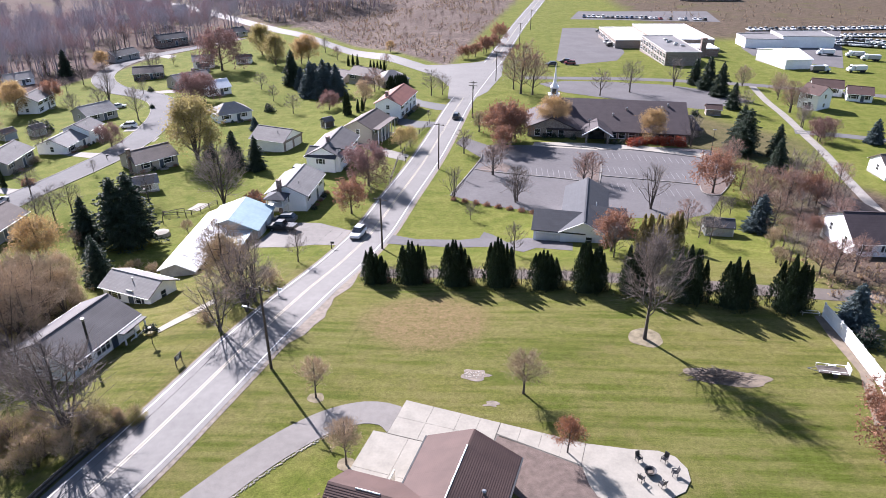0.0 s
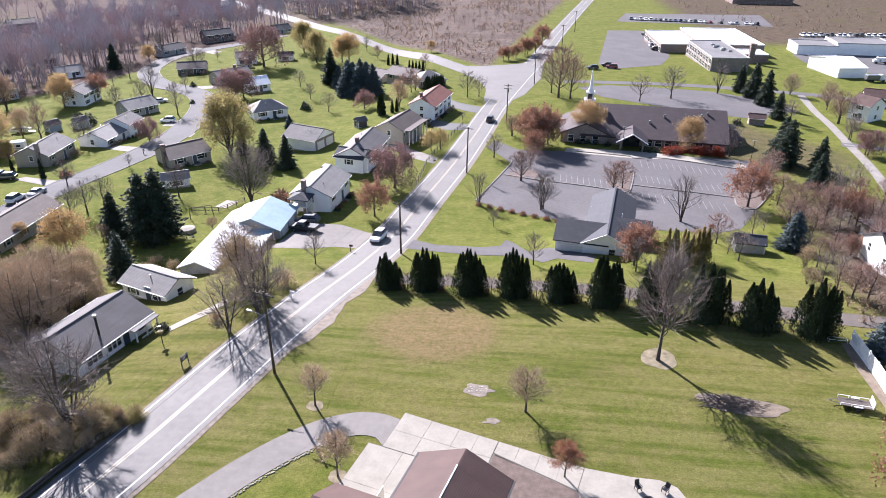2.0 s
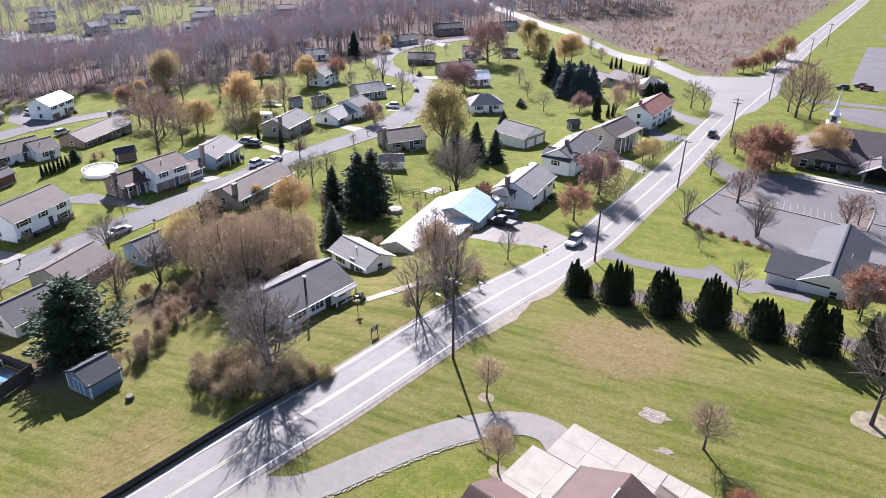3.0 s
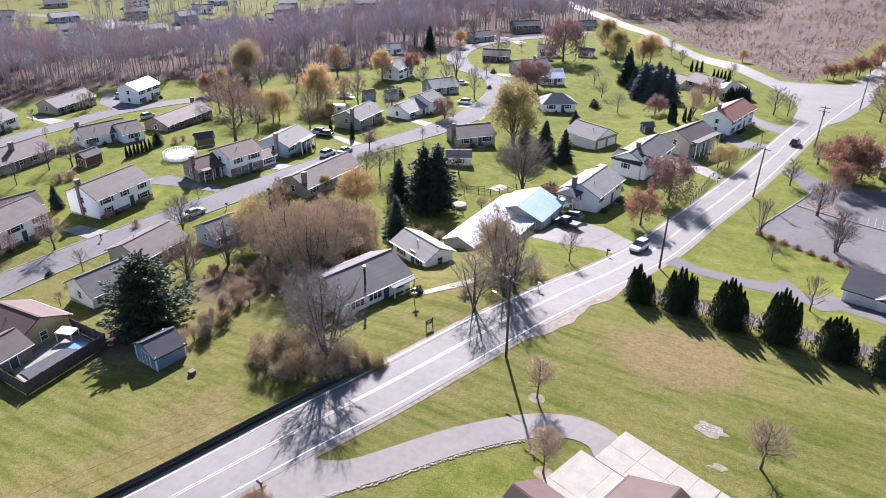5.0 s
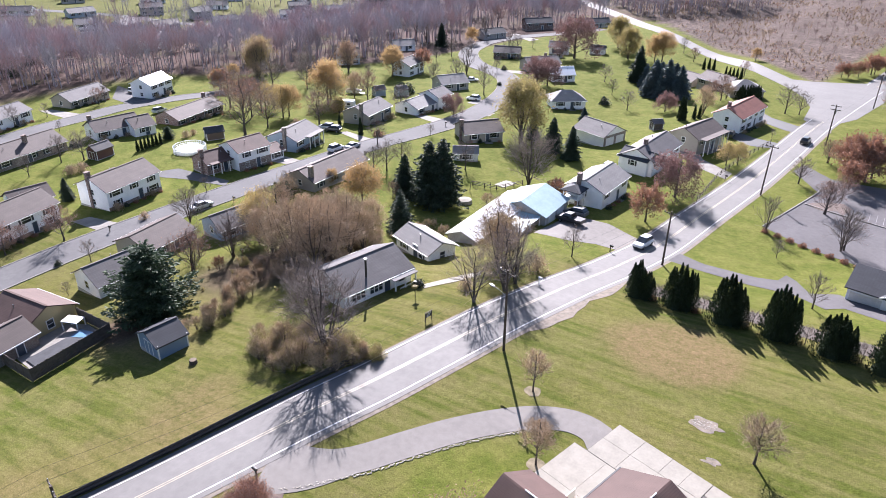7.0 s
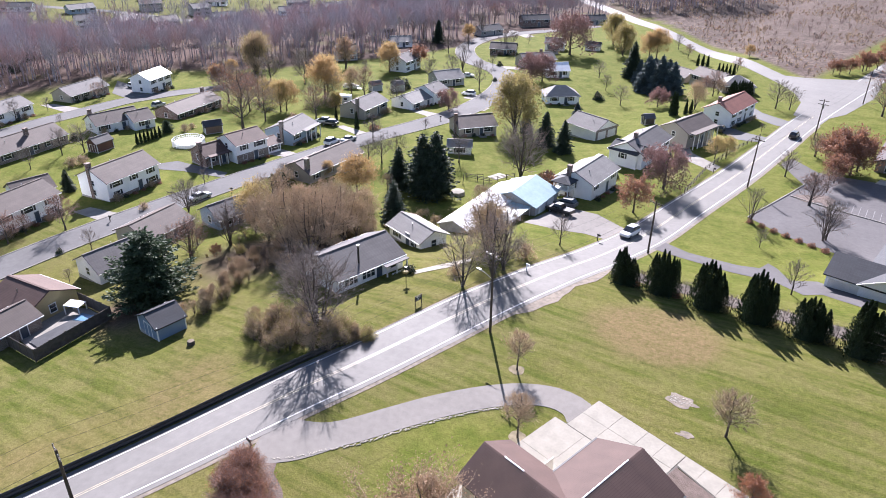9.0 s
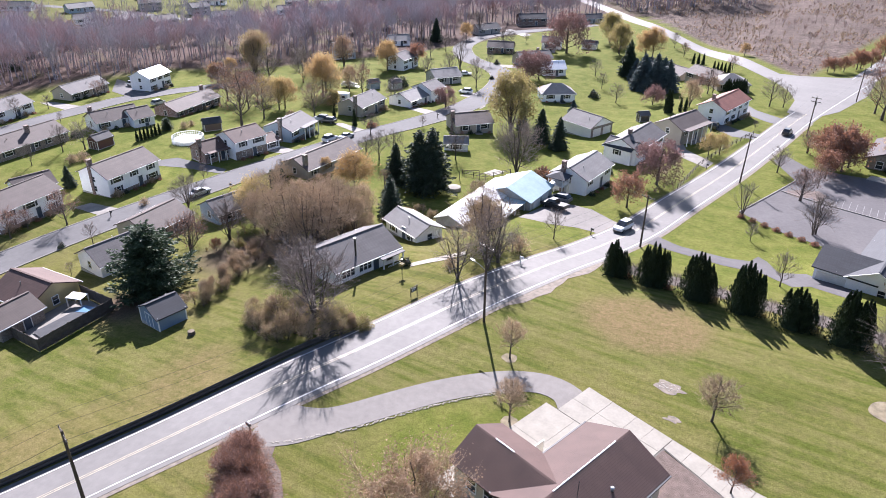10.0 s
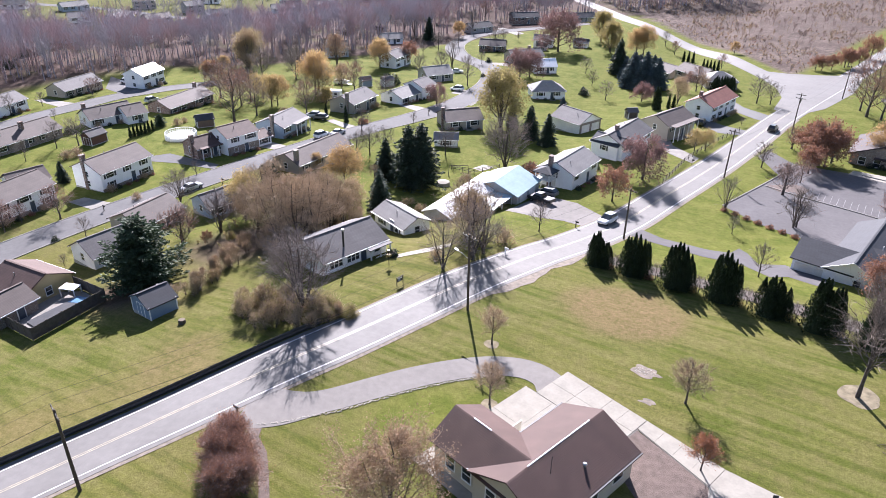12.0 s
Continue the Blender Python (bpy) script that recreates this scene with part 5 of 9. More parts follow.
def near(u, v):
    """A place in the near house's own measure: along its ridge and across it."""
    p = Vector((3.45, 42.2, 0)) + NX * u + NY * v
    return p.x, p.y


def slab(name, rows, parent, up=0.09):
    """Concrete slabs, each its own piece, with open joints."""
    for k, ring in enumerate(rows):
        c = Vector((sum(p[0] for p in ring) / len(ring), sum(p[1] for p in ring) / len(ring)))
        inner = []
        for p in ring:
            d = c - Vector(p)
            inner.append(tuple(Vector(p) + d * (0.02 / d.length)))
        bm = prism(bmesh.new(), inner, 0.0, 0.0 + up)
        part("slab", bm, M_CONC, parent)


patio = tagged(thing("patio", Matrix.Identity(4), "pale concrete drive court and patio in jointed slabs", "patio", kind="structure"))
part("joint_bed", prism(bmesh.new(), [near(7.36, 9.3), near(2.3, 9.35), near(2.2, 10.7), near(-13.2, 10.75), near(-13.2, 3.0), near(0.2, 3.0), near(0.5, -0.6), near(5.3, -0.9), near(3.75, -8.9), near(6.8, -8.9)], 0, 0.05), M_JOINT, patio)


def rim(v):
    return 7.08 + 0.03 * v


def inner(v):
    return 0.4 if v > -0.5 else 5.43 + (v + 0.7) * 0.19


rings = []
for u0, u1 in ((-13.2, -8.0), (-8, -5.6), (-5.6, -2.7), (-2.7, 2.2)):
    for v0, v1 in ((10.7, 7.1), (7.1, 3.4)):
        rings.append([near(u1, v0), near(u0, v0), near(u0, v1), near(u1, v1)])
for v0, v1 in ((9.3, 6.3), (6.3, 3.4)):
    rings.append([near(4.7, v0), near(2.25, v0), near(2.25, v1), near(4.7, v1)])
    rings.append([near(rim(v0), v0), near(4.7, v0), near(4.7, v1), near(rim(v1), v1)])
for v0, v1 in ((3.4, 1.4), (1.4, -0.6)):
    rings.append([near(4.7, v0), near(0.4, v0), near(0.4, v1), near(4.7, v1)])
    rings.append([near(rim(v0), v0), near(4.7, v0), near(4.7, v1), near(rim(v1), v1)])
for k in range(4):
    v0, v1 = -0.65 - k * 2.05, -0.65 - (k + 1) * 2.05
    rings.append([near(rim(v0), v0), near(inner(v0), v0), near(inner(v1), v1), near(rim(v1), v1)])
slab("slab", rings, patio)
# the round end with the fire pit
CX, CY = 19.0, 42.7
end = [near(rim(-8.87), -8.87), near(inner(-8.87), -8.87)] + [(13.4, 41.2), (13.9, 39.9), (15.2, 38.9), (17.2, 38.6), (18.6, 39.6), (20.2, 39.9), (21.6, 40.7), (22.4, 42.0), (22.5, 43.4), (21.8, 44.9), (20.4, 45.6), (18.0, 45.7)]
slab("slab", [end], patio, 0.086)
mulch = laid("mulch_bed", sheet([near(5.2, -0.75), near(0.4, -0.75), near(-1.5, -4.3), near(-3.5, -8.5), near(-1.8, -12.0), near(1.8, -10.8), near(3.7, -8.9), near(4.5, -5.0)], 0.07, 1.5), M_MULCH, "brown mulch bed beside the house", "mulch bed")
for x, y, r in ((-12.75, 52.1, 0.85), (-8.1, 42.8, 0.85), (23.5, 64.6, 2.0)):
    laid("tree_ring", sheet([(x + p, y + q) for p, q in blob(r, r, 40, 0.1, x)], 0.03, 0.5), M_RING, "worn ring of mulch round a tree", "tree ring")


COURSES = {}


def shingle_courses(ob, where, L, D, z, rise, material, over=0.5, rake=0.3, deep=0.2):
    """Courses of shingles on both slopes of a roof along x, each lapped over the one below."""
    slope = math.atan2(rise, D / 2)
    run = (D / 2 + over) / math.cos(slope)
    n = int(run / deep)
    key = (L, D)
    if key not in COURSES:
        bm = bmesh.new()
        x = L / 2 + rake + 0.02
        prof = [(-0.03, 0.002), (0.0, 0.006), (deep, 0.034), (deep, 0.002)]
        a, b = [bm.verts.new((-x, -p, q)) for p, q in prof], [bm.verts.new((x, -p, q)) for p, q in prof]
        for i in range(4):
            bm.faces.new((a[i], a[(i + 1) % 4], b[(i + 1) % 4], b[i]))
        bm.faces.new(a[::-1]), bm.faces.new(b)
        bmesh.ops.recalc_face_normals(bm, faces=bm.faces)
        COURSES[key] = mesh_of("shingle_course", bm, material)
    for side in (0, 180):
        for k in range(n):
            c = part("shingle_course", COURSES[key], None, ob)
            c.matrix_local = where @ pose(0, 0, z + rise, 0, 0, side) @ Matrix.Rotation(slope, 4, "X") @ Matrix.Translation((0, -0.03 - k * deep, 0))


def near_house():
    """A brown-roofed house on an L plan: a long block and a garage wing that meets it."""
    ob = thing("house", Matrix.Translation(lay(3.45, 42.2)) @ pose(0, 0, 0, 0, 0, 74), "cream L-plan house with a brown shingled roof", "house")
    W, z, rise, L = 7.6, 3.3, 1.75, 12.0
    b = gable_body(L, W, -1.5, z, rise - 0.2)
    bmesh.ops.translate(b, verts=b.verts, vec=(-L / 2 - 0.3, 0.15, 0))
    part("wall", b, M_CREAM, ob)
    r = slab_roof(L, W, z, rise, 0.5)
    bmesh.ops.translate(r, verts=r.verts, vec=(-L / 2 - 0.3, 0.15, 0))
    part("roof", r, S_BROWN, ob)
    part("ridge_vent", boxes((-10.1, -2.0, 0.09, 0.21, z + rise - 0.03, z + rise + 0.05), bevel=0.02), M_TRIM, ob, "pale metal ridge vent")
    for s in (-1, 1):
        part("gutter", boxes((-L - 0.5, 0.0, 0.15 + s * 4.36 - 0.07, 0.15 + s * 4.36 + 0.07, z - 0.33, z - 0.2)), M_BLACK, ob, "dark brown gutter")
    # the wing, at right angles, to the west
    Lw, Dw, rw = 8.6, 5.6, 1.6
    for what, bm, m in (("wall", gable_body(Lw, Dw, -1.5, z, rw - 0.2), M_CREAM), ("roof", slab_roof(Lw, Dw, z, rw, 0.5), S_BROWN)):
        bmesh.ops.rotate(bm, verts=bm.verts, matrix=Matrix.Rotation(radians(90), 3, "Z"))
        bmesh.ops.translate(bm, verts=bm.verts, vec=(-9.15, 9.1 - Lw / 2, 0))
        part(what, bm, m, ob)
    shingle_courses(ob, Matrix.Translation((-L / 2 - 0.3, 0.15, 0)), L, W, z, rise, S_BROWN)
    shingle_courses(ob, Matrix.Translation((-9.15, 9.1 - Lw / 2, 0)) @ pose(0, 0, 0, 0, 0, 90), Lw, Dw, z, rw, S_BROWN)
    part("ridge_vent", boxes((-9.21, -9.09, 5.0, 7.1, z + rw - 0.03, z + rw + 0.06), bevel=0.02), M_TRIM, ob, "pale metal ridge vent")
    part("roof_pipe", tubes(((-5.7, -2.3, z + 0.5), (-5.7, -2.3, z + 0.95), 0.13), ((-5.7, -2.3, z + 0.95), (-5.7, -2.3, z + 1.04), 0.2, 0.12), sides=12), M_STEEL, ob, "short steel roof vent with a cap")
    part("antenna", tubes(((-8.8, -1.2, z + 0.9), (-8.8, -1.2, z + 3.0), 0.03)), M_BLACK, ob)
    # windows and doors towards the south and the lawn
    for v in (7.0, 5.0, 1.9, -1.6):
        window(ob, pose(-12.32, v, 0, 0, 0, -90) @ Matrix.Translation((0, 0, 1.2)), 1.0, 1.3) if v < 3.4 else window(ob, pose(-12.0, v, 0, 0, 0, -90) @ Matrix.Translation((0, 0, 1.0)), 1.0, 1.5)
    for u in (-2.4, -6.0, -9.6):
        window(ob, pose(u, -3.66, 0, 0, 0, 180) @ Matrix.Translation((0, 0, 1.1)), 1.4, 1.3)
    for u in (-3.3,):
        window(ob, pose(u, 3.96, 0, 0, 0, 0) @ pose(0, 0, 0, 0, 0, 180) @ Matrix.Translation((0, 0, 1.1)), 1.4, 1.3)
    for v in (6.0,):
        g = part("garage_door", boxes((-2.4, 2.4, -0.05, 0.03, 0.05, 2.3), *[(-2.4, 2.4, -0.07, 0.0, 0.05 + i * 0.56, 0.09 + i * 0.56) for i in range(4)]), M_GARAGEDOOR, ob)
        g.matrix_local = pose(-6.35, v, 0, 0, 0, 180)
    return ob


near_house()

# small things by the near house
pit = thing("fire_pit", Matrix.Translation(Vector((CX, CY, 0.087))), "round black steel fire pit on the patio", "fire pit")
bowl = bmesh.new()
for (r0, z0), (r1, z1) in (((0.3, 0.0), (0.46, 0.12)), ((0.46, 0.12), (0.5, 0.38)), ((0.5, 0.38), (0.56, 0.4)), ((0.56, 0.4), (0.44, 0.36)), ((0.44, 0.36), (0.3, 0.2))):
    tube(bowl, (0, 0, z0), (0, 0, z1 + 0.001), r0, r1, 18, False)
part("bowl", bowl, M_BLACK, pit)
part("ash", boxes((-0.25, 0.25, -0.25, 0.25, 0.12, 0.22), bevel=0.08), M_GRAVEL, pit)
for k, (x, y) in enumerate(((18.3, 44.2), (20.6, 44.2), (21.1, 42.6), (19.7, 41.2), (18.0, 41.8))):
    deck_chair(x, y, math.degrees(math.atan2(CY - y, CX - x)) + 90)
rng = random.Random(5)
wall_stones = thing("stone_edging", Matrix.Identity(4), "rough line of pale field stones edging the drive", "stone edging")
stone_shapes = []
for k in range(6):
    bm = bmesh.new()
    bmesh.ops.create_icosphere(bm, subdivisions=1, radius=0.5)
    for v in bm.verts:
        v.co *= 1 + 0.35 * noise.noise(v.co * 2 + Vector((k * 7, 0, 0)))
        v.co.z *= 0.6
    stone_shapes.append(mesh_of("stone", bm, M_STONE))
edge = [p - s * (1.95 + 1.6 * max(0, 1 - i / 7)) for i, (p, s) in enumerate(zip(DRIVE, sides_of(DRIVE)))]
for i, (p, way) in enumerate(zip(edge, sides_of(DRIVE))):
    if p.x > -9.5 or i < 3:
        continue
    for k in range(8):
        st = part("stone", stone_shapes[rng.randrange(6)], None, wall_stones)
        q = p + way * rng.uniform(-0.13, 0.13) + Vector((-way.y, way.x, 0)) * (k / 8 - 0.5) * 0.85
        s = rng.uniform(0.12, 0.26)
        st.matrix_world = Matrix.Translation(lay(q.x, q.y, 0.05)) @ pose(0, 0, 0, 0, 0, rng.uniform(0, 360)) @ Matrix.Diagonal((s, s * 0.8, s * 0.8, 1))
for x, y, r in ((3.4, 56.6, 1.0), (5.2, 51.7, 0.45)):
    laid("bare_patch", sheet([(x + p, y + q) for p, q in blob(r * 1.5, r * 0.8, 26, 0.45, int(x * 10))], 0.025, 0.4), M_GRAVEL, "pale gravelly patch worn into the lawn", "bare patch")
heap = thing("stone_heap", Matrix.Identity(4), "small flat heap of pale rubble on the lawn", "rubble")
for k in range(60):
    a, d = rng.uniform(0, math.tau), 0.9 * rng.random() ** 0.6
    st = part("stone", stone_shapes[rng.randrange(6)], None, heap)
    s = rng.uniform(0.06, 0.2)
    st.matrix_world = Matrix.Translation(lay(3.4 + math.cos(a) * d * 1.4, 56.6 + math.sin(a) * d * 0.7, 0.04)) @ pose(0, 0, 0, 0, 0, rng.uniform(0, 360)) @ Matrix.Diagonal((s, s, s * 0.7, 1))
# brush heap under the big tree's shade
bx, by = 30.3, 57.2
laid("bare_patch", sheet([(bx + p, by + q) for p, q in blob(4.3, 1.6, 30, 0.2, 3, turn=-0.12)], 0.03, 1.2), M_DIRT, "bare earth under the brush heap", "bare patch")
brush = thing("brush_heap", Matrix.Translation(lay(bx - 0.8, by)), "heap of cut grey branches on the lawn", "brush heap")
g = np.random.default_rng(7)
seg = []
for k in range(300):
    x, y = g.normal() * 1.5, g.normal() * 0.55
    h = max(0.03, 1.1 * math.exp(-(x / 1.9) ** 2 - (y / 0.8) ** 2) * g.random() + 0.04)
    a, l = g.normal() * 0.6, g.uniform(0.4, 1.5)
    d = np.array([math.cos(a), math.sin(a), g.normal() * 0.15]) * l / 2
    seg.append((x - d[0], y - d[1], max(0.02, h - d[2]), x + d[0], y + d[1], max(0.02, h + d[2]), 0.03, 0.012))
part("cut_branch", sticks("cut_branch", seg, M_TWIGDARK, 4), None, brush)
laid("mulch_bed", sheet([(-26.6, 28.0), (-25.0, 28.6), (-24.2, 27.2), (-22.2, 26.2), (-20.0, 24.2), (-18.2, 22.4), (-18.9, 21.8), (-20.9, 23.8), (-23.2, 25.6), (-25.4, 26.8)], 0.04, 0.8), M_MULCH, "narrow brown mulch strip beside the wild shrubs", "mulch bed")
# utility trailer and white fence
tx, ty = 41.9, 58.3
tr = thing("utility_trailer", Matrix.Translation(lay(tx, ty)) @ pose(0, 0, 0, 0, 0, -9) @ Matrix.Scale(0.8, 4), "white-railed flat utility trailer with low rails on the grass", "trailer")
part("bed", boxes((-1.9, 1.9, -0.85, 0.85, 0.5, 0.62), bevel=0.01), M_FENCEWOOD, tr, "grey plank bed")
for s in (-0.85, 0.85):
    part("side_rail", boxes((-1.9, 1.9, s - 0.03, s + 0.03, 0.92, 0.98), *[(u - 0.03, u + 0.03, s - 0.03, s + 0.03, 0.62, 0.92) for u in (-1.87, -0.6, 0.6, 1.87)]), M_WHITEVINYL, tr)
    w = part("wheel", tubes(((0.2, s * 1.1 - 0.09, 0.32), (0.2, s * 1.1 + 0.09, 0.32), 0.32), sides=14), M_TYRE, tr)
    part("fender", boxes((-0.3, 0.7, s * 1.1 - 0.13, s * 1.1 + 0.13, 0.66, 0.72), bevel=0.02), M_TRIM, w)
part("tailgate", boxes((1.9, 1.98, -0.85, 0.85, 0.55, 1.6), bevel=0.01), M_WHITEVINYL, tr)
part("tongue", tubes(((-1.9, -0.5, 0.5), (-3.1, 0, 0.5), 0.05), ((-1.9, 0.5, 0.5), (-3.1, 0, 0.5), 0.05)), M_STEEL, tr)
panel_fence("vinyl_fence", [(46.4, 70.5), (46.3, 63.9), (45.8, 55.7), (43.6, 47), (43.0, 36)], 1.9, M_WHITEVINYL, "long white vinyl privacy fence", 2.4)
laid("fence_bed", sheet([(45.4, 70.5), (45.0, 65.3), (45.0, 58.6), (42.2, 50), (43.5, 50), (46.2, 58.6), (46.3, 65.3), (46.7, 70.8)], 0.04, 1.5), M_DIRT, "strip of bare earth along the fence", "bare strip")
bench = thing("bench", Matrix.Translation(lay(45.1, 70.9)) @ pose(0, 0, 0, 0, 0, -5), "low pale metal glider frame under the trees", "bench")
part("frame", tubes(((-1, -0.3, 0.4), (1, -0.3, 0.4), 0.03), ((-1, 0.3, 0.4), (1, 0.3, 0.4), 0.03), ((-1, -0.3, 0.4), (-1, 0.3, 0.4), 0.03), ((1, -0.3, 0.4), (1, 0.3, 0.4), 0.03), *[((a, b, 0), (a, b, 0.4), 0.03) for a in (-1, 1) for b in (-0.3, 0.3)]), M_TRIM, bench)

# ---- the row of arborvitae and what grows between ----
ROW = [(-10.7, 80.6), (-5.4, 80.6), (0.7, 79.7), (6.7, 79.1), (12.8, 78.4), (18.6, 77.4), (24.5, 76.5), (30.7, 74.4), (36.2, 73.0), (42.7, 72.2)]
SIZE = [(0.85, 1.05), (1.0, 1.1), (1.05, 1.1), (1.08, 1.1), (1.05, 0.9), (1.18, 1.02), (1.12, 1.05), (1.2, 1.1), (1.15, 1.0), (1.2, 1.05)]
for k, ((x, y), (s, tall)) in enumerate(zip(ROW, SIZE)):
    plant("arbor_b" if k % 3 else "arbor_a", x - 0.2, y, s * 1.0, None, tall * 0.99, group="row of arborvitae beyond the lawn")
    plant("arbor_a" if k % 2 else "arbor_b", x + 1.1, y + 0.2, s * 0.84, None, tall * (1.02 if k % 2 else 0.92), group="row of arborvitae beyond the lawn")
for k, ((x, y), (u, v)) in enumerate(zip(ROW, ROW[1:])):
    plant("bare_c", (x + u) / 2 + 0.2, (y + v) / 2 + 0.6, 0.5, None, 0.9, "small bare ornamental tree between arborvitae")
    plant("shrub_yellow" if k > 1 else "shrub_rust", (x + u) / 2 - 0.7, (y + v) / 2 + 0.3, 1.0)
laid("gravel_lane", ribbon(spline([(-13, 84.6), (-4, 84.4), (8, 83.4), (20, 82), (32, 79.5), (44, 77.5), (60, 76), (90, 74)], 2), 1.9, -1.9, 0.04, 0, 2), M_LANE, "worn grey lane strewn with leaves behind the arborvitae", "lane")

# ---- poles, cables, mailboxes and rails along the road ----
POLES = [(-47.5, -27.0), (-32.7, 14.6), (-18.7, 57.0), (-11.3, 95.9), (-4.2, 140.9), (3.3, 187.7), (11.5, 239.8), (24.5, 318), (33.5, 372)]
for k, (x, y) in enumerate(POLES):
    utility_pole(x, y, (10.4, 9.0, 10.4, 9.0)[min(k, 3)] if k < 4 else 10.4, 2 if k == 5 else 1, 72 if k < 5 else 80, k == 2, 2.0 if k == 4 else -0.6 if k == 2 else 0.0, 0, k == 5)
for (x, y), (u, v) in zip(POLES, POLES[1:]):
    for off in (-0.9, 0.9):
        cable(lay(x + off * 0.9, y - off * 0.3, 10.2), lay(u + off * 0.9, v - off * 0.3, 10.2), 0.9, 0.009)
    cable(lay(x, y, 8.0), lay(u, v, 8.0), 1.1, 0.016)
mailbox(-27.9, 28.2, 170, M_BLACK, "black mailbox on a post at the drive's mouth")
mailbox(-19.5, 95.5, -10, M_BLACK, "black mailbox on a wooden post by the road")
mailbox(-22.5, 74.8, -10, M_WHITEVINYL, "white mailbox on a post by the road")
mailbox(-12.0, 145.7, -10, M_BLACK, "dark mailbox by a concrete drive")
rail_line = [p + s * 4.3 for p, s in zip(MAIN, sides_of(MAIN)) if p.y < 47.5]
guard_rail(rail_line)
laid("road_shoulder", ribbon([p for p in MAIN if p.y < 205], -3.65, -4.45, 0.035, 0, 2), M_GRAVEL, "strip of gravel and grit along the road", "shoulder")
laid("road_edge", ribbon([p for p in MAIN if 44 < p.y < 205], 3.75, 3.55, 0.045, 0, 1), M_DIRT, "thin dark edge strip beside the asphalt", "shoulder")
laid("bare_verge", ribbon([p for p in MAIN if 50 < p.y < 86], -3.7, lambda p: -4.3 - 1.5 * math.exp(-((p.y - 69) / 5) ** 2) - 1.1 * math.exp(-((p.y - 80) / 3) ** 2) + 0.25 * math.sin(p.y * 1.7), 0.04, 0, 2), M_GRAVEL, "worn bare verge beside the road", "verge")
sg = thing("yard_sign", Matrix.Translation(lay(-29.1, 57.5)) @ pose(0, 0, 0, 0, 0, 78) @ Matrix.Scale(0.78, 4), "small dark hanging yard sign in a wooden frame", "sign")
part("frame", boxes((-0.75, -0.65, -0.05, 0.05, -0.3, 1.7), (0.65, 0.75, -0.05, 0.05, -0.3, 1.7), (-0.8, 0.8, -0.05, 0.05, 1.62, 1.72)), M_FENCEWOOD, sg)
part("board", boxes((-0.58, 0.58, -0.02, 0.02, 0.75, 1.5), bevel=0.01), M_SHUTTER, sg)
for k in range(3):
    part("lettering_bar", boxes((-0.4, 0.4 - k * 0.15, -0.027, -0.02, 1.3 - k * 0.2, 1.37 - k * 0.2)), M_TRIM, sg)
lp = thing("lamp_post", Matrix.Translation(lay(-34.0, 61.9)), "black garden lamp post beside the path", "lamp post")
part("post", tubes(((0, 0, -0.3), (0, 0, 2.0), 0.05)), M_BLACK, lp)
part("lantern", boxes((-0.13, 0.13, -0.13, 0.13, 2.0, 2.35), (-0.18, 0.18, -0.18, 0.18, 2.35, 2.42), bevel=0.02), M_BLACK, lp)
part("planter", boxes((-0.35, 0.35, -0.35, 0.35, 1.45, 1.75), bevel=0.08), L_OLIVE, lp, "hanging basket of dry plants")
rail_fence([(-13.9, 129.1), (-13.8, 146.0), (-12.0, 162.5), (-8.4, 181.0)], 1.1, M_FENCEWOOD)

# ---- houses along the main road ----
house(-30.8, 120.0, 85, 11.4, 7.4, 3.9, 1.7, M_WHITE, S_LIGHT, "white two-level house with a pale roof and brick chimney", chimney=(-5.8, 1.2, M_BRICK), seed=2)
deck = thing("porch", Matrix.Translation(lay(-32.6, 112.4)) @ pose(0, 0, 0, 0, 0, 85), "white raised porch with a small shed roof", "porch")
part("deck", boxes((-1.4, 1.4, -1.6, 1.6, 2.2, 2.4)), M_TRIM, deck)
part("porch_roof", hip_roof(3.0, 3.4, 4.0, 0.7, 0.3), S_DARK, deck)
for a in (-1.3, 1.3):
    for b in (-1.5, 1.5):
        part("column", boxes((a - 0.08, a + 0.08, b - 0.08, b + 0.08, -0.5, 4.0)), M_TRIM, deck)
part("railing", boxes((-1.4, 1.4, -1.62, -1.55, 3.2, 3.28), (-1.42, -1.35, -1.6, 1.6, 3.2, 3.28), *[(-1.4 + k * 0.2, -1.36 + k * 0.2, -1.6, -1.56, 2.4, 3.2) for k in range(15)]), M_TRIM, deck)
house(-28.4, 146.0, 84, 15.5, 7.5, 4.0, 1.9, M_WHITE, S_GREY, "white house with a grey shingled roof and black shutters", chimney=(-3.5, 0, M_BRICK), seed=3)
house(-29.2, 140.6, 348, 6.6, 5.4, 3.7, 1.3, M_WHITE, S_DARK, "white front wing with a row of dark-shuttered windows", seed=31, name="house_wing", door=None)
house(-23.4, 166.5, 74, 11.8, 7.5, 4.2, 1.9, M_TAN, S_TAN, "tan split-level house with a brown-grey roof and tall columns", porch=(-5.4, 5.4, 1.6), seed=4)
house(-18.9, 194.4, 79, 16.3, 7.5, 4.5, 1.9, M_WHITE, S_RED, "white house with a red shingled roof", chimney=(-6, 0.8, M_BRICK), seed=5)
barn = house(-46.6, 164.6, -20, 9.8, 8.2, 3.4, 2.0, M_WHITE, S_GREY, "white garage barn with a grey roof and brown door end", name="garage", category="garage", seed=6, door=None, windows=False)
part("gable_facing", boxes((4.9, 4.97, -4.1, 4.1, 0.0, 3.3)), M_TANBRICK, barn, "brown boarded end wall")
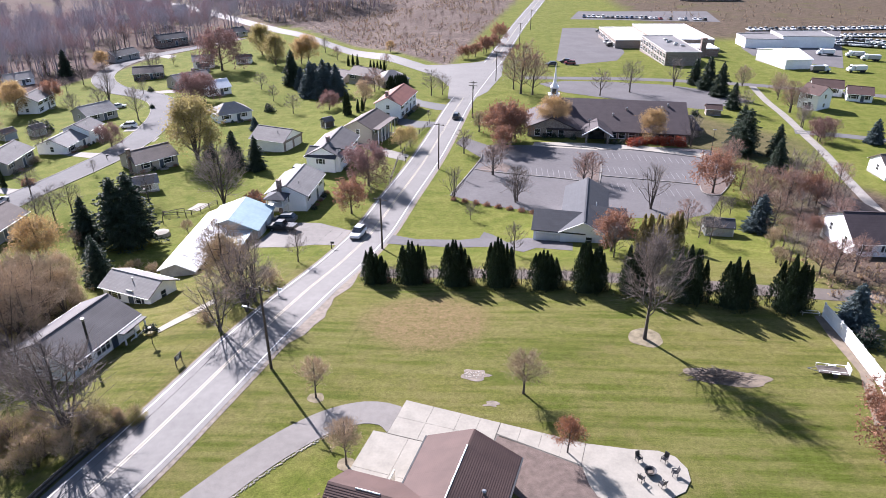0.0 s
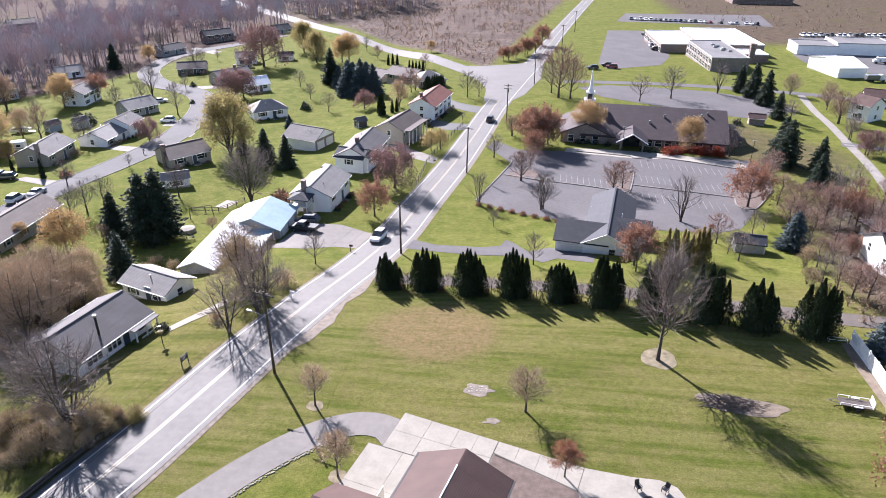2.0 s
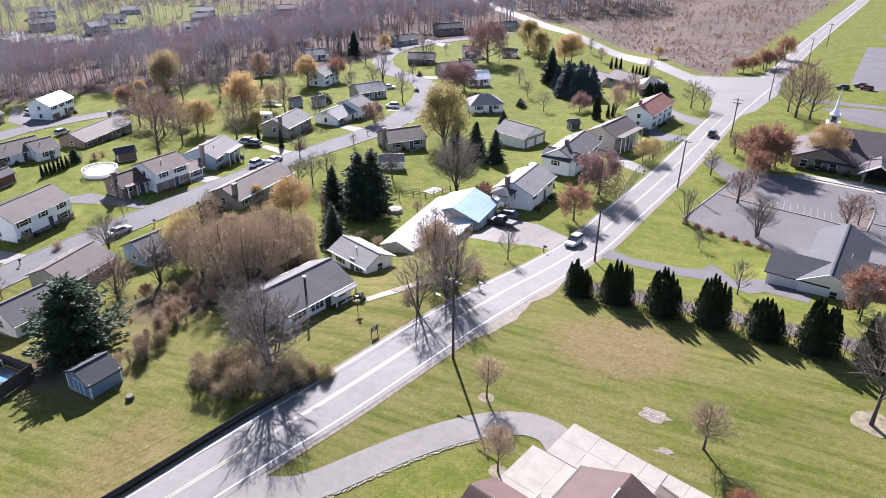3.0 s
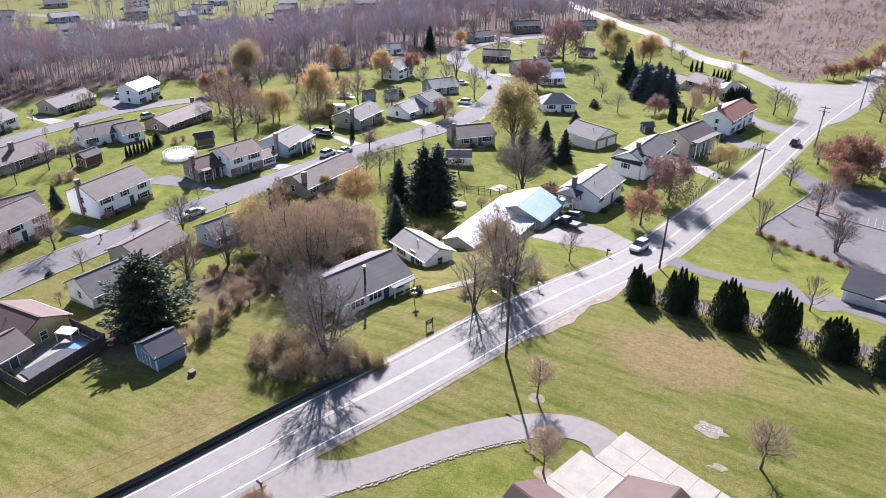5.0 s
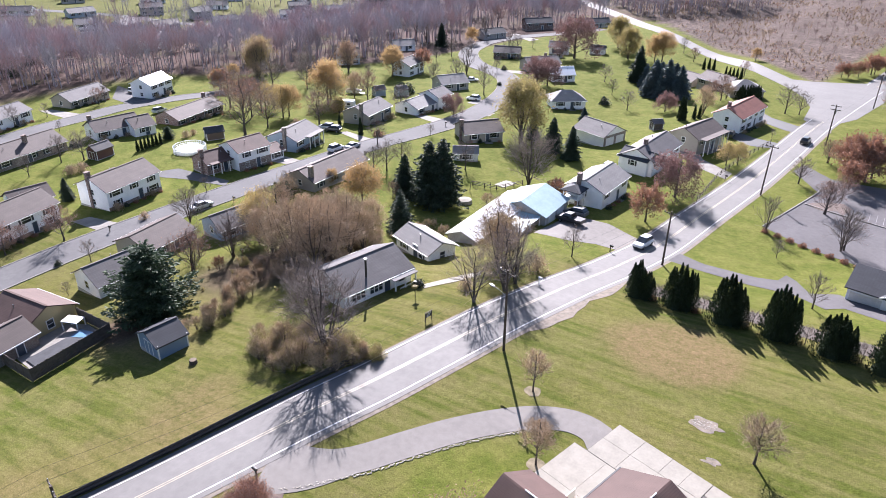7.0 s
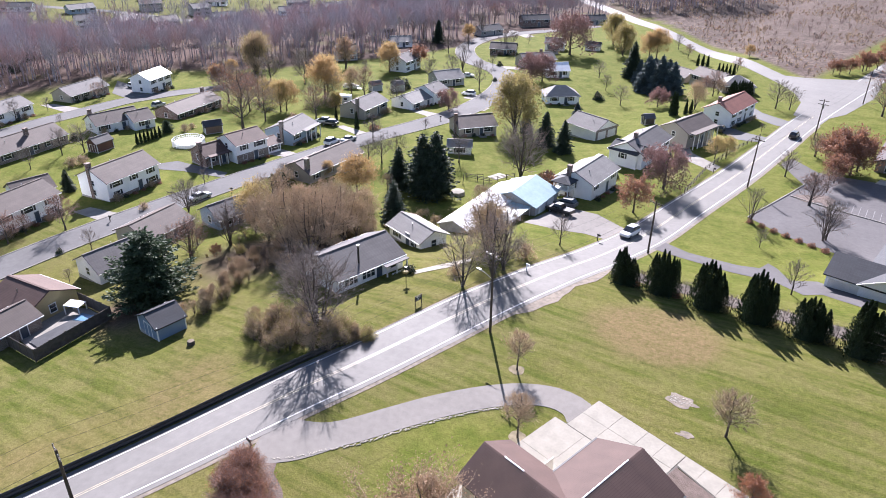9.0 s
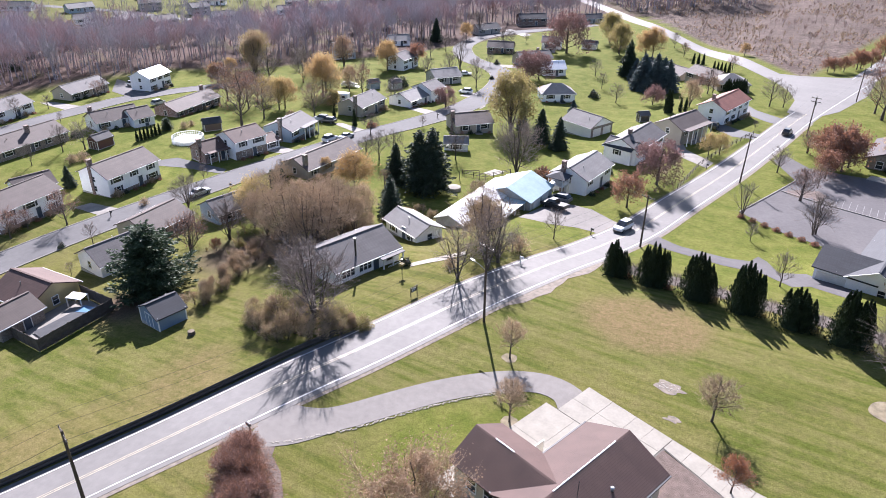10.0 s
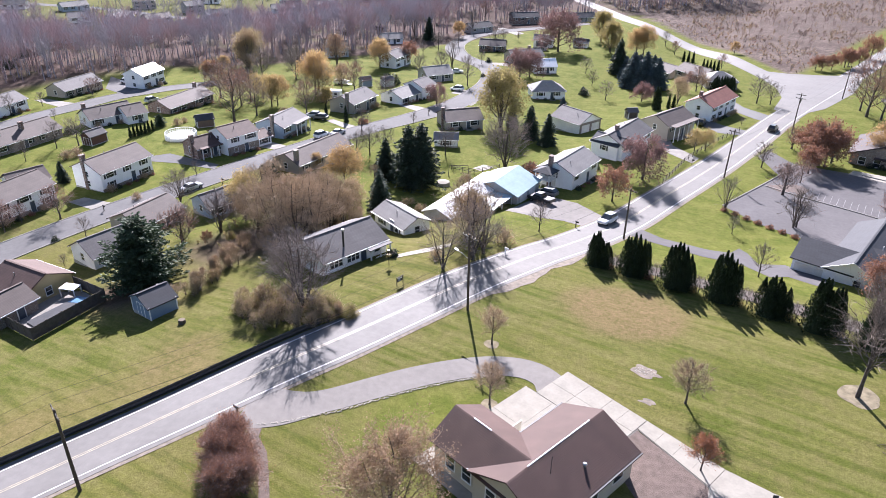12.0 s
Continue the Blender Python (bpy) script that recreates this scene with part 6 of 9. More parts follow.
for v in (-1.9, 1.9):
    g = part("garage_door", boxes((-1.45, 1.45, -0.05, 0.03, 0.05, 2.7), *[(-1.45, 1.45, -0.07, 0.0, 0.05 + i * 0.66, 0.1 + i * 0.66) for i in range(4)]), M_GARAGEDOOR, barn)
    g.matrix_local = pose(4.98, v, 0, 0, 0, 90)
house(-67.7, 193.2, 37, 10.1, 7.1, 2.9, 2.2, M_WHITE, S_LIGHT, "white cottage with dark shutters and a pale hipped roof", hip=True, seed=7)
house(-98.0, 240.7, 50, 13, 8.1, 2.8, 1.9, M_TAN, S_GREY, "grey-roofed house with a brick chimney", chimney=(2, 0, M_BRICK), seed=33)
house(-83.1, 225.3, 39, 8, 7.1, 2.8, 1.9, M_WHITE, M_METALROOF, "house with a bright metal roof in the sun", seed=34)
house(-72.4, 147.6, 49, 10.0, 8.1, 2.7, 1.8, M_TAN, S_TAN, "tan house with a tall brick chimney", chimney=(-5.1, -1.5, M_BRICK), seed=16)
house(-66.6, 131.2, 30, 5.5, 3.5, 2.2, 1.0, M_WHITE, S_LIGHT, "low white garden shed with a pale roof", name="shed", category="shed", seed=35, door=None, vents=0)
house(-106.5, 146.2, 93, 11.5, 8.0, 3.4, 1.8, M_TAN, S_GREY, "tan bi-level house with a grey roof", chimney=(-5.8, -2, M_TANBRICK), seed=8)
house(-105.8, 116.4, 99, 10.3, 8.0, 3.4, 1.7, M_BLUE, S_GREY, "pale blue two-level house with white columns", porch=(-1.5, 4.5, 1.5), brick_base=1.1, chimney=(-5.2, -1, M_TANBRICK), seed=9)
house(-112.0, 73.4, 94, 12.4, 8.3, 4.4, 1.9, M_WHITE, S_TAN, "large white raised ranch with a tan roof and brick chimney", brick_base=0.9, chimney=(-6.0, 0.5, M_BRICK), seed=10)
house(-118.5, 74.5, 94, 5, 4.5, 2.6, 1.4, M_WHITE, S_TAN, "small white rear extension with a tan roof", name="outbuilding", category="outbuilding", seed=36, door=None)
house(-114.4, 53.2, 98, 13, 8, 4.3, 1.9, M_WHITE, S_TAN, "white raised ranch with a tan roof", seed=37, brick_base=0.9)
house(-123.3, 61.3, 79, 7.0, 6.0, 2.7, 1.6, M_WHITE, S_TAN, "white garage with a tan and grey roof", name="garage", category="garage", seed=38)
house(-154.5, 74.0, 95, 24, 9, 2.7, 2.0, M_TANBRICK, S_TAN, "very long low brick ranch with a brown roof", chimney=(4, -1.5, M_BRICK), seed=39)
house(-153.2, 100.4, 78, 11.5, 7.5, 2.8, 1.9, M_WHITE, S_TAN, "white ranch house with a tan roof", chimney=(-5, 1, M_BRICK), seed=40)
house(-148.6, 104.6, 78, 5.5, 7.0, 2.8, 1.8, M_WHITE, S_TAN, "white gabled wing with a dark door", name="house_wing", seed=41)
house(-108.4, 94.2, 80, 7.3, 6.0, 2.9, 1.6, M_BRICK, S_BROWN, "low brick wing with a brown roof and porch", porch=(-3, 3, 1.2), chimney=(-3.6, -1, M_BRICK), seed=42, name="house_wing")
house(-104.9, 99.8, 80, 8.0, 7.5, 4.7, 1.6, M_WHITE, S_BROWN, "white split-level house with a brown roof", brick_base=2.2, seed=43)
house(-103.8, 106.2, 80, 3.5, 5.5, 2.4, 1.0, M_WHITE, S_BROWN, "white lean-to shed beside the house", name="shed", category="shed", seed=44, door=None, vents=0)
house(-150.5, 122.4, 97, 17.5, 8.0, 2.4, 1.7, M_BRICK, S_TAN, "long brick ranch house with a brown roof", chimney=(7.5, 1.5, M_BRICK), seed=11)
house(-185.2, 136.5, 104, 10.2, 7.4, 4.7, 1.8, M_WHITE, M_METALROOF, "white two-storey house with a bright roof and black shutters", seed=12)
house(-193.8, 117.4, 100, 14.4, 7.6, 2.7, 1.9, M_TAN, S_GREY, "tan ranch house below the woods", seed=13)
house(-187.0, 90.0, 104, 13, 8, 3.4, 1.7, M_WHITE, S_GREY, "white house with a grey roof at the wood's edge", seed=45)
house(-169.3, 215.2, 46, 8.6, 7.1, 4.4, 1.8, M_BLUE, S_GREY, "grey-blue house among bare trees", seed=46)
house(-136.3, 209.3, 94, 10.8, 7.1, 4.4, 1.8, M_WHITE, S_GREY, "white two-storey house behind a golden tree", seed=47)
house(-100.9, 163.4, 85, 12.0, 8.0, 2.6, 1.6, M_WHITE, S_LIGHT, "white split-level house with a pale low roof", seed=48)
house(-99.2, 169.4, 85, 6.5, 7.2, 4.2, 1.5, M_WHITE, S_GREY, "upper gabled part of a white split-level house", name="house_wing", seed=49)
house(-109.4, 194.7, 56, 9.5, 8.1, 2.9, 1.9, M_GREY, S_LIGHT, "grey house half hidden by bare trees", seed=50)
house(-168.7, 252.4, 46, 9.4, 7.1, 2.8, 1.8, M_WHITE, S_LIGHT, "pale house in the edge of the woods", seed=51)
house(-150.2, 299.2, 63, 12.5, 7.1, 2.8, 1.8, M_GREY, S_DARK, "low grey house by the upper street", seed=52)
house(-142.6, 334.8, 44, 14.2, 7.1, 4.0, 1.8, M_BRICK, S_DARK, "dark brick house under the woods", seed=53)
house(-119.4, 355.0, 47, 14.1, 7.1, 2.8, 1.8, M_GREY, S_DARK, "long low grey house by the far bend", seed=54)
house(-120.0, 257.2, 20, 10.5, 7.1, 2.8, 1.8, M_BRICK, S_TAN, "brown house with a dark hedge", seed=55)
house(-104.9, 274.9, 20, 8.2, 6.1, 3.4, 1.6, M_WHITE, S_LIGHT, "small white house beside a maroon tree", seed=56)
house(-101.8, 266.1, 20, 4.0, 3.0, 2.2, 1.0, M_GREY, S_GREY, "little grey shed on the grass", name="shed", category="shed", seed=57, door=None, vents=0)
house(-89.8, 279.6, 10, 6.0, 4.0, 2.4, 1.2, M_WHITE, S_DARK, "white and dark garden shed", name="shed", category="shed", seed=58, door=None, vents=0)
house(-46, 250, -30, 12, 8, 2.8, 1.9, M_TAN, S_TAN, "tan-roofed house behind blue spruces", seed=59)
house(-33.5, 242, -30, 12, 8, 2.8, 1.9, M_TAN, S_TAN, "tan-roofed house near the junction", seed=60)
house(-24.6, 233.5, 25, 9.8, 8.5, 2.8, 2.2, M_TAN, S_LIGHT, "house with a pale hipped roof by the junction", hip=True, seed=61)
house(-82.7, 101.7, 88, 16.5, 7.5, 2.7, 1.7, M_TAN, S_TAN, "low tan-roofed house behind autumn trees", chimney=(-7.5, -2.5, M_TANBRICK), seed=62)
house(-85.6, 61.3, 95, 9.5, 7.5, 2.6, 1.7, M_TAN, S_TAN, "low house with a tan roof hidden by a bare tree", seed=63)
house(-80.1, 49.8, 85, 8.5, 6.5, 2.7, 1.8, M_WHITE, S_GREY, "small white cottage behind a big pine", seed=64)
house(-79.0, 71.5, 80, 7, 6, 2.6, 1.6, M_BLUE, S_GREY, "pale blue house half hidden by trees", seed=65)

# the next streets, beyond the belt of woods
for k, (x, y, turn, L) in enumerate(((-323, 204, 67, 10), (-318, 222, 105, 14), (-302, 233, 75, 13), (-316, 268, 73, 10), (-400, 214, 40, 16), (-371, 232, 75, 14), (-350, 262, 60, 12), (-290, 262, 60, 12), (-338, 300, 40, 12), (-262, 318, 50, 12), (-236, 352, 50, 12), (-300, 330, 50, 13), (-262, 196, 100, 12), (-286, 176, 95, 14), (-344, 176, 95, 12), (-380, 180, 95, 14), (-278, 300, 50, 13), (-318, 352, 45, 12), (-272, 372, 45, 14), (-210, 420, 40, 13), (-240, 440, 40, 12), (-186, 452, 40, 13), (-430, 190, 95, 12), (-425, 262, 60, 13), (-388, 292, 60, 14), (-360, 332, 50, 12))):
    house(x, y, turn, L, 8, 3.0 if k % 3 else 4.6, 1.9, (M_WHITE, M_BLUE, M_TAN, M_GREY)[k % 4], (S_GREY, S_DARK, S_TAN, S_LIGHT)[(k * 3) % 4], "distant house seen between bare trees", seed=80 + k)
laid("street_far", ribbon(spline([(-430, 225), (-360, 246), (-310, 250), (-280, 275), (-250, 320), (-215, 372)], 6), 3.6, -3.6, 0.08, 0, 2), M_STREET, "pale street beyond the woods", "road")

# near white bungalow, its outbuilding and the long metal-roofed building
bungalow = house(-43.1, 62.3, 75, 11.0, 8.0, 2.9, 1.9, M_WHITE, S_GREY, "white bungalow with a grey shingled roof", seed=14, skip=(0,), door=0.12, vents=0)
for u in (-3.4, -0.5):
    window(bungalow, Matrix.Translation((u, -4.0, 1.2)), 0.6, 1.2, False, 3)
window(bungalow, Matrix.Translation((3.9, -4.0, 1.2)), 1.2, 1.15)
part("porch_floor", boxes((1.7, 5.4, -5.2, -4.02, -0.9, 0.2)), M_CONC2, bungalow)
part("porch_roof", boxes((1.5, 5.6, -5.4, -4.4, 2.42, 2.54), bevel=0.02), S_GREY, bungalow)
for u in (1.8, 3.5, 5.3):
    part("column", boxes((u - 0.08, u + 0.08, -5.25, -5.09, 0.2, 2.45)), M_TRIM, bungalow)
part("porch_railing", boxes((2.6, 5.3, -5.2, -5.14, 0.95, 1.03), *[(2.6 + k * 0.25, 2.65 + k * 0.25, -5.2, -5.15, 0.2, 0.95) for k in range(11)]), M_TRIM, bungalow)
laid("footpath", sheet([(-34.6, 64.7), (-31.8, 68.9), (-30.3, 72.8), (-31.0, 73.9), (-33.0, 70.0), (-35.4, 65.9)], 0.05, 0.8), M_CONC, "narrow pale concrete path to the bungalow porch", "path")
fl = thing("flue_pipe", Matrix.Translation(lay(-40.5, 60.2, 0.3)), "tall dark metal flue pipe with a pale cap", "flue")
part("pipe", tubes(((0, 0, 2.6), (0, 0, 5.0), 0.14), sides=10), M_BLACK, fl)
part("cap", tubes(((0, 0, 5.0), (0, 0, 5.3), 0.19), sides=10), M_STEEL, fl)
house(-43.2, 78.4, -20, 8.4, 5.0, 2.3, 1.2, M_WHITE, S_LIGHT, "small white outbuilding with a pale roof", name="outbuilding", category="outbuilding", seed=15)
lb = thing("workshop", Matrix.Translation(lay(-40.9, 96.4)) @ pose(0, 0, 0, 0, 0, 89), "long low block workshop with a white metal roof", "workshop")
part("wall", gable_body(21.0, 5.4, -2.5, 2.7, 1.0), M_BLOCK, lb)
part("roof", slab_roof(21.0, 5.4, 2.7, 1.1, 0.3), M_METALROOF, lb)
bm = gable_body(9.5, 9.6, -3.5, 2.5, 1.7)
bmesh.ops.translate(bm, verts=bm.verts, vec=(9.2, -3.0, 0))
part("wall", bm, M_BLOCK, lb)
bm = slab_roof(9.5, 9.6, 2.5, 1.85, 0.3)
bmesh.ops.translate(bm, verts=bm.verts, vec=(9.2, -3.0, 0))
part("roof", bm, M_SHADEROOF, lb, "white metal roof coloured pale teal as in shade")
part("canopy_roof", boxes((-3.5, 4.4, -7.0, -2.7, 2.25, 2.36)), M_SHADEROOF, lb, "canopy roof coloured pale teal as metal in shade")
for u in (-3.3, 0.5, 4.2):
    part("canopy_post", boxes((u - 0.07, u + 0.07, -6.9, -6.76, -1.5, 2.3)), M_TRIM, lb)
for k in range(5):
    window(lb, Matrix.Translation((-9.0 + k * 2.6, -2.7, 1.0)), 1.2, 1.1)
for k in range(2):
    g = part("garage_door", boxes((-1.4, 1.4, -0.05, 0.03, -0.5, 2.1), bevel=0.01), M_GARAGEDOOR, lb)
    g.matrix_local = Matrix.Translation((7.2 + k * 3.6, -7.8, 0))
laid("yard_drive", sheet([(-18.2, 97), (-17.0, 104), (-24, 108), (-31.5, 108), (-33.0, 96), (-27, 95.5), (-22.5, 97.2)], 0.04, 2), M_DRIVE, "grey asphalt yard before the workshop", "driveway")
car(-29.8, 104.5, 165, "pickup", P_BLACK, "black pickup parked before the workshop")
car(-30.4, 108.5, 170, "suv", P_GREY, "dark grey car parked in the workshop yard")
car(-35.3, 139.8, 85, "suv", P_SILVER, "silver car beside the white house")

# ---- the pool yard, sheds and oddments to the west ----
panel_fence("board_fence", [(-74.3, 29.2), (-64.2, 28.2), (-65.2, 39.0), (-74.5, 40.2)], 1.8, M_FENCEWOOD, "dark stained board fence round the pool yard", 2.2, 0.15)
laid("pool_terrace", sheet([(-76, 31), (-65.3, 29.3), (-66, 38.5), (-71.5, 39.6), (-76, 38)], 0.05, 1.5), M_CONC2, "pale concrete terrace round the pool", "terrace")
laid("pool_step", sheet([(-70.4, 36.5), (-66.0, 37.6), (-66.2, 38.6), (-71.0, 38.3)], 0.1, 1.0), plain("blue_pool_liner", (0.10, 0.22, 0.36), 0.4), "blue pool liner step at the pool's shallow end", "pool step")
laid("pool_cover", sheet([(-70.2, 30.6), (-65.6, 29.9), (-65.9, 37.4), (-70.4, 36.2)], 0.22, 1.0), plain("pool_cover", (0.05, 0.052, 0.058), 0.75, spec=0.2), "dark grey cover stretched over the pool", "pool cover")
house(-78.6, 36.2, 5, 8, 7.6, 2.9, 1.8, M_YELLOW, S_BROWN, "yellow house with a brown roof beside the pool", seed=66)
house(-74.6, 30.4, 95, 6, 5, 2.7, 1.3, M_TANBRICK, S_TAN, "tan gabled porch wing open to the pool", name="house_wing", seed=67, windows=False)
gz = thing("pool_canopy", Matrix.Translation(lay(-72.3, 38.3)) @ pose(0, 0, 0, 0, 0, 20), "white flat-topped canopy at the pool's corner", "canopy")
part("top", boxes((-1.2, 1.2, -0.85, 0.85, 1.3, 1.4), bevel=0.03), M_WHITEVINYL, gz)
for a in (-1.1, 1.1):
    for b in (-0.75, 0.75):
        part("post", boxes((a - 0.06, a + 0.06, b - 0.06, b + 0.06, -0.3, 1.3)), M_TRIM, gz)


def garden_shed(x, y, turn, L, D, z, rise, walls, roof, label):
    ob = house(x, y, turn, L, D, z, rise, walls, roof, label, False, name="shed", category="shed", door=None, vents=0, over=0.2, windows=False, down=1.0)
    for s in (-1, 1):
        d = part("door", boxes((-0.42, 0.42, -0.04, 0.02, 0.12, 1.9)), walls, ob)
        d.matrix_local = pose(-L / 2, 0.44 * s, 0, 0, 0, -90)
        part("door_trim", boxes((-0.46, -0.38, -0.06, 0.0, 0.1, 1.95), (0.38, 0.46, -0.06, 0.0, 0.1, 1.95), (-0.46, 0.46, -0.06, 0.0, 1.87, 1.95)), M_TRIM, d)
    for a in (-1, 1):
        for b in (-1, 1):
            part("corner_trim", boxes((a * L / 2 - 0.07, a * L / 2 + 0.07, b * D / 2 - 0.07, b * D / 2 + 0.07, 0.0, z)), M_TRIM, ob)
    return ob


garden_shed(-55.4, 39.7, 81, 3.7, 4.5, 2.2, 1.2, siding("slate_blue_siding", (0.17, 0.24, 0.34)), S_DARK, "slate-blue garden shed with white trim and dark roof")
st = thing("tree_stump", Matrix.Translation(lay(-49.0, 38.7)), "cut tree stump in a ring of bare earth", "stump")
part("trunk", tubes(((0, 0, -0.2), (0, 0, 0.5), 0.5, 0.42), sides=14), M_BARK, st)
part("cut_face", tubes(((0, 0, 0.5), (0, 0, 0.53), 0.4, 0.39), sides=14), M_DIRT, st, "pale cut wood")
garden_shed(-138.8, 86.9, 95, 4.5, 3.2, 2.4, 1.1, siding("barn_red_siding", (0.11, 0.045, 0.04)), S_GREY, "dark red garden shed with white door trim")
garden_shed(-127.6, 110.8, 60, 4.2, 3.2, 2.2, 1.0, siding("brown_siding", (0.12, 0.08, 0.06)), S_DARK, "small dark brown garden shed")
garden_shed(-123.5, 174.1, 60, 3.4, 3.0, 2.3, 0.9, siding("grey_blue_siding", (0.25, 0.30, 0.36)), S_GREY, "small grey-blue garden shed")
garden_shed(-117.4, 177.8, 60, 3.4, 3.0, 2.3, 0.9, siding("dull_green_siding", (0.30, 0.33, 0.29)), S_GREY, "small grey-green garden shed")
garden_shed(44.6, 103.6, -8, 4.4, 3.2, 2.0, 0.9, siding("sage_siding", (0.36, 0.38, 0.37)), S_DARK, "long grey garden shed with a dark roof")
garden_shed(-36.5, 179.9, 40, 2.6, 2.6, 2.0, 0.8, M_FENCEWOOD, S_GREY, "little wooden gazebo shed on the grass")
pw = thing("swimming_pool", Matrix.Translation(lay(-123.4, 99.7)), "round above-ground pool in a white deck rail", "pool")
part("tank", tubes(((0, 0, -0.5), (0, 0, 1.0), 3.2), sides=28), M_WHITEVINYL, pw)
part("cover", tubes(((0, 0, 1.0), (0, 0, 1.04), 3.05, 2.95), sides=28), plain("pale_pool_cover", (0.30, 0.36, 0.38), 0.5), pw)
bm = bmesh.new()
for k in range(44):
    a = k * math.tau / 44
    box(bm, 3.7 * math.cos(a) - 0.05, 3.7 * math.cos(a) + 0.05, 3.7 * math.sin(a) - 0.05, 3.7 * math.sin(a) + 0.05, -0.5, 1.7)
for k in range(28):
    a, b = k * math.tau / 28, (k + 1) * math.tau / 28
    for z in (1.1, 1.65):
        tube(bm, (3.7 * math.cos(a), 3.7 * math.sin(a), z), (3.7 * math.cos(b), 3.7 * math.sin(b), z), 0.06, sides=4)
part("deck_railing", bm, M_WHITEVINYL, pw)

# back-garden oddments
laid("garden_slab", sheet([(-53.5, 120.9), (-50.9, 120.1), (-49.8, 124.2), (-52.6, 124.6)], 0.06, 1.5), M_CONC, "pale square concrete slab on the grass", "slab")
sw = thing("swing_set", Matrix.Translation(lay(-53.6, 114.9)) @ pose(0, 0, 0, 0, 0, 30), "wooden swing set in a back garden", "swing set")
part("beam", tubes(((-2.0, 0, 2.3), (2.0, 0, 2.3), 0.06)), M_FENCEWOOD, sw)
for a in (-2.0, 2.0):
    for b in (-1, 1):
        part("leg", tubes(((a, 0, 2.3), (a * 1.1, b, -0.2), 0.05)), M_FENCEWOOD, sw)
for a in (-0.9, 0.7):
    part("swing", tubes(((a - 0.2, 0, 2.3), (a - 0.2, 0.1, 0.5), 0.012), ((a + 0.2, 0, 2.3), (a + 0.2, 0.1, 0.5), 0.012), ((a - 0.25, 0.1, 0.5), (a + 0.25, 0.1, 0.5), 0.05)), M_BLACK, sw)
tp = thing("garden_table", Matrix.Translation(lay(-53.1, 107.7)), "round pale tarpaulin-covered garden table", "table")
part("cover", tubes(((0, 0, 0.0), (0, 0, 0.75), 1.5, 1.35), ((0, 0, 0.75), (0, 0, 0.95), 1.35, 0.3), sides=14), M_CONC, tp)
garden_fence = [(-56.8, 117.4), (-51.5, 118.0), (-48.3, 123.7)]
rail_fence(garden_fence, 1.0, M_FENCEWOOD, "thin wire-and-post garden fence")

boat = thing("boat", Matrix.Translation(lay(-131.6, 171.8, 0.3)) @ pose(0, 0, 0, 0, 0, 15), "motor boat under a pale cover on a trailer", "boat")
part("hull", loft([(-2.6, 0.95, 0.2, 0.95, 0.9), (-0.5, 1.05, 0.15, 1.0, 1.0), (1.6, 0.8, 0.3, 1.1, 0.75), (2.9, 0.15, 0.8, 1.2, 0.12)]), M_WHITEVINYL, boat)
part("cover", loft([(-2.3, 0.9, 0.9, 1.3, 0.4), (-0.2, 0.95, 0.95, 1.7, 0.35), (2.0, 0.6, 1.0, 1.25, 0.2)]), M_CONC, boat, "pale canvas cover")
part("trailer_frame", boxes((-2.6, 3.6, -0.6, 0.6, 0.05, 0.14)), M_STEEL, boat)
for v in (-0.95, 0.95):
    part("wheel", tubes(((-0.6, v - 0.1, 0.02), (-0.6, v + 0.1, 0.02), 0.32), sides=12), M_TYRE, boat)
camper = thing("camper_trailer", Matrix.Translation(lay(-120.1, 153.5)) @ pose(0, 0, 0, 0, 0, 20), "white camper trailer parked beside a garden", "camper")
part("body", boxes((-3.0, 2.6, -1.15, 1.15, 0.55, 2.75), bevel=0.18), M_WHITEVINYL, camper)
part("stripe", boxes((-2.8, 2.4, -1.165, -1.14, 1.0, 1.2)), M_GREY, camper, "grey side stripe")
for u in (-1.8, 1.2):
    part("window", boxes((u - 0.5, u + 0.5, -1.17, -1.14, 1.5, 2.1)), M_GLASS, camper)
part("hitch", tubes(((2.6, 0, 0.6), (3.7, 0, 0.55), 0.06)), M_STEEL, camper)
for v in (-1.0, 1.0):
    part("wheel", tubes(((0, v - 0.1, 0.34), (0, v + 0.1, 0.34), 0.34), sides=12), M_TYRE, camper)
for x, y in ((-84.3, 150.9), (-89.5, 81.8), (-99.0, 61.6)):
    mailbox(x, y, 0, M_BLACK, "dark mailbox on a post by the street")


def foundation(x, y, turn, L, D, n, side=-1):
    """Clipped shrubs along the front of a house."""
    r, m = random.Random(int(x * 7)), pose(x, y, 0, 0, 0, turn)
    for k in range(n):
        p = m @ Vector(((k + 0.5) / n * L - L / 2, side * (D / 2 + 0.9), 0))
        plant(r.choice(("shrub_dark", "shrub_dark", "shrub_rust", "shrub_brown")), p.x, p.y, r.uniform(0.6, 1.0), group="shrubs along house fronts")


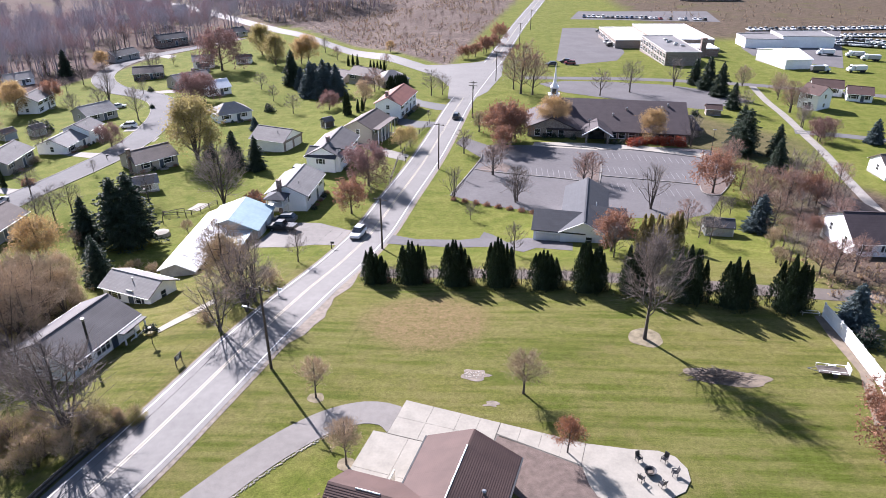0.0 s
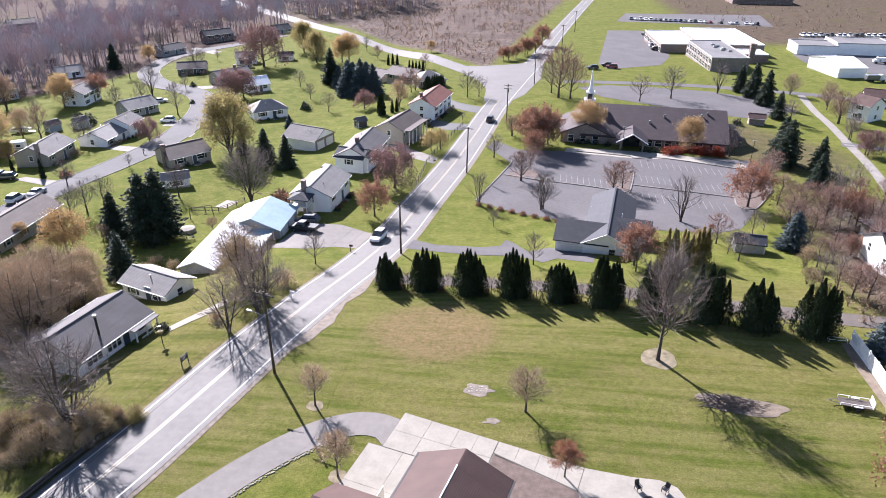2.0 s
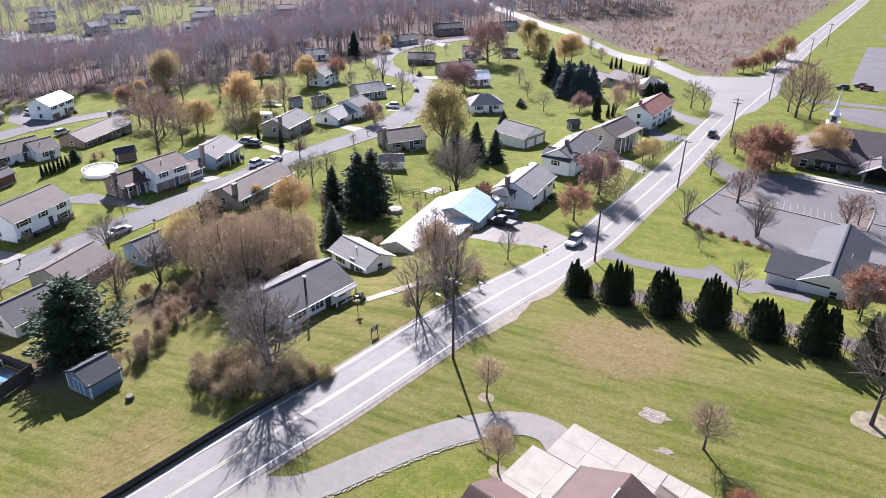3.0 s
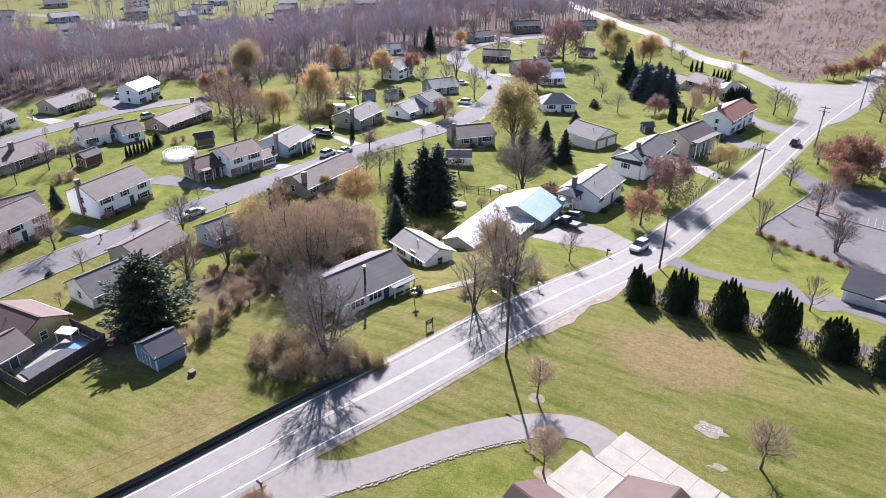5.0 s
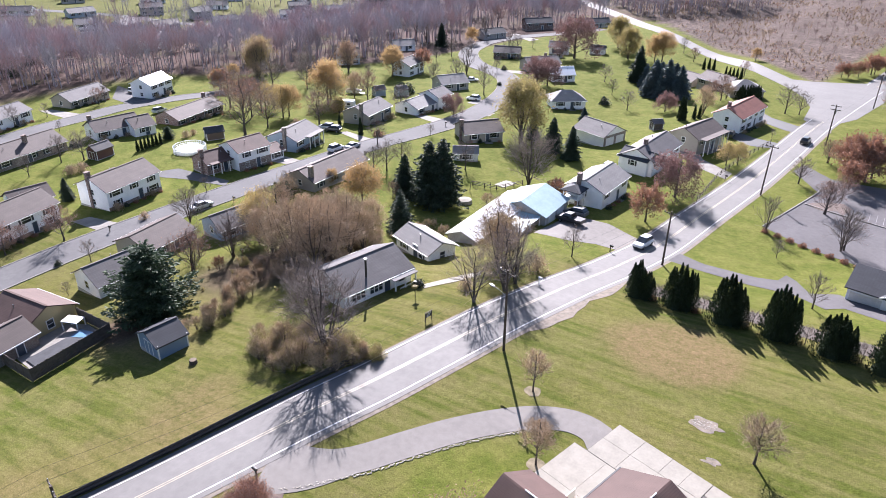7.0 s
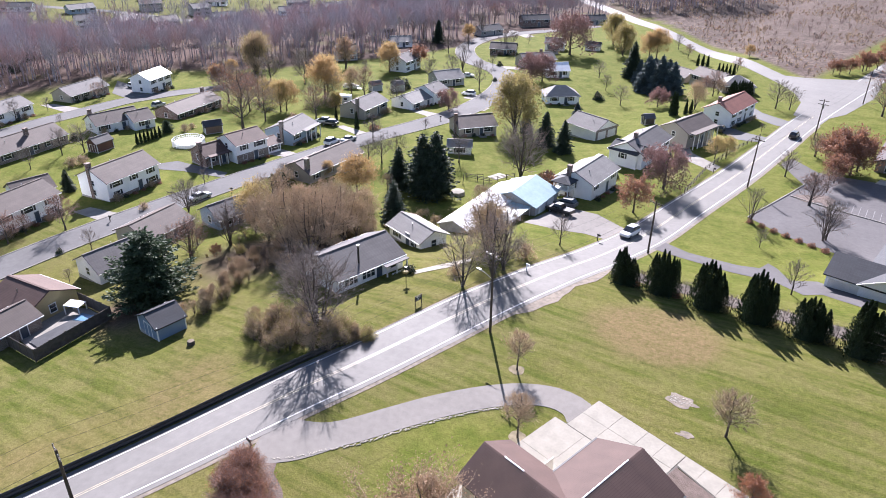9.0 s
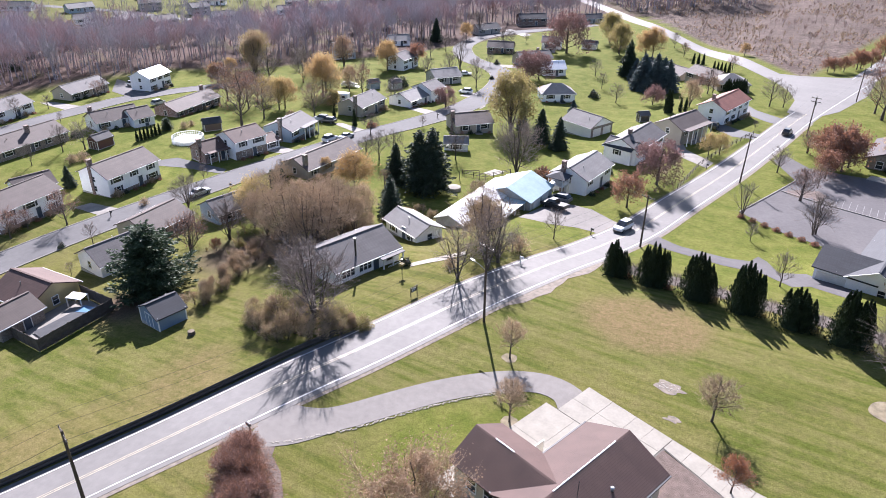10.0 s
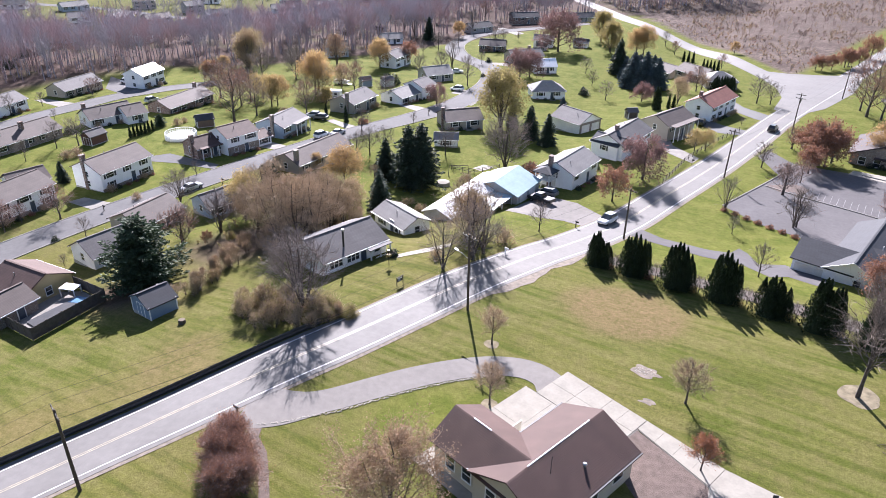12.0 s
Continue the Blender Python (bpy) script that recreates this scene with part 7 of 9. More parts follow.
for row in ((-106.5, 146.2, 93, 11.5, 8, 5), (-105.8, 116.4, 99, 10.3, 8, 5), (-112.0, 73.4, 94, 12.4, 8.3, 6), (-114.4, 53.2, 98, 13, 8, 5), (-153.2, 100.4, 78, 11.5, 7.5, 4), (-104.9, 99.8, 80, 8, 7.5, 4),
            (-150.5, 122.4, 97, 17.5, 8, 6), (-185.2, 136.5, 104, 10.2, 7.4, 4), (-193.8, 117.4, 100, 14.4, 7.6, 5), (-187.0, 90.0, 104, 13, 8, 5), (-100.9, 163.4, 85, 12, 8, 7), (-73.6, 147.1, 49, 12.7, 8.1, 5), (-67.7, 193.2, 37, 10.1, 7.1, 4),
            (-120.0, 257.2, 20, 10.5, 7.1, 5), (-98.0, 240.7, 50, 13, 8.1, 5), (-30.8, 120.0, 85, 11.4, 7.4, 5), (-28.4, 146.0, 84, 15.5, 7.5, 5), (-18.9, 194.4, 79, 16.3, 7.5, 7)):
    foundation(*row)

# ---- drives and parked cars on the residential streets ----
for k, ring in enumerate([
        [(-109.5, 61.0), (-101.4, 60.9), (-101.0, 64.8), (-108.7, 64.0)],
        [(-104.4, 103.5), (-94.6, 104.2), (-94.6, 107.4), (-105.4, 109.1)],
        [(-104.7, 131.4), (-92.0, 126.3), (-90.8, 129.5), (-103.1, 133.1)],
        [(-105.2, 159.4), (-87.8, 151.8), (-86.9, 156.1), (-103.1, 160.7)],
        [(-194.3, 104.3), (-176.1, 103.2), (-177.4, 109.1), (-192.3, 107.3)],
        [(-190.9, 125.7), (-178.0, 123.3), (-174.2, 128.4), (-194.4, 136.3), (-206.5, 138.6)],
        [(-115.7, 84.2), (-109.0, 86.2), (-98.1, 87.4), (-99.5, 89.9), (-115.7, 90.1), (-118.1, 86.8)],
        [(-89.1, 101.8), (-85.6, 102.2), (-86.0, 106.0), (-89.1, 105.0)],
        [(-93.3, 178.1), (-87.0, 177.9), (-86.2, 182.8), (-94.2, 184.9)],
        [(-25.6, 160.2), (-18.2, 150.4), (-12.1, 146.5), (-11.6, 151.2), (-19.2, 157.4), (-23.5, 167.5)],
        [(-108.5, 227.5), (-98.8, 228.8), (-100.2, 234.1), (-109.6, 231.9)],
        [(-146.3, 311.9), (-128.9, 297.6), (-127.5, 303.8), (-145.4, 316.4)],
        [(-86.9, 165.4), (-79.7, 167.1), (-80.1, 171.4), (-85.6, 169.6)]]):
    laid("driveway", sheet(ring, 0.05, 2.5), M_STREET if k == 5 or k == 6 else M_CONC2, "grey asphalt drive" if k in (5, 6) else "pale concrete drive to a house", "driveway")
for ring in ([(-20.7, 182.9), (-12.6, 175.9), (-5.8, 177.6), (-5.6, 182.4), (-12.7, 184.1), (-19.8, 188.9)], [(-15.9, 203.8), (-7.1, 196.8), (-2.8, 195.4), (-2.6, 202.1), (-12.3, 209.0), (-16.3, 215.2)]):
    laid("driveway", sheet(ring, 0.05, 2.5), M_DARKDRIVE, "dark sealed asphalt drive to a house", "driveway")
car(-94.1, 117.7, 92, "suv", P_WHITE, "white car parked on the street")
car(-91.9, 121.3, 92, "sedan", P_SILVER, "silver car parked on the street")
car(-105.2, 108.1, 190, "suv", P_WHITE, "white car on a concrete drive")
car(-92.7, 76.8, 85, "sedan", P_SILVER, "silver saloon parked at the kerb")
car(-106.2, 131.3, 190, "suv", P_BLACK, "black car on a drive beside the house")
car(-109.4, 132.3, 190, "suv", P_SILVER, "silver car on a drive beside the house")
car(-93.6, 182.5, 180, "suv", P_WHITE, "white van parked on a drive")
car(-109.0, 208.6, 20, "sedan", P_WHITE, "white car parked by the bend")
car(-192.2, 134.7, 10, "suv", P_WHITE, "white car before the two-storey house")
car(-163.0, 121.7, 100, "suv", P_SILVER, "pale car beside the brick ranch")
car(-18.0, 181.2, 90, "suv", P_BLACK, "black car on a sealed drive")
p, a = along(MAIN, 101.5)
car(p.x - 1.6, p.y + 0.4, a + 180, "suv", P_WHITE, "white sport utility car on the road", 0.07)
p, a = along(MAIN, 186)
car(p.x + 1.7, p.y, a, "suv", P_BLACK, "dark car on the road", 0.07)

# the small trees of the lawn
plant("small_bare", -12.75, 52.1, 0.92, tall=1.2)
plant("small_bare", -8.1, 42.8, 0.92, tall=1.25)
plant("small_bare", 8.5, 53.6, 1.15)
plant("red_small", 12.0, 45.0, 1.15)

# ---- the church, its car park, and the white garage house ----
M_PALE = siding("pale_grey_siding", (0.84, 0.86, 0.88))


def crossing(bm, u, v):
    """Turn a block that runs along x to run along y, and set it at u, v."""
    bmesh.ops.rotate(bm, verts=bm.verts, matrix=Matrix.Rotation(radians(90), 3, "Z"))
    bmesh.ops.translate(bm, verts=bm.verts, vec=(u, v, 0))
    return bm


gb = thing("house", Matrix.Translation(lay(22.9, 107.9)) @ pose(0, 0, 0, 0, 0, 80), "pale grey house and double garage under charcoal roofs", "house")
part("wall", gable_body(20.0, 7.2, -2.0, 3.1, 1.75), M_PALE, gb)
part("roof", slab_roof(20.0, 7.2, 3.1, 1.9, 0.4), S_DARK, gb)
part("ridge_cap", boxes((-10.2, 10.2, -0.14, 0.14, 4.96, 5.04)), S_DARK, gb)
part("garage_wall", crossing(gable_body(7.6, 8.0, -2.0, 3.0, 1.65), -5.7, 4.2), M_PALE, gb)
part("garage_roof", crossing(slab_roof(8.2, 8.0, 3.0, 1.8, 0.4), -5.7, 4.0), S_DARK, gb)
part("wing_wall", crossing(gable_body(6.0, 7.0, -2.0, 3.0, 1.55), -2.4, -3.4), M_PALE, gb)
part("wing_roof", crossing(slab_roof(6.2, 7.0, 3.0, 1.7, 0.4), -2.4, -3.4), S_DARK, gb)
for s in (-1, 1):
    part("rake_board", tubes(((-10.33, s * 4.0, 2.8), (-10.33, 0, 4.9), 0.1), sides=4), M_TRIM, gb)
g = part("garage_door", boxes((-2.4, 2.4, -0.05, 0.03, 0.05, 2.2), *[(-2.4, 2.4, -0.07, 0.0, 0.05 + i * 0.54, 0.09 + i * 0.54) for i in range(4)]), M_GARAGEDOOR, gb)
g.matrix_local = pose(-9.72, 5.2, 0, 0, 0, -90)
window(gb, pose(-10.02, -1.0, 0, 0, 0, -90) @ Matrix.Translation((0, 0, 1.2)), 0.9, 1.1)
part("meter_box", boxes((-10.12, -10.0, 0.5, 0.9, 0.5, 1.3), bevel=0.02), M_STEEL, gb)
part("roof_vent", tubes(((-1.0, -1.8, 3.6), (-1.0, -1.8, 4.8), 0.07)), M_TRIM, gb)
for u in (4, 8):
    window(gb, pose(u, -3.6, 0, 0, 0, 180) @ Matrix.Translation((0, 0, 1.1)), 1.0, 1.2)
laid("driveway", sheet([(-11.6, 103.4), (-6.0, 100.7), (1.5, 100.1), (4.5, 101.0), (5.3, 104.1), (6.8, 102.6), (9.0, 98.5), (12.5, 100.8), (17.6, 98.6), (19.6, 97.6), (19.0, 93.9), (13.5, 95.6), (11.3, 93.6), (7.1, 96.4), (1.2, 96.2), (-6.3, 97.5), (-12.6, 98.8)], 0.04, 2), M_LOT, "grey asphalt drive and apron before the garage", "driveway")

lot_ring = [(-1.1, 123.7), (6.5, 118.1), (17.3, 114.1), (28.5, 111.8), (41.1, 111.3), (46.9, 114.7), (59.5, 137.8), (62.1, 148.7), (60.3, 157.9), (41.5, 160.4), (19.9, 160.1), (7.0, 160.0), (0.8, 167.7), (-0.7, 161.4), (5.4, 149.3)]
laid("car_park", sheet(lot_ring, 0.045, 3), M_LOT, "large worn asphalt car park before the church", "car park")
KERB = [(-1.1, 123.7), (5.4, 149.3), (4.8, 152.4)]
laid("kerb", ribbon(spline(KERB, 2), 0.12, -0.12, 0.2, 0.2, 1), M_CONC2, "concrete kerb round the car park", "kerb")
for line in ([(3.9, 140.6), (10.6, 138.0), (21.7, 134.8), (29.4, 131.5)], [(29.6, 131.6), (31.3, 139.4), (32.3, 145.4)], [(31.1, 136.7), (39.0, 134.7), (50.2, 131.8)], [(50.2, 131.8), (49.5, 126.5), (52.4, 125.5), (59.5, 137.8)],
             [(20.6, 160.1), (33.1, 157.5), (33.9, 156.2), (40.9, 157.0), (56.1, 151.3)]):
    laid("kerb", ribbon(spline(line, 1.5), 0.12, -0.12, 0.2, 0.2, 1), M_CONC2, "pale concrete kerb in the car park", "kerb")
for ring in ([(3.9, 140.6), (7.0, 138.5), (9.5, 140.2), (10.6, 138.0), (12.0, 142.8), (10.2, 145.1), (6.4, 143.1)], [(50.2, 131.8), (49.5, 126.5), (52.4, 125.5), (59.5, 137.8), (59.3, 141.4), (51.4, 134.4)], [(25.4, 136.2), (29.5, 132.2), (32.1, 145.3), (28.9, 145.8)]):
    laid("island", sheet(ring, 0.1, 2), M_MULCH, "mulched planting island in the car park", "planting island")
M_FADED = plain("worn_bay_paint", (0.19, 0.185, 0.185), 0.7, scale=5, vary=0.5)
rows = ((33.2, 141.5, 50.8, 136.1, 16), (13.7, 140.6, 25.5, 136.9, 11), (31.9, 129.8, 46.9, 125.6, 13), (34.8, 151.9, 52.7, 147.7, 14))
for x0, y0, x1, y1, n in rows:
    for k in range(n):
        x, y = x0 + (x1 - x0) * k / (n - 1), y0 + (y1 - y0) * k / (n - 1)
        laid("bay_marking", ribbon([Vector((x, y - 2.3, 0)), Vector((x + 0.2, y + 2.3, 0))], 0.05, -0.05, 0.055, 0, 1), M_FADED, "faded white parking bay line", "marking")
laid("footpath", sheet([(17.9, 159.4), (31.6, 156.4), (43.3, 156.4), (57.3, 151.1), (58.8, 154.2), (44.2, 160.7), (32.4, 162.2), (18.8, 162.9)], 0.06, 2), M_CONC, "pale concrete path before the church", "path")
for k in range(9):
    u = k / 8
    x0, y0, x1, y1 = -0.3, 121.2, 16.7, 112.9
    plant("shrub_rust", x0 + (x1 - x0) * u, y0 + (y1 - y0) * u, 1.0, group="low shrubs along the car park")

ch = thing("church", Matrix.Translation(lay(41, 178)) @ pose(0, 0, 0, 0, 0, -6), "long low tan-brick church under a huge brown roof", "church")
part("wall", gable_body(35, 23, -1.5, 3.0, 3.8), M_TANBRICK, ch)
part("roof", slab_roof(35, 23, 3.0, 4.6, 0.9, 0.3), S_CHURCH, ch)
bm = gable_body(14, 12, -1.5, 3.0, 2.4)
bmesh.ops.rotate(bm, verts=bm.verts, matrix=Matrix.Rotation(radians(90), 3, "Z"))
bmesh.ops.translate(bm, verts=bm.verts, vec=(-16.5, -5.0, 0))
part("wall", bm, M_TANBRICK, ch)
bm = slab_roof(16, 12, 3.0, 2.6, 0.8, 0.3)
bmesh.ops.rotate(bm, verts=bm.verts, matrix=Matrix.Rotation(radians(90), 3, "Z"))
bmesh.ops.translate(bm, verts=bm.verts, vec=(-16.5, -4.0, 0))
part("roof", bm, S_CHURCH, ch)
part("roof", hip_roof(5, 13, 2.6, 1.8, 0.5), S_CHURCH, ch).location = (18.3, -0.5, 0)
part("wall", boxes((16.2, 20.6, -6.8, 5.8, -1.5, 2.6)), M_TANBRICK, ch)
bm = slab_roof(7, 6.5, 3.2, 1.9, 0.5, 0.25)
bmesh.ops.rotate(bm, verts=bm.verts, matrix=Matrix.Rotation(radians(90), 3, "Z"))
porch = part("porch_roof", bm, S_CHURCH, ch)
porch.location = (-5.3, -13.3, 0)
part("porch_trim", tubes(((-3.8, -3.75, 2.75), (0, -3.75, 5.0), 0.16), ((0, -3.75, 5.0), (3.8, -3.75, 2.75), 0.16), sides=4), M_TRIM, porch, "white gable boards")
for u in (-2.6, 2.6):
    part("column", boxes((u - 0.2, u + 0.2, -3.5, -3.1, -1.0, 3.0)), M_TANBRICK, porch)
part("entrance", boxes((-2.0, 2.0, 1.0, 1.3, 0.0, 2.6)), M_GLASS, porch, "dark glazed entrance doors")
for u in (-1, 1.2, 3.6, 6.0, 8.4, 10.8, 13.2):
    window(ch, Matrix.Translation((u, -11.5, 0.7)), 1.5, 1.7)
for u in (-20, -17, -14):
    window(ch, Matrix.Translation((u, -12.0, 0.7)), 1.3, 1.6)
for u, v in ((2.5, -4.0), (9, -7.0), (11.5, -3.0), (13, -2.0), (-1, -6.5)):
    zz = 3.0 + 4.6 * (1 - abs(v) / 11.5)
    part("roof_vent", boxes((u - 0.25, u + 0.25, v - 0.25, v + 0.25, zz - 0.3, zz + 0.7), bevel=0.05), M_STEEL, ch)
stp = part("steeple", boxes((-1.3, 1.3, -1.3, 1.3, 5.6, 8.2), (-1.5, 1.5, -1.5, 1.5, 8.2, 8.4), (-0.95, 0.95, -0.95, 0.95, 8.4, 10.2), (-1.15, 1.15, -1.15, 1.15, 10.2, 10.4), bevel=0.04), M_WHITEVINYL, ch, "white louvred steeple with a slender spire")
stp.location = (-16.3, 0.3, 0)
part("spire", tubes(((0, 0, 10.4), (0, 0, 11.6), 0.95, 0.42), ((0, 0, 11.6), (0, 0, 16.6), 0.42, 0.02), sides=8), M_WHITEVINYL, stp)
for turn in (0, 90, 180, 270):
    lv = part("louvre", boxes((-0.55, 0.55, -0.99, -0.93, 8.6, 10.0)), M_SHUTTER, stp)
    lv.matrix_local = pose(0, 0, 0, 0, 0, turn)
for k, (x, y) in enumerate(((42.9, 161.0), (44.8, 162.2), (46.7, 163.4), (48.4, 163.1), (50.0, 162.8), (50.8, 161.9), (54.0, 161.3))):
    plant("shrub_red", x, y, 1.4 if k in (0, 5, 6) else 1.1, group="red shrubs before the church")
for x, y in ((21.8, 167.2), (24.0, 167.4), (26.0, 167.0), (28.7, 165.7), (36.8, 162.7), (38.4, 161.9), (40.2, 162.1)):
    plant("shrub_dark", x, y, 1.1, group="clipped shrubs before the church")
for x, y in ((31.8, 162.1), (59.3, 153.8), (51.4, 136.1)):
    lamp = thing("lamp_post", Matrix.Translation(lay(x, y)), "tall dark car park lamp post", "lamp post")
    part("post", tubes(((0, 0, -0.3), (0, 0, 6.0), 0.08, 0.05)), M_BLACK, lamp)
    part("head", boxes((-0.35, 0.35, -0.15, 0.15, 6.0, 6.15), bevel=0.03), M_STEEL, lamp)
house(72.3, 194.2, -10, 4, 3, 2.2, 0.8, M_TANBRICK, S_BROWN, "small brick bin hut behind the church", False, name="hut", category="hut", door=None, vents=0, windows=False)

# ---- behind the church: lane, school, depot ----
laid("lane", ribbon(spline([(22, 246), (38, 246), (56, 246), (74, 243.7), (100, 237), (124, 226), (160, 212)], 3), 2.6, -2.6, 0.05, 0, 2), M_LOT, "asphalt lane behind the church", "lane")
laid("car_park", sheet([(26, 236), (33, 222), (60, 205), (72, 200), (90, 212), (84, 226), (70, 236), (52, 240), (36, 241)], 0.045, 4), M_LOT, "asphalt car park behind the church", "car park")
laid("car_park", sheet([(37.4, 283.5), (40.5, 271.5), (62.0, 284.1), (68.9, 303.7), (76.7, 368.0), (67.6, 382.9), (51.2, 380.7)], 0.045, 6), M_LOT, "broad asphalt car park of the school", "car park")
laid("car_park", sheet([(69.4, 454.5), (59.8, 417.2), (143.9, 409.9), (151.0, 459.9)], 0.045, 8), M_LOT, "distant car park with a row of cars", "car park")
laid("concrete_path", ribbon(spline([(98.5, 235.6), (94.6, 212.6), (92.6, 194.7), (89.4, 173.8), (86.8, 156.5), (82.2, 134.4), (78, 112)], 3), 1.15, -1.15, 0.05, 0, 2), M_CONC2, "long straight pale concrete path", "path")


def block(x0, x1, y0, y1, h, walls, roof, label, turn=3.0, name="school_block", category="school", n=0, kerb=0.4):
    """A flat-roofed block with a parapet and a row of windows."""
    cx, cy = (x0 + x1) / 2, (y0 + y1) / 2
    w, d = (x1 - x0) / 2, (y1 - y0) / 2
    ob = thing(name, Matrix.Translation(lay(cx, cy)) @ pose(0, 0, 0, 0, 0, turn), label, category)
    part("wall", boxes((-w, w, -d, d, -2, h)), walls, ob)
    part("parapet", boxes((-w - 0.1, w + 0.1, -d - 0.1, -d + 0.25, h, h + kerb), (-w - 0.1, w + 0.1, d - 0.25, d + 0.1, h, h + kerb), (-w - 0.1, -w + 0.25, -d + 0.25, d - 0.25, h, h + kerb), (w - 0.25, w + 0.1, -d + 0.25, d - 0.25, h, h + kerb)), M_TRIM if roof is M_FLATROOF else M_BLOCK, ob)
    part("roof", boxes((-w + 0.25, w - 0.25, -d + 0.25, d - 0.25, h, h + 0.1)), roof, ob)
    for k in range(n):
        v = -d + (k + 0.5) * 2 * d / n
        for z in ((0.8, 3.3) if h > 5.5 else (0.9,)):
            window(ob, pose(-w, v, z, 0, 0, -90), min(2.6, 2 * d / n - 0.7), 1.7)
    return ob


block(66, 84, 316, 350, 4, M_TANBRICK, M_FLATROOF, "low school wing with a white roof", n=9)
b = block(82.5, 108, 311, 352, 5.2, M_TANBRICK, M_FLATROOF, "large school block with a dazzling white roof")
b = block(77.5, 91.5, 274, 310, 5.6, M_TANBRICK, M_GREYROOF, "brick school classroom block with a grey roof", n=9)
for u, v in ((0.5, 8), (1.5, 5), (0, 3), (2.5, 0), (1.2, -3), (3.5, -5)):
    part("roof_unit", boxes((u - 0.7, u + 0.7, v - 0.6, v + 0.6, 5.6, 6.3), bevel=0.05), M_STEEL, b)
block(92, 106, 296, 307, 3.2, M_BRICK, M_FLATROOF, "low brick boiler house of the school", name="boiler_house")
st = thing("chimney_stack", Matrix.Translation(lay(99, 294.5)), "square brick boiler chimney", "chimney")
part("shaft", boxes((-1.0, 1.0, -1.0, 1.0, -1, 7.5), (-1.15, 1.15, -1.15, 1.15, 7.2, 7.8)), M_BRICK, st)
block(126, 142.5, 320, 334, 4, M_WHITE, M_GREYROOF, "white depot building with a grey roof", -2, "depot", "depot", 0)
block(143, 166, 322, 338, 5, M_WHITE, M_GREYROOF, "taller white depot workshop", -2, "depot", "depot", 0)
house(126.0, 279.0, 9, 10.6, 21.1, 4.2, 2.0, M_WHITE, M_METALROOF, "white metal storage building with a bright roof", False, name="storage_building", category="storage building", seed=70, door=None, windows=False)
laid("depot_yard", sheet([(121.9, 299.6), (146.2, 271.2), (198.6, 384.0), (144.9, 373.1), (124.1, 319.5)], 0.045, 8), M_LOT, "asphalt depot yard crowded with vehicles", "yard")
block(150, 190, 520, 540, 5, M_BRICK, M_FLATROOF, "distant low building beyond the car park", 0, "school_block", "building")
rng = random.Random(9)
coats = (P_WHITE, P_SILVER, P_BLACK, P_GREY, P_BLUE, P_RED, P_WHITE, P_WHITE)
x0, y0, x1, y1 = 69.0, 425.7, 136.4, 415.6
for k in range(26):
    if k in (17, 19, 22):
        continue
    u = k / 25
    car(x0 + (x1 - x0) * u, y0 + (y1 - y0) * u, 90 + rng.choice((0, 180)), rng.choice(("sedan", "suv")), coats[rng.randrange(8)], "car parked in a row at the school", small=True)
for x, y, t, c in ((66.6, 330.7, 20, P_WHITE), (66.0, 321.0, 20, P_BLACK), (68.6, 366.9, 170, P_BLACK), (41.7, 274.1, 170, P_RED), (40.3, 277.6, 170, P_BLACK), (34.0, 270.7, 190, P_BLACK)):
    car(x, y, t, "suv", c, "car parked on the school's asphalt", small=True)
for x0, y0, x1, y1, n in ((147.6, 376.3, 192.8, 383.1, 16), (193.4, 381.1, 223.0, 387.0, 12), (187.7, 357.0, 207.8, 358.1, 9), (171.5, 331.2, 188.9, 322.4, 14), (177.1, 345.3, 194.5, 335.9, 10)):
    for k in range(n):
        u = (k + rng.uniform(-0.15, 0.15)) / (n - 1)
        car(x0 + (x1 - x0) * u, y0 + (y1 - y0) * u, 90 + rng.uniform(-8, 8), rng.choice(("pickup", "suv")), coats[rng.choice((0, 0, 1, 2, 6, 7))], "vehicle parked in a packed depot row", small=True)


def lorry(x, y, turn, body, label):
    """A working lorry: chassis, cab, body and wheels."""
    ob = thing("lorry", Matrix.Translation(lay(x, y)) @ pose(0, 0, 0, 0, 0, turn), label, "lorry")
    part("chassis", boxes((-3.4, 3.2, -0.5, 0.5, 0.55, 0.85)), M_BLACK, ob)
    part("box", boxes((-3.4, 1.2, -1.2, 1.2, 0.9, 2.5), bevel=0.1), body, ob)
    cab = part("cab", loft([(1.4, 1.1, 0.6, 2.6, 1.0), (2.4, 1.1, 0.6, 2.6, 1.0), (2.8, 1.1, 0.6, 1.7, 1.0), (3.6, 1.0, 0.6, 1.5, 0.9)]), P_WHITE, ob)
    part("windscreen", boxes((2.5, 2.72, -0.85, 0.85, 1.75, 2.4)), M_GLASS, cab)
    for wx in (-2.4, -1.3, 2.6):
        for wy in (-1.0, 1.0):
            part("wheel", tubes(((wx, wy - 0.15, 0.48), (wx, wy + 0.15, 0.48), 0.48), sides=12), M_TYRE, ob)


for (x, y), t, body, what in zip([(153.4, 302.5), (163.2, 297.4), (133.4, 263.1), (147.3, 263.9), (165.6, 289.4)], (175, 170, 5, 185, 170), (P_WHITE, P_SILVER, P_GREY, P_WHITE, P_SILVER), ("white", "pale grey", "dark", "white", "pale grey")):
    lorry(x, y, t, body, what + " tipper lorry in the depot yard")

# houses to the east
house(105.2, 204.4, 306, 6.0, 7.1, 5.0, 2.0, M_WHITE, S_BROWN, "white two-storey house with a brown roof", seed=71)
house(117.9, 224.6, -20, 9, 7, 3.0, 1.8, M_WHITE, S_BROWN, "lower brown-roofed wing of a white house", seed=72, name="house_wing")
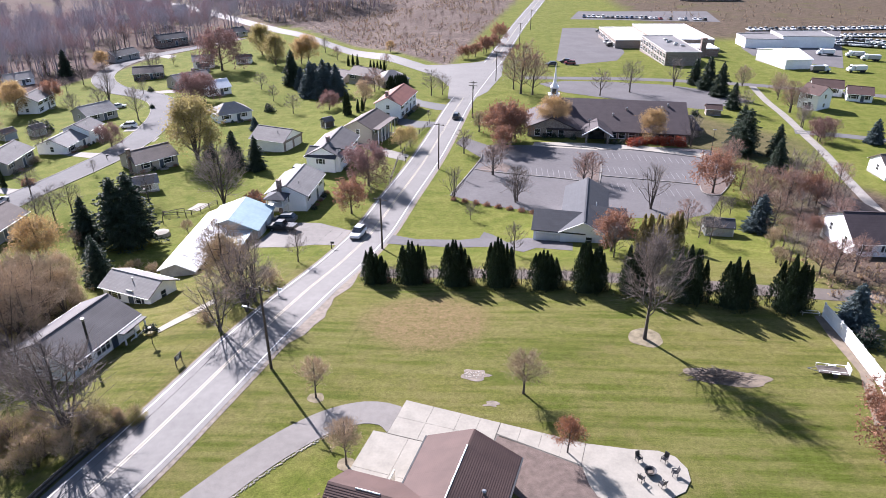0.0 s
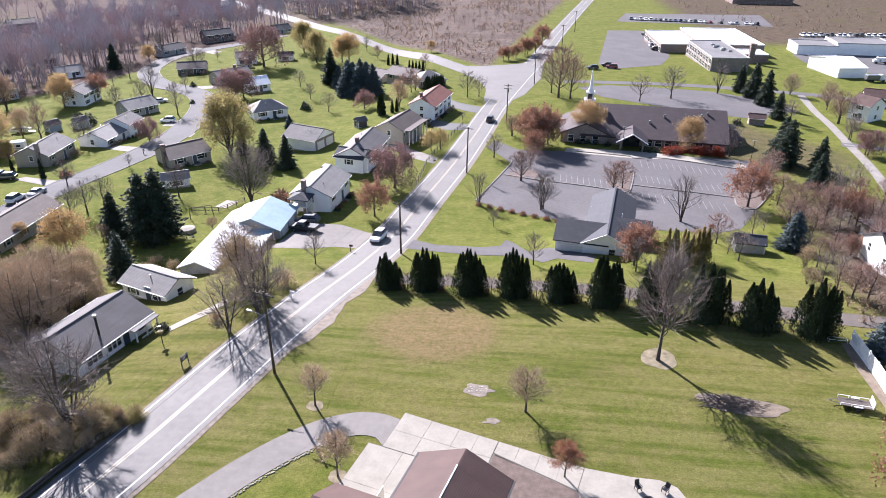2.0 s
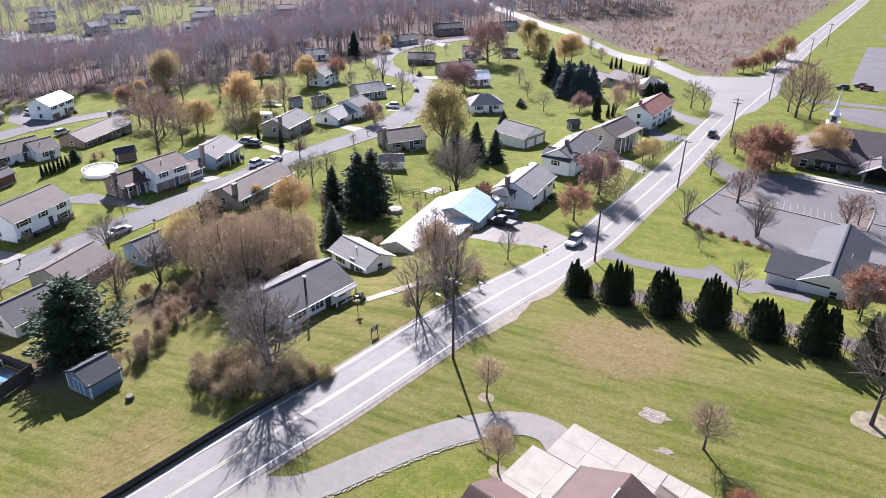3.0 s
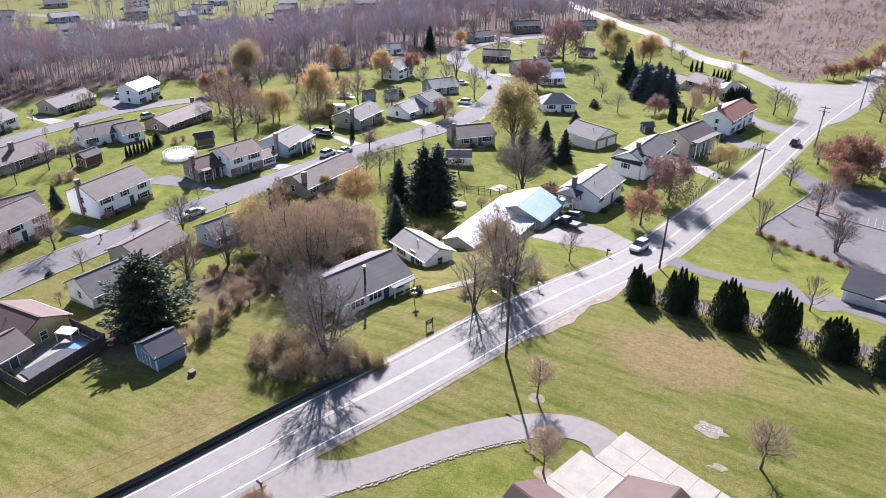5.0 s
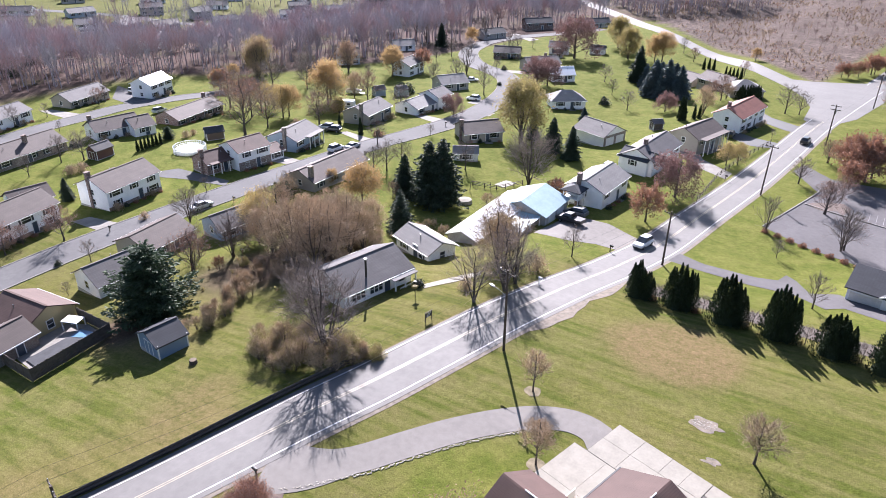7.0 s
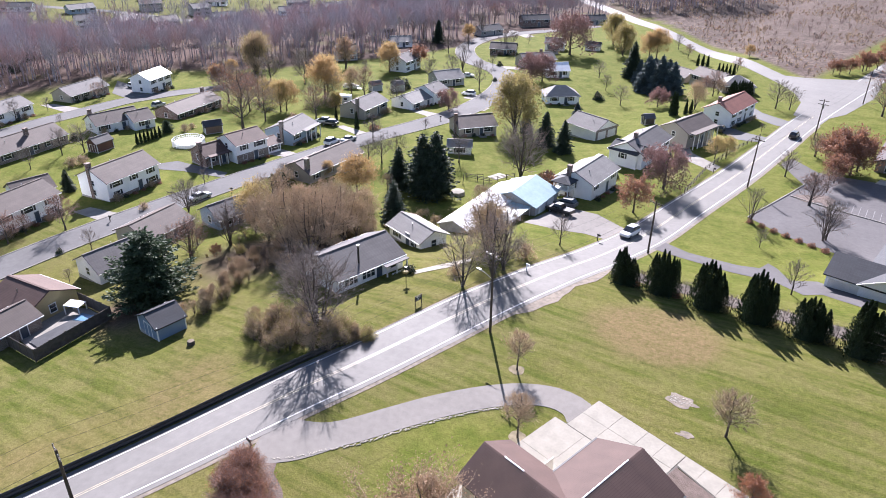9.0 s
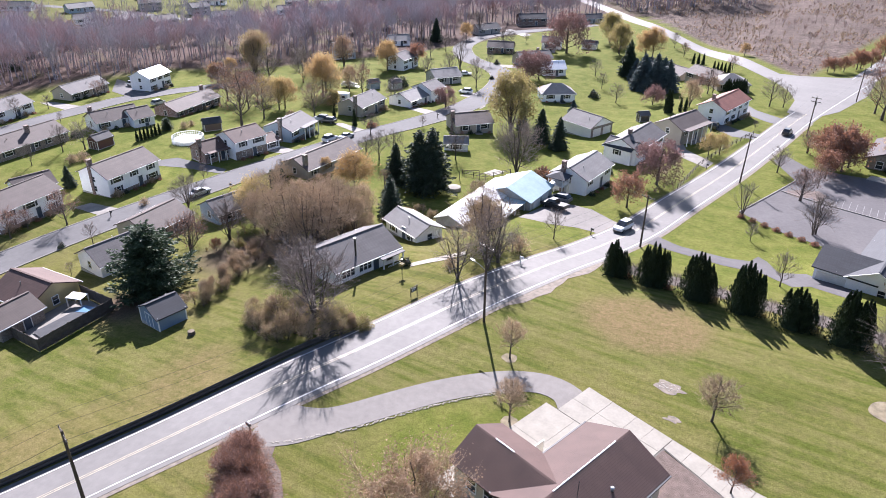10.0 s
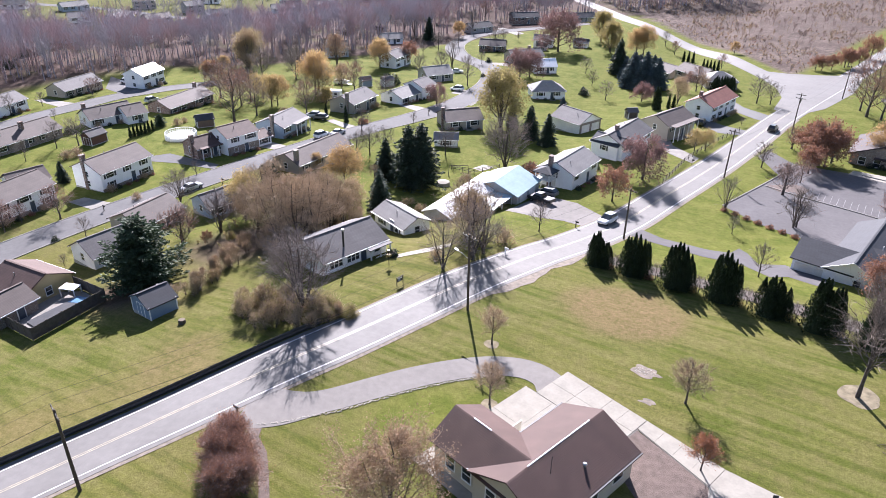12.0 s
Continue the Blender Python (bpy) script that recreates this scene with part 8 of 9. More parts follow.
house(124.1, 216.1, -20, 7, 7, 2.7, 1.6, M_WHITE, S_BROWN, "white garage with a brown roof", seed=73, name="garage", category="garage")
house(68.6, 97.6, -2, 14.5, 10.5, 3.4, 2.7, M_WHITE, S_CHURCH, "tall white gabled house with a dark brown roof", seed=74)
house(71.0, 113.5, 20, 6.5, 6.0, 2.5, 1.6, M_TAN, S_TAN, "small tan outbuilding with a hipped brown roof", name="outbuilding", category="outbuilding", hip=True, seed=76, door=None)
house(96.3, 139.9, 0, 12.5, 7.2, 3.0, 1.9, M_WHITE, S_TAN, "white house with a brown roof beyond the path", seed=75)
laid("lane_east", ribbon(spline([(88, 176), (100, 172), (112, 166), (130, 160)], 3), 2.2, -2.2, 0.05, 0, 2), M_STREET, "short asphalt lane between lawns", "lane")

# ---- trees and shrubs ----
plant("bare_b", 1.3, 152.9, 0.67)
plant("bare_red", 5.0, 172.5, 0.72)
plant("rusty", 10.5, 154.5, 1.26)
plant("bare_b", 7.8, 137.0, 0.76)
plant("bare_b", 12.0, 120.5, 0.79)
plant("bare_a", -0.3, 121.6, 0.69)
plant("bare_c", 3.0, 110.6, 0.57)
plant("bare_c", 9.8, 92.6, 0.91)
plant("pinkish", -18.1, 129.1, 1.58)
plant("rusty", -19.1, 113.2, 1.36)
plant("yellow", -14.0, 156.4, 0.69)
plant("yellow", -11.9, 158.0, 0.67)
plant("shrub_dark", -28.2, 129.8, 1.00)
plant("shrub_rust", -39.5, 120.2, 3.62)
plant("big_bare", -47.0, 124.0, 1.22)
plant("small_bare", -48.2, 107.7, 0.66)
plant("spruce_b", -57.9, 102.2, 1.08)
plant("spruce_b", -55.5, 103.2, 1.14)
plant("spruce", -64.3, 103.3, 0.80)
plant("spruce", -52.6, 85.1, 0.71)
plant("orange", -65.0, 90.7, 1.10)
plant("orange", -79.2, 98.7, 0.41)
plant("tan_bare", -58.6, 71.4, 1.02)
plant("tan_bare", -56.5, 73.9, 1.02)
plant("tan_bare", -56.8, 78.1, 0.76)
plant("tan_bare", -61.2, 71.4, 0.79)
plant("leafy_bare", -26.9, 64.6, 0.84)
plant("leafy_bare", -25.3, 70.0, 0.95)
plant("bare_a", -25.2, 73.0, 0.98)
plant("bare_a", -26.3, 71.9, 0.85)
plant("bare_c", -23.4, 89.0, 0.9)
plant("shrub_brown", -24.9, 79.4, 1.5)
plant("shrub_dark", -35.6, 65.1, 1.14)
plant("thicket", -49.7, 87.8, 0.52)
plant("thicket", -50.5, 87.4, 0.54)
plant("thicket", -45.7, 87.2, 0.51)
plant("thicket", -45.4, 87.2, 0.61)
plant("thicket", -52.7, 87.6, 0.44)
plant("thicket", -52.7, 86.7, 0.58)
plant("big_bare", -89.5, 71.4, 0.64)
plant("bare_c", -98.4, 82.9, 0.59)
plant("shrub_brown", -98.5, 68.4, 0.90)
plant("bare_b", -69.3, 63.3, 0.90)
plant("bare_red", -70.2, 56.1, 0.95)
plant("bare_red", -103.1, 55.5, 0.86)
plant("bare_c", -91.0, 52.7, 0.69)
plant("yellow", -73.2, 72.9, 1.02)
plant("spruce", -120.3, 67.0, 0.44)
plant("bare_c", -140.7, 70.8, 0.89)
plant("shrub_brown", -134.0, 76.5, 1.28)
plant("shrub_brown", -133.5, 78.6, 1.29)
plant("bare_c", -83.4, 44.0, 0.39)
plant("bare_red", -106.4, 47.2, 0.73)
plant("shrub_dark", -94.7, 49.3, 0.84)
plant("arbor_a", -265.9, 142.7, 1.04)
plant("bare_c", -185.7, 101.7, 0.70)
plant("bare_c", -168.4, 94.8, 0.48)
plant("bare_red", -186.7, 118.4, 0.69)
plant("arbor_slim", -134.6, 93.7, 0.82)
plant("arbor_slim", -134.6, 94.8, 0.83)
plant("arbor_slim", -134.5, 95.8, 0.83)
plant("arbor_slim", -134.6, 96.9, 0.83)
plant("arbor_slim", -134.7, 98.1, 0.84)
plant("arbor_slim", -134.8, 99.2, 0.84)
plant("arbor_slim", -134.9, 100.4, 0.83)
plant("pine", -137.3, 104.5, 0.34)
plant("orange", -173.6, 153.5, 0.81)
plant("orange", -182.8, 168.3, 0.66)
plant("bare_red", -136.2, 131.7, 1.42)
plant("tan", -145.7, 136.8, 1.11)
plant("yellow", -128.3, 135.9, 1.17)
plant("yellow", -137.5, 141.9, 0.93)
plant("shrub_brown", -135.2, 110.5, 0.84)
plant("shrub_brown", -134.4, 107.6, 1.12)
plant("tan", -157.8, 201.4, 1.44)
plant("yellow", -132.6, 161.3, 1.56)
plant("yellow", -142.7, 208.7, 1.23)
plant("olive", -63.3, 153.7, 1.32)
plant("bare_b", -75.6, 112.6, 0.80)
plant("bare_b", -74.5, 116.7, 0.71)
plant("bare_b", -76.4, 109.0, 0.75)
plant("bare_a", -157.7, 179.5, 1.13)
plant("bare_b", -169.7, 188.9, 0.92)
plant("bare_b", -130.9, 153.9, 0.77)
plant("bare_b", -126.7, 156.6, 1.02)
plant("shrub_dark", -117.4, 181.6, 2.99)
plant("shrub_dark", -120.6, 181.9, 2.64)
plant("bare_c", -109.5, 228.1, 0.92)
plant("bare_c", -140.4, 235.0, 0.99)
plant("bare_b", -140.9, 247.6, 0.91)
plant("bare_a", -119.7, 258.6, 1.01)
plant("bare_a", -184.3, 286.2, 1.06)
plant("bare_a", -195.6, 270.6, 1.16)
plant("bare_a", -171.8, 276.0, 1.25)
plant("bare_a", -151.0, 294.4, 1.15)
plant("bare_b", -125.0, 276.4, 0.71)
plant("olive", -117.3, 147.0, 0.43)
plant("arbor_slim", -98.2, 132.4, 1.24)
plant("arbor_slim", -107.9, 135.8, 0.97)
plant("shrub_rust", -93.5, 133.5, 2.07)
plant("bare_c", -82.3, 140.6, 0.55)
plant("bare_b", -62.9, 124.7, 0.78)
plant("bare_c", -176.3, 215.5, 1.16)
plant("bare_b", -138.3, 137.6, 1.22)
plant("yellow", -144.2, 145.6, 0.86)
plant("tan", -173.4, 170.1, 0.88)
plant("bare_c", -188.6, 121.8, 0.91)
plant("olive", -182.9, 180.7, 1.13)
plant("shrub_dark", -248.1, 127.0, 2.42)
plant("shrub_dark", -151.7, 88.4, 1.75)
plant("shrub_dark", -193.4, 145.8, 1.17)
plant("bare_red", -108.0, 51.1, 0.48)
plant("bare_red", -79.9, 48.4, 0.48)
plant("bare_b", -75.0, 61.3, 0.65)
plant("yellow", -77.2, 74.4, 0.66)
plant("shrub_brown", -83.3, 89.7, 2.33)
plant("shrub_dark", -83.3, 89.0, 2.67)
plant("bare_b", -84.8, 92.0, 0.48)
plant("rusty", -67.6, 58.9, 0.43)
plant("shrub_brown", -61.5, 57.4, 1.05)
plant("thicket", -51.5, 63.4, 0.53)
plant("thicket", -54.0, 63.1, 0.58)
plant("shrub_brown", -29.6, 67.2, 0.96)
plant("tan", -31.6, 79.7, 0.92)
plant("yellow", -31.5, 81.3, 0.88)
plant("bare_b", -69.9, 233.3, 0.68)
plant("shrub_dark", -59.4, 204.2, 2.16)
plant("arbor_b", -23.9, 226.8, 0.79)
plant("arbor_b", -21.6, 226.6, 0.86)
plant("arbor_b", -19.7, 228.2, 0.83)
plant("arbor_slim", -47.6, 282.6, 1.22)
plant("arbor_slim", -45.8, 283.0, 1.21)
plant("arbor_slim", -43.7, 281.7, 1.20)
plant("arbor_slim", -35.3, 259.9, 1.20)
plant("arbor_slim", -33.8, 258.7, 1.16)
plant("arbor_slim", -32.4, 257.7, 1.15)
plant("arbor_slim", -31.2, 258.1, 1.10)
plant("arbor_slim", -29.9, 258.6, 1.15)
plant("bare_red", -31.0, 218.0, 0.87)
plant("tan", -27.7, 223.7, 0.68)
plant("pinkish", -84.7, 209.6, 1.73)
plant("pinkish", -83.1, 214.1, 1.51)
plant("spruce", -61.2, 156.2, 0.56)
plant("spruce", -52.9, 149.5, 0.81)
plant("spruce", -46.5, 145.7, 0.75)
plant("blue", -57.5, 182.1, 0.50)
plant("bare_c", -115.2, 193.4, 1.43)
plant("bare_c", -94.6, 191.0, 1.69)
plant("bare_a", -117.0, 218.7, 1.04)
plant("bare_c", -110.7, 200.7, 1.45)
plant("pinkish", -88.8, 162.5, 1.05)
plant("bare_c", -139.6, 190.0, 1.02)
plant("spruce", -158.0, 267.2, 0.94)
plant("orange", -118.0, 319.4, 0.80)
plant("pinkish", -94.6, 266.1, 2.81)
plant("bare_c", -120.5, 282.3, 0.72)
plant("bare_b", -137.9, 259.2, 0.64)
plant("shrub_dark", -108.8, 232.4, 1.54)
plant("shrub_dark", -97.2, 206.4, 1.17)
plant("olive", -87.3, 297.1, 1.1)
plant("olive", -76.1, 276.8, 1.05)
plant("spruce", -61.2, 242.9, 1.16)
plant("orange", -64.6, 284.9, 1.37)
plant("orange", -66.8, 281.9, 1.20)
plant("blue", -50.8, 226.0, 1.49)
plant("blue", -46.0, 223.5, 1.56)
plant("blue", -41.6, 221.8, 1.34)
plant("blue", -56.8, 237.5, 0.99)
plant("blue", -50.7, 232.9, 1.26)
plant("blue", -45.4, 230.2, 1.29)
plant("bare_b", -51.5, 202.2, 0.70)
plant("bare_c", -61.7, 217.8, 0.92)
plant("pinkish", -40.3, 202.4, 1.01)
plant("arbor_slim", -30.1, 193.7, 1.07)
plant("arbor_slim", -29.0, 194.9, 1.07)
plant("arbor_slim", -33.2, 191.3, 1.81)
plant("arbor_slim", -32.5, 191.5, 1.73)
plant("tan", -29.2, 200.2, 1.03)
plant("bare_red", -28.7, 221.1, 1.01)
plant("bare_b", -9.9, 216.7, 0.98)
plant("bare_b", -6.3, 218.0, 0.77)
plant("bare_c", -9.0, 187.3, 0.41)
plant("bare_c", -62.7, 311.4, 1.15)
plant("bare_red", -54.8, 296.8, 0.76)
plant("orange", -32.4, 303.1, 0.58)
plant("bare_red", -29.9, 264.9, 0.72)
plant("rusty", 1.5, 287.1, 1.08)
plant("rusty", 4.5, 291.0, 1.12)
plant("rusty", 9.3, 301.3, 1.29)
plant("rusty", 11.8, 162.5, 2.09)
plant("bare_red", 9.8, 146.9, 0.67)
plant("rusty", 9.4, 165.7, 1.68)
plant("rusty", 14.1, 166.0, 1.68)
plant("bare_c", 5.2, 172.5, 0.84)
plant("bare_c", 1.2, 153.1, 0.72)
plant("rusty", 8.2, 299.1, 1.47)
plant("rusty", 12.6, 306.0, 1.39)
plant("rusty", 15.9, 327.2, 1.80)
plant("rusty", -0.6, 286.2, 1.01)
plant("spruce", 79.4, 237.0, 0.82)
plant("spruce", 81.3, 229.4, 1.01)
plant("spruce", 82.0, 218.5, 0.99)
plant("spruce", 80.2, 201.0, 0.73)
plant("spruce", 67.1, 158.3, 1.00)
plant("spruce_b", 67.1, 154.7, 0.92)
plant("spruce", 73.8, 152.6, 0.73)
plant("bare_c", 95.0, 234.9, 1.07)
plant("bare_red", 99.0, 215.0, 0.85)
plant("bare_red", 95.5, 197.8, 1.19)
plant("bare_c", 91.7, 180.0, 1.09)
plant("bare_red", 89.9, 167.1, 0.77)
plant("shrub_dark", 66.8, 192.1, 1.64)
plant("bare_red", 95.8, 171.5, 0.61)
plant("spruce", 69.2, 140.8, 0.72)
plant("bare_c", 47.6, 111.3, 0.82)
plant("bare_b", 26.3, 131.2, 0.74)
plant("bare_red", 28.5, 134.6, 0.78)
plant("bare_red", 57.7, 120.4, 0.95)
plant("bare_red", 62.8, 119.6, 0.95)
plant("bare_red", 67.9, 118.9, 0.76)
plant("blue", 52.0, 105.2, 0.87)
plant("arbor_ochre", 29.8, 91.7, 0.94)
plant("arbor_ochre", 34.8, 95.3, 0.88)
plant("arbor_ochre", 32.2, 93.9, 0.82)
plant("rusty", 24.9, 93.2, 1.36)
plant("bare_c", 24.7, 90.2, 0.94)
plant("bare_c", 40.8, 101.1, 0.66)
plant("shrub_red", 41.8, 114.8, 0.38)
plant("bare_red", 52.2, 83.8, 0.73)
plant("bare_red", 53.9, 83.2, 0.77)
plant("bare_c", 51.3, 86.5, 0.93)
plant("bare_c", 49.8, 87.8, 0.91)
plant("bare_red", 52.8, 96.9, 0.65)
plant("thicket", 51.3, 97.1, 0.85)
plant("thicket", 50.7, 96.4, 0.91)
plant("thicket", 48.1, 86.9, 0.72)
plant("thicket", 48.1, 88.5, 0.74)
plant("thicket", 62.2, 103.5, 0.78)
plant("thicket", 62.1, 104.0, 0.90)
plant("bare_c", 50.6, 114.5, 0.58)
plant("pine", -64.4, 44.9, 1.10)
plant("big_bare", -35.5, 46.2, 1.09)
plant("thicket", -42.2, 42.4, 0.82)
plant("thicket", -41.0, 42.3, 0.86)
plant("thicket", -37.3, 41.4, 0.74)
plant("thicket", -35.4, 43.5, 0.58)
plant("thicket", -33.3, 42.5, 0.69)
plant("thicket", -32.0, 43.7, 0.61)
plant("thicket", -31.1, 45.5, 0.56)
plant("thicket", -32.5, 45.2, 0.70)
plant("thicket", -45.1, 45.7, 0.61)
plant("thicket", -45.1, 45.2, 0.66)
plant("thicket", -54.5, 46.1, 0.72)
plant("thicket", -53.6, 45.0, 0.71)
plant("thicket", -54.0, 45.7, 0.56)
plant("thicket", -55.5, 43.1, 0.59)
for k in range(9):
    u = k / 8
    plant("thicket_red", -26.0 + 5.8 * u, 25.6 - 3.9 * u, 0.85 + 0.12 * (k % 3), group="brown hedge beside the road")
    plant("thicket_red", -25.9 + 5.4 * u, 24.0 - 4.4 * u, 0.85 + 0.1 * (k % 4), group="brown hedge beside the road")
plant("rosy", -7.6, 25.2, 1.15)
plant("thicket", -36.6, 43.7, 0.98)
plant("thicket", -37.7, 42.6, 0.89)
plant("thicket", -40.3, 44.8, 1.07)
plant("thicket", -41.3, 45.4, 1.02)
plant("blue", 49.1, 68.5, 0.73)
plant("shrub_dark", 48.5, 64.3, 1.90)
plant("rusty", 42.7, 49.1, 1.18)
plant("rusty", 40.8, 45.0, 1.23)
plant("bare_red", 19.0, 219.4, 2.13)
plant("bare_red", 22.6, 217.8, 1.7)
plant("bare_b", 17.0, 226.5, 1.31)
plant("bare_red", 10.7, 163.4, 1.26)
plant("rusty", 13.0, 162.4, 1.64)
plant("orange", 24.0, 171.5, 1.15)
plant("orange", 47.8, 164.0, 1.0)
plant("bare_a", 56.6, 160.7, 0.81)
plant("bare_a", 71.4, 233.3, 0.99)
plant("bare_b", 54.6, 223.3, 1.20)
plant("bare_b", 44.0, 217.5, 0.97)
plant("bare_red", 7.6, 137.0, 0.88)
plant("bare_a", 11.6, 120.0, 0.79)
plant("bare_red", 26.2, 130.9, 0.88)
plant("bare_a", 36.7, 116.8, 0.94)
plant("rusty", 51.3, 126.7, 1.72)
plant("bare_red", 56.4, 136.1, 0.95)
plant("bare_red", 59.9, 122.2, 0.93)
plant("bare_red", 62.6, 119.1, 1.00)
plant("rusty", 67.4, 120.4, 1.31)
plant("bare_red", 61.7, 147.1, 0.78)
plant("pinkish", 90.4, 166.8, 1.04)
plant("bare_b", 91.6, 180.7, 0.77)
plant("tan_bare", 101.1, 220.6, 0.84)
plant("bare_red", 95.8, 197.7, 0.95)
plant("tan_bare", 94.8, 234.5, 0.80)
plant("bare_b", 75.9, 138.3, 0.71)
plant("bare_b", 81.6, 195.1, 0.80)
plant("blue", 102.8, 165.3, 0.80)
plant("arbor_slim", 126.4, 220.2, 0.95)
plant("arbor_slim", 127.9, 219.8, 0.91)
plant("arbor_slim", 129.2, 218.7, 0.91)
plant("bare_red", 68.4, 116.3, 0.85)
plant("bare_red", 40.3, 106.2, 0.71)
plant("bare_b", 53.2, 102.7, 0.47)
plant("bare_red", 55.9, 98.9, 0.68)
plant("thicket_red", 60.3, 103.1, 0.99)
plant("thicket_red", 71.0, 108.0, 0.79)
plant("tan_bare", -57.5, 64.4, 1.20)
plant("tan_bare", -53.0, 63.9, 1.18)
plant("tan_bare", -52.2, 66.9, 1.15)
plant("tan_bare", -53.2, 72.2, 1.14)
plant("tan_bare", -68.2, 72.3, 1.11)
plant("tan", -51.7, 73.8, 0.88)
plant("thicket", -53.5, 44.4, 0.48)
plant("thicket", -55.0, 44.2, 0.56)
plant("thicket", -54.2, 49.0, 0.57)
plant("thicket", -54.3, 48.2, 0.60)
plant("thicket", -55.5, 50.6, 0.54)
plant("thicket", -57.2, 51.5, 0.53)
plant("thicket", -57.0, 54.1, 0.58)
plant("thicket", -55.6, 54.2, 0.50)
plant("thicket", -58.3, 56.6, 0.42)
plant("thicket", -58.1, 58.7, 0.49)
plant("thicket", -58.7, 61.7, 0.51)
plant("thicket", -61.1, 61.5, 0.46)
plant("bare_a", -69.3, 63.1, 0.67)
plant("bare_a", -71.5, 57.3, 0.59)
plant("shrub_brown", -71.5, 73.7, 1.56)
plant("bare_b", -42.5, 51.7, 0.93)
plant("tan_bare", -63.5, 80.8, 0.88)
plant("tan_bare", -58.3, 76.8, 0.89)
plant("tan_bare", -61.0, 74.8, 0.84)
plant("spruce", -54.8, 88.2, 0.68)
plant("rusty", -39.7, 121.4, 0.60)
plant("bare_c", -25.7, 78.6, 0.53)
plant("tan_bare", -30.4, 77.8, 1.15)
plant("thicket", -49.4, 90.6, 0.54)
plant("thicket", -50.1, 89.8, 0.57)
plant("thicket", -46.9, 91.0, 0.32)
plant("thicket", -47.2, 89.2, 0.36)
plant("bare_red", -64.9, 100.0, 0.48)
plant("thicket", -32.9, 45.4, 0.84)
plant("thicket", -32.9, 45.5, 0.93)
plant("thicket", -38.8, 41.2, 0.61)
plant("thicket", -37.3, 42.6, 0.58)
plant("thicket", -38.6, 43.3, 0.59)
plant("thicket", -37.6, 43.8, 0.70)
plant("thicket", -36.4, 42.3, 0.72)
plant("thicket", -34.6, 43.6, 0.62)
plant("thicket", -32.8, 45.5, 0.60)
plant("thicket", -34.1, 43.6, 0.85)
plant("thicket", -31.4, 47.9, 0.46)
plant("thicket", -31.2, 47.6, 0.47)
plant("bare_b", -44.2, 53.5, 0.73)
plant("bare_b", -47.6, 55.3, 0.78)
plant("bare_red", 54.9, 115.6, 0.85)
plant("bare_red", 56.5, 109.3, 0.81)
plant("bare_red", 64.8, 103.4, 0.86)
plant("bare_b", 41.6, 98.0, 0.60)
plant("bare_b", 60.6, 109.5, 0.72)
plant("bare_red", 57.5, 128.8, 0.81)
plant("bare_red", 72.2, 129.6, 0.81)
plant("tan", 35.4, 97.6, 0.67)
plant("orange", -249.9, 197.7, 1.00)
plant("bare_red", -264.4, 190.8, 1.46)
plant("tan", -248.8, 210.6, 1.36)
plant("bare_red", -287.1, 189.3, 1.64)
plant("tan", -279.8, 170.1, 1.42)
plant("bare_red", -276.5, 157.1, 1.73)
plant("bare_red", -239.8, 217.0, 1.50)
plant("bare_red", -213.7, 242.6, 1.67)
plant("tan", -208.4, 271.3, 1.33)
plant("orange", -149.2, 279.1, 0.86)
plant("bare_red", -165.5, 334.8, 1.43)
plant("olive", -203.9, 292.5, 0.82)
plant("bare_red", -123.5, 117.2, 2.00)
plant("orange", -128.0, 138.0, 1.04)
plant("orange", -128.6, 155.4, 1.53)
plant("orange", -138.1, 202.1, 1.25)
plant("bare_red", -156.3, 199.3, 1.47)
plant("tan", -179.9, 177.2, 1.83)
plant("bare_b", -149.9, 136.4, 1.38)
plant("bare_b", -149.4, 169.3, 1.20)
plant("bare_red", -120.5, 164.4, 1.24)
plant("bare_b", -159.2, 163.4, 1.37)
plant("rusty", -172.1, 152.9, 1.42)
plant("tan", -128.2, 167.6, 1.03)
plant("bare_b", -103.8, 158.1, 0.92)
plant("bare_red", -114.6, 135.3, 1.17)
plant("rusty", -134.0, 214.7, 1.66)
plant("bare_b", -124.1, 125.7, 1.11)
plant("shrub_brown", -117.6, 129.7, 1.46)
plant("shrub_brown", -119.6, 148.4, 1.88)
plant("shrub_dark", -110.3, 149.9, 1.95)
plant("bare_b", -140.6, 83.7, 0.84)
plant("bare_c", -143.5, 79.9, 1.13)
plant("bare_b", -88.6, 126.6, 0.71)
plant("bare_c", -182.3, 90.9, 1.04)
rng = random.Random(33)
for k in range(16):
    x, y = 53 + 26 * rng.random(), 80 + 48 * rng.random()
    if math.hypot(x - 68, y - 98) < 11 or x < 57 and 92 < y < 112:
        continue
    plant(rng.choice(("bare_red", "bare_b", "bare_a", "bare_b")), x, y, rng.uniform(0.6, 0.95))
rng = random.Random(21)
for k in range(30):
    u, v = rng.random(), rng.random()
    x, y = -44.5 + 13.0 * u + 3.0 * v, 43.6 + 2.2 * u + 5.6 * v * (1 - 0.55 * u)
    plant("brush_brown" if rng.random() < (0.5 if u < 0.5 else 0.05) else "brush", x, y, rng.uniform(0.5, 0.95), group="wild brush beside the guard rail")
for k in range(14):
    u = k / 13
    plant("reeds", -55.6 - 3.0 * u + rng.uniform(-1.3, 1.3), 45.5 + 12.5 * u + rng.uniform(-0.8, 0.8), rng.uniform(0.7, 1.1), group="strip of dry grasses between the gardens")
for k in range(26):
    u, v = rng.random(), rng.random()
    x, y = -67 + 17 * u, 60 + 22 * v
    if x > -53.0 and y < 68 or x > -51 and y > 72:
        continue
    plant("brush_brown" if k % 3 else "brush", x, y, rng.uniform(0.5, 0.95), group="undergrowth beneath the bare trees")
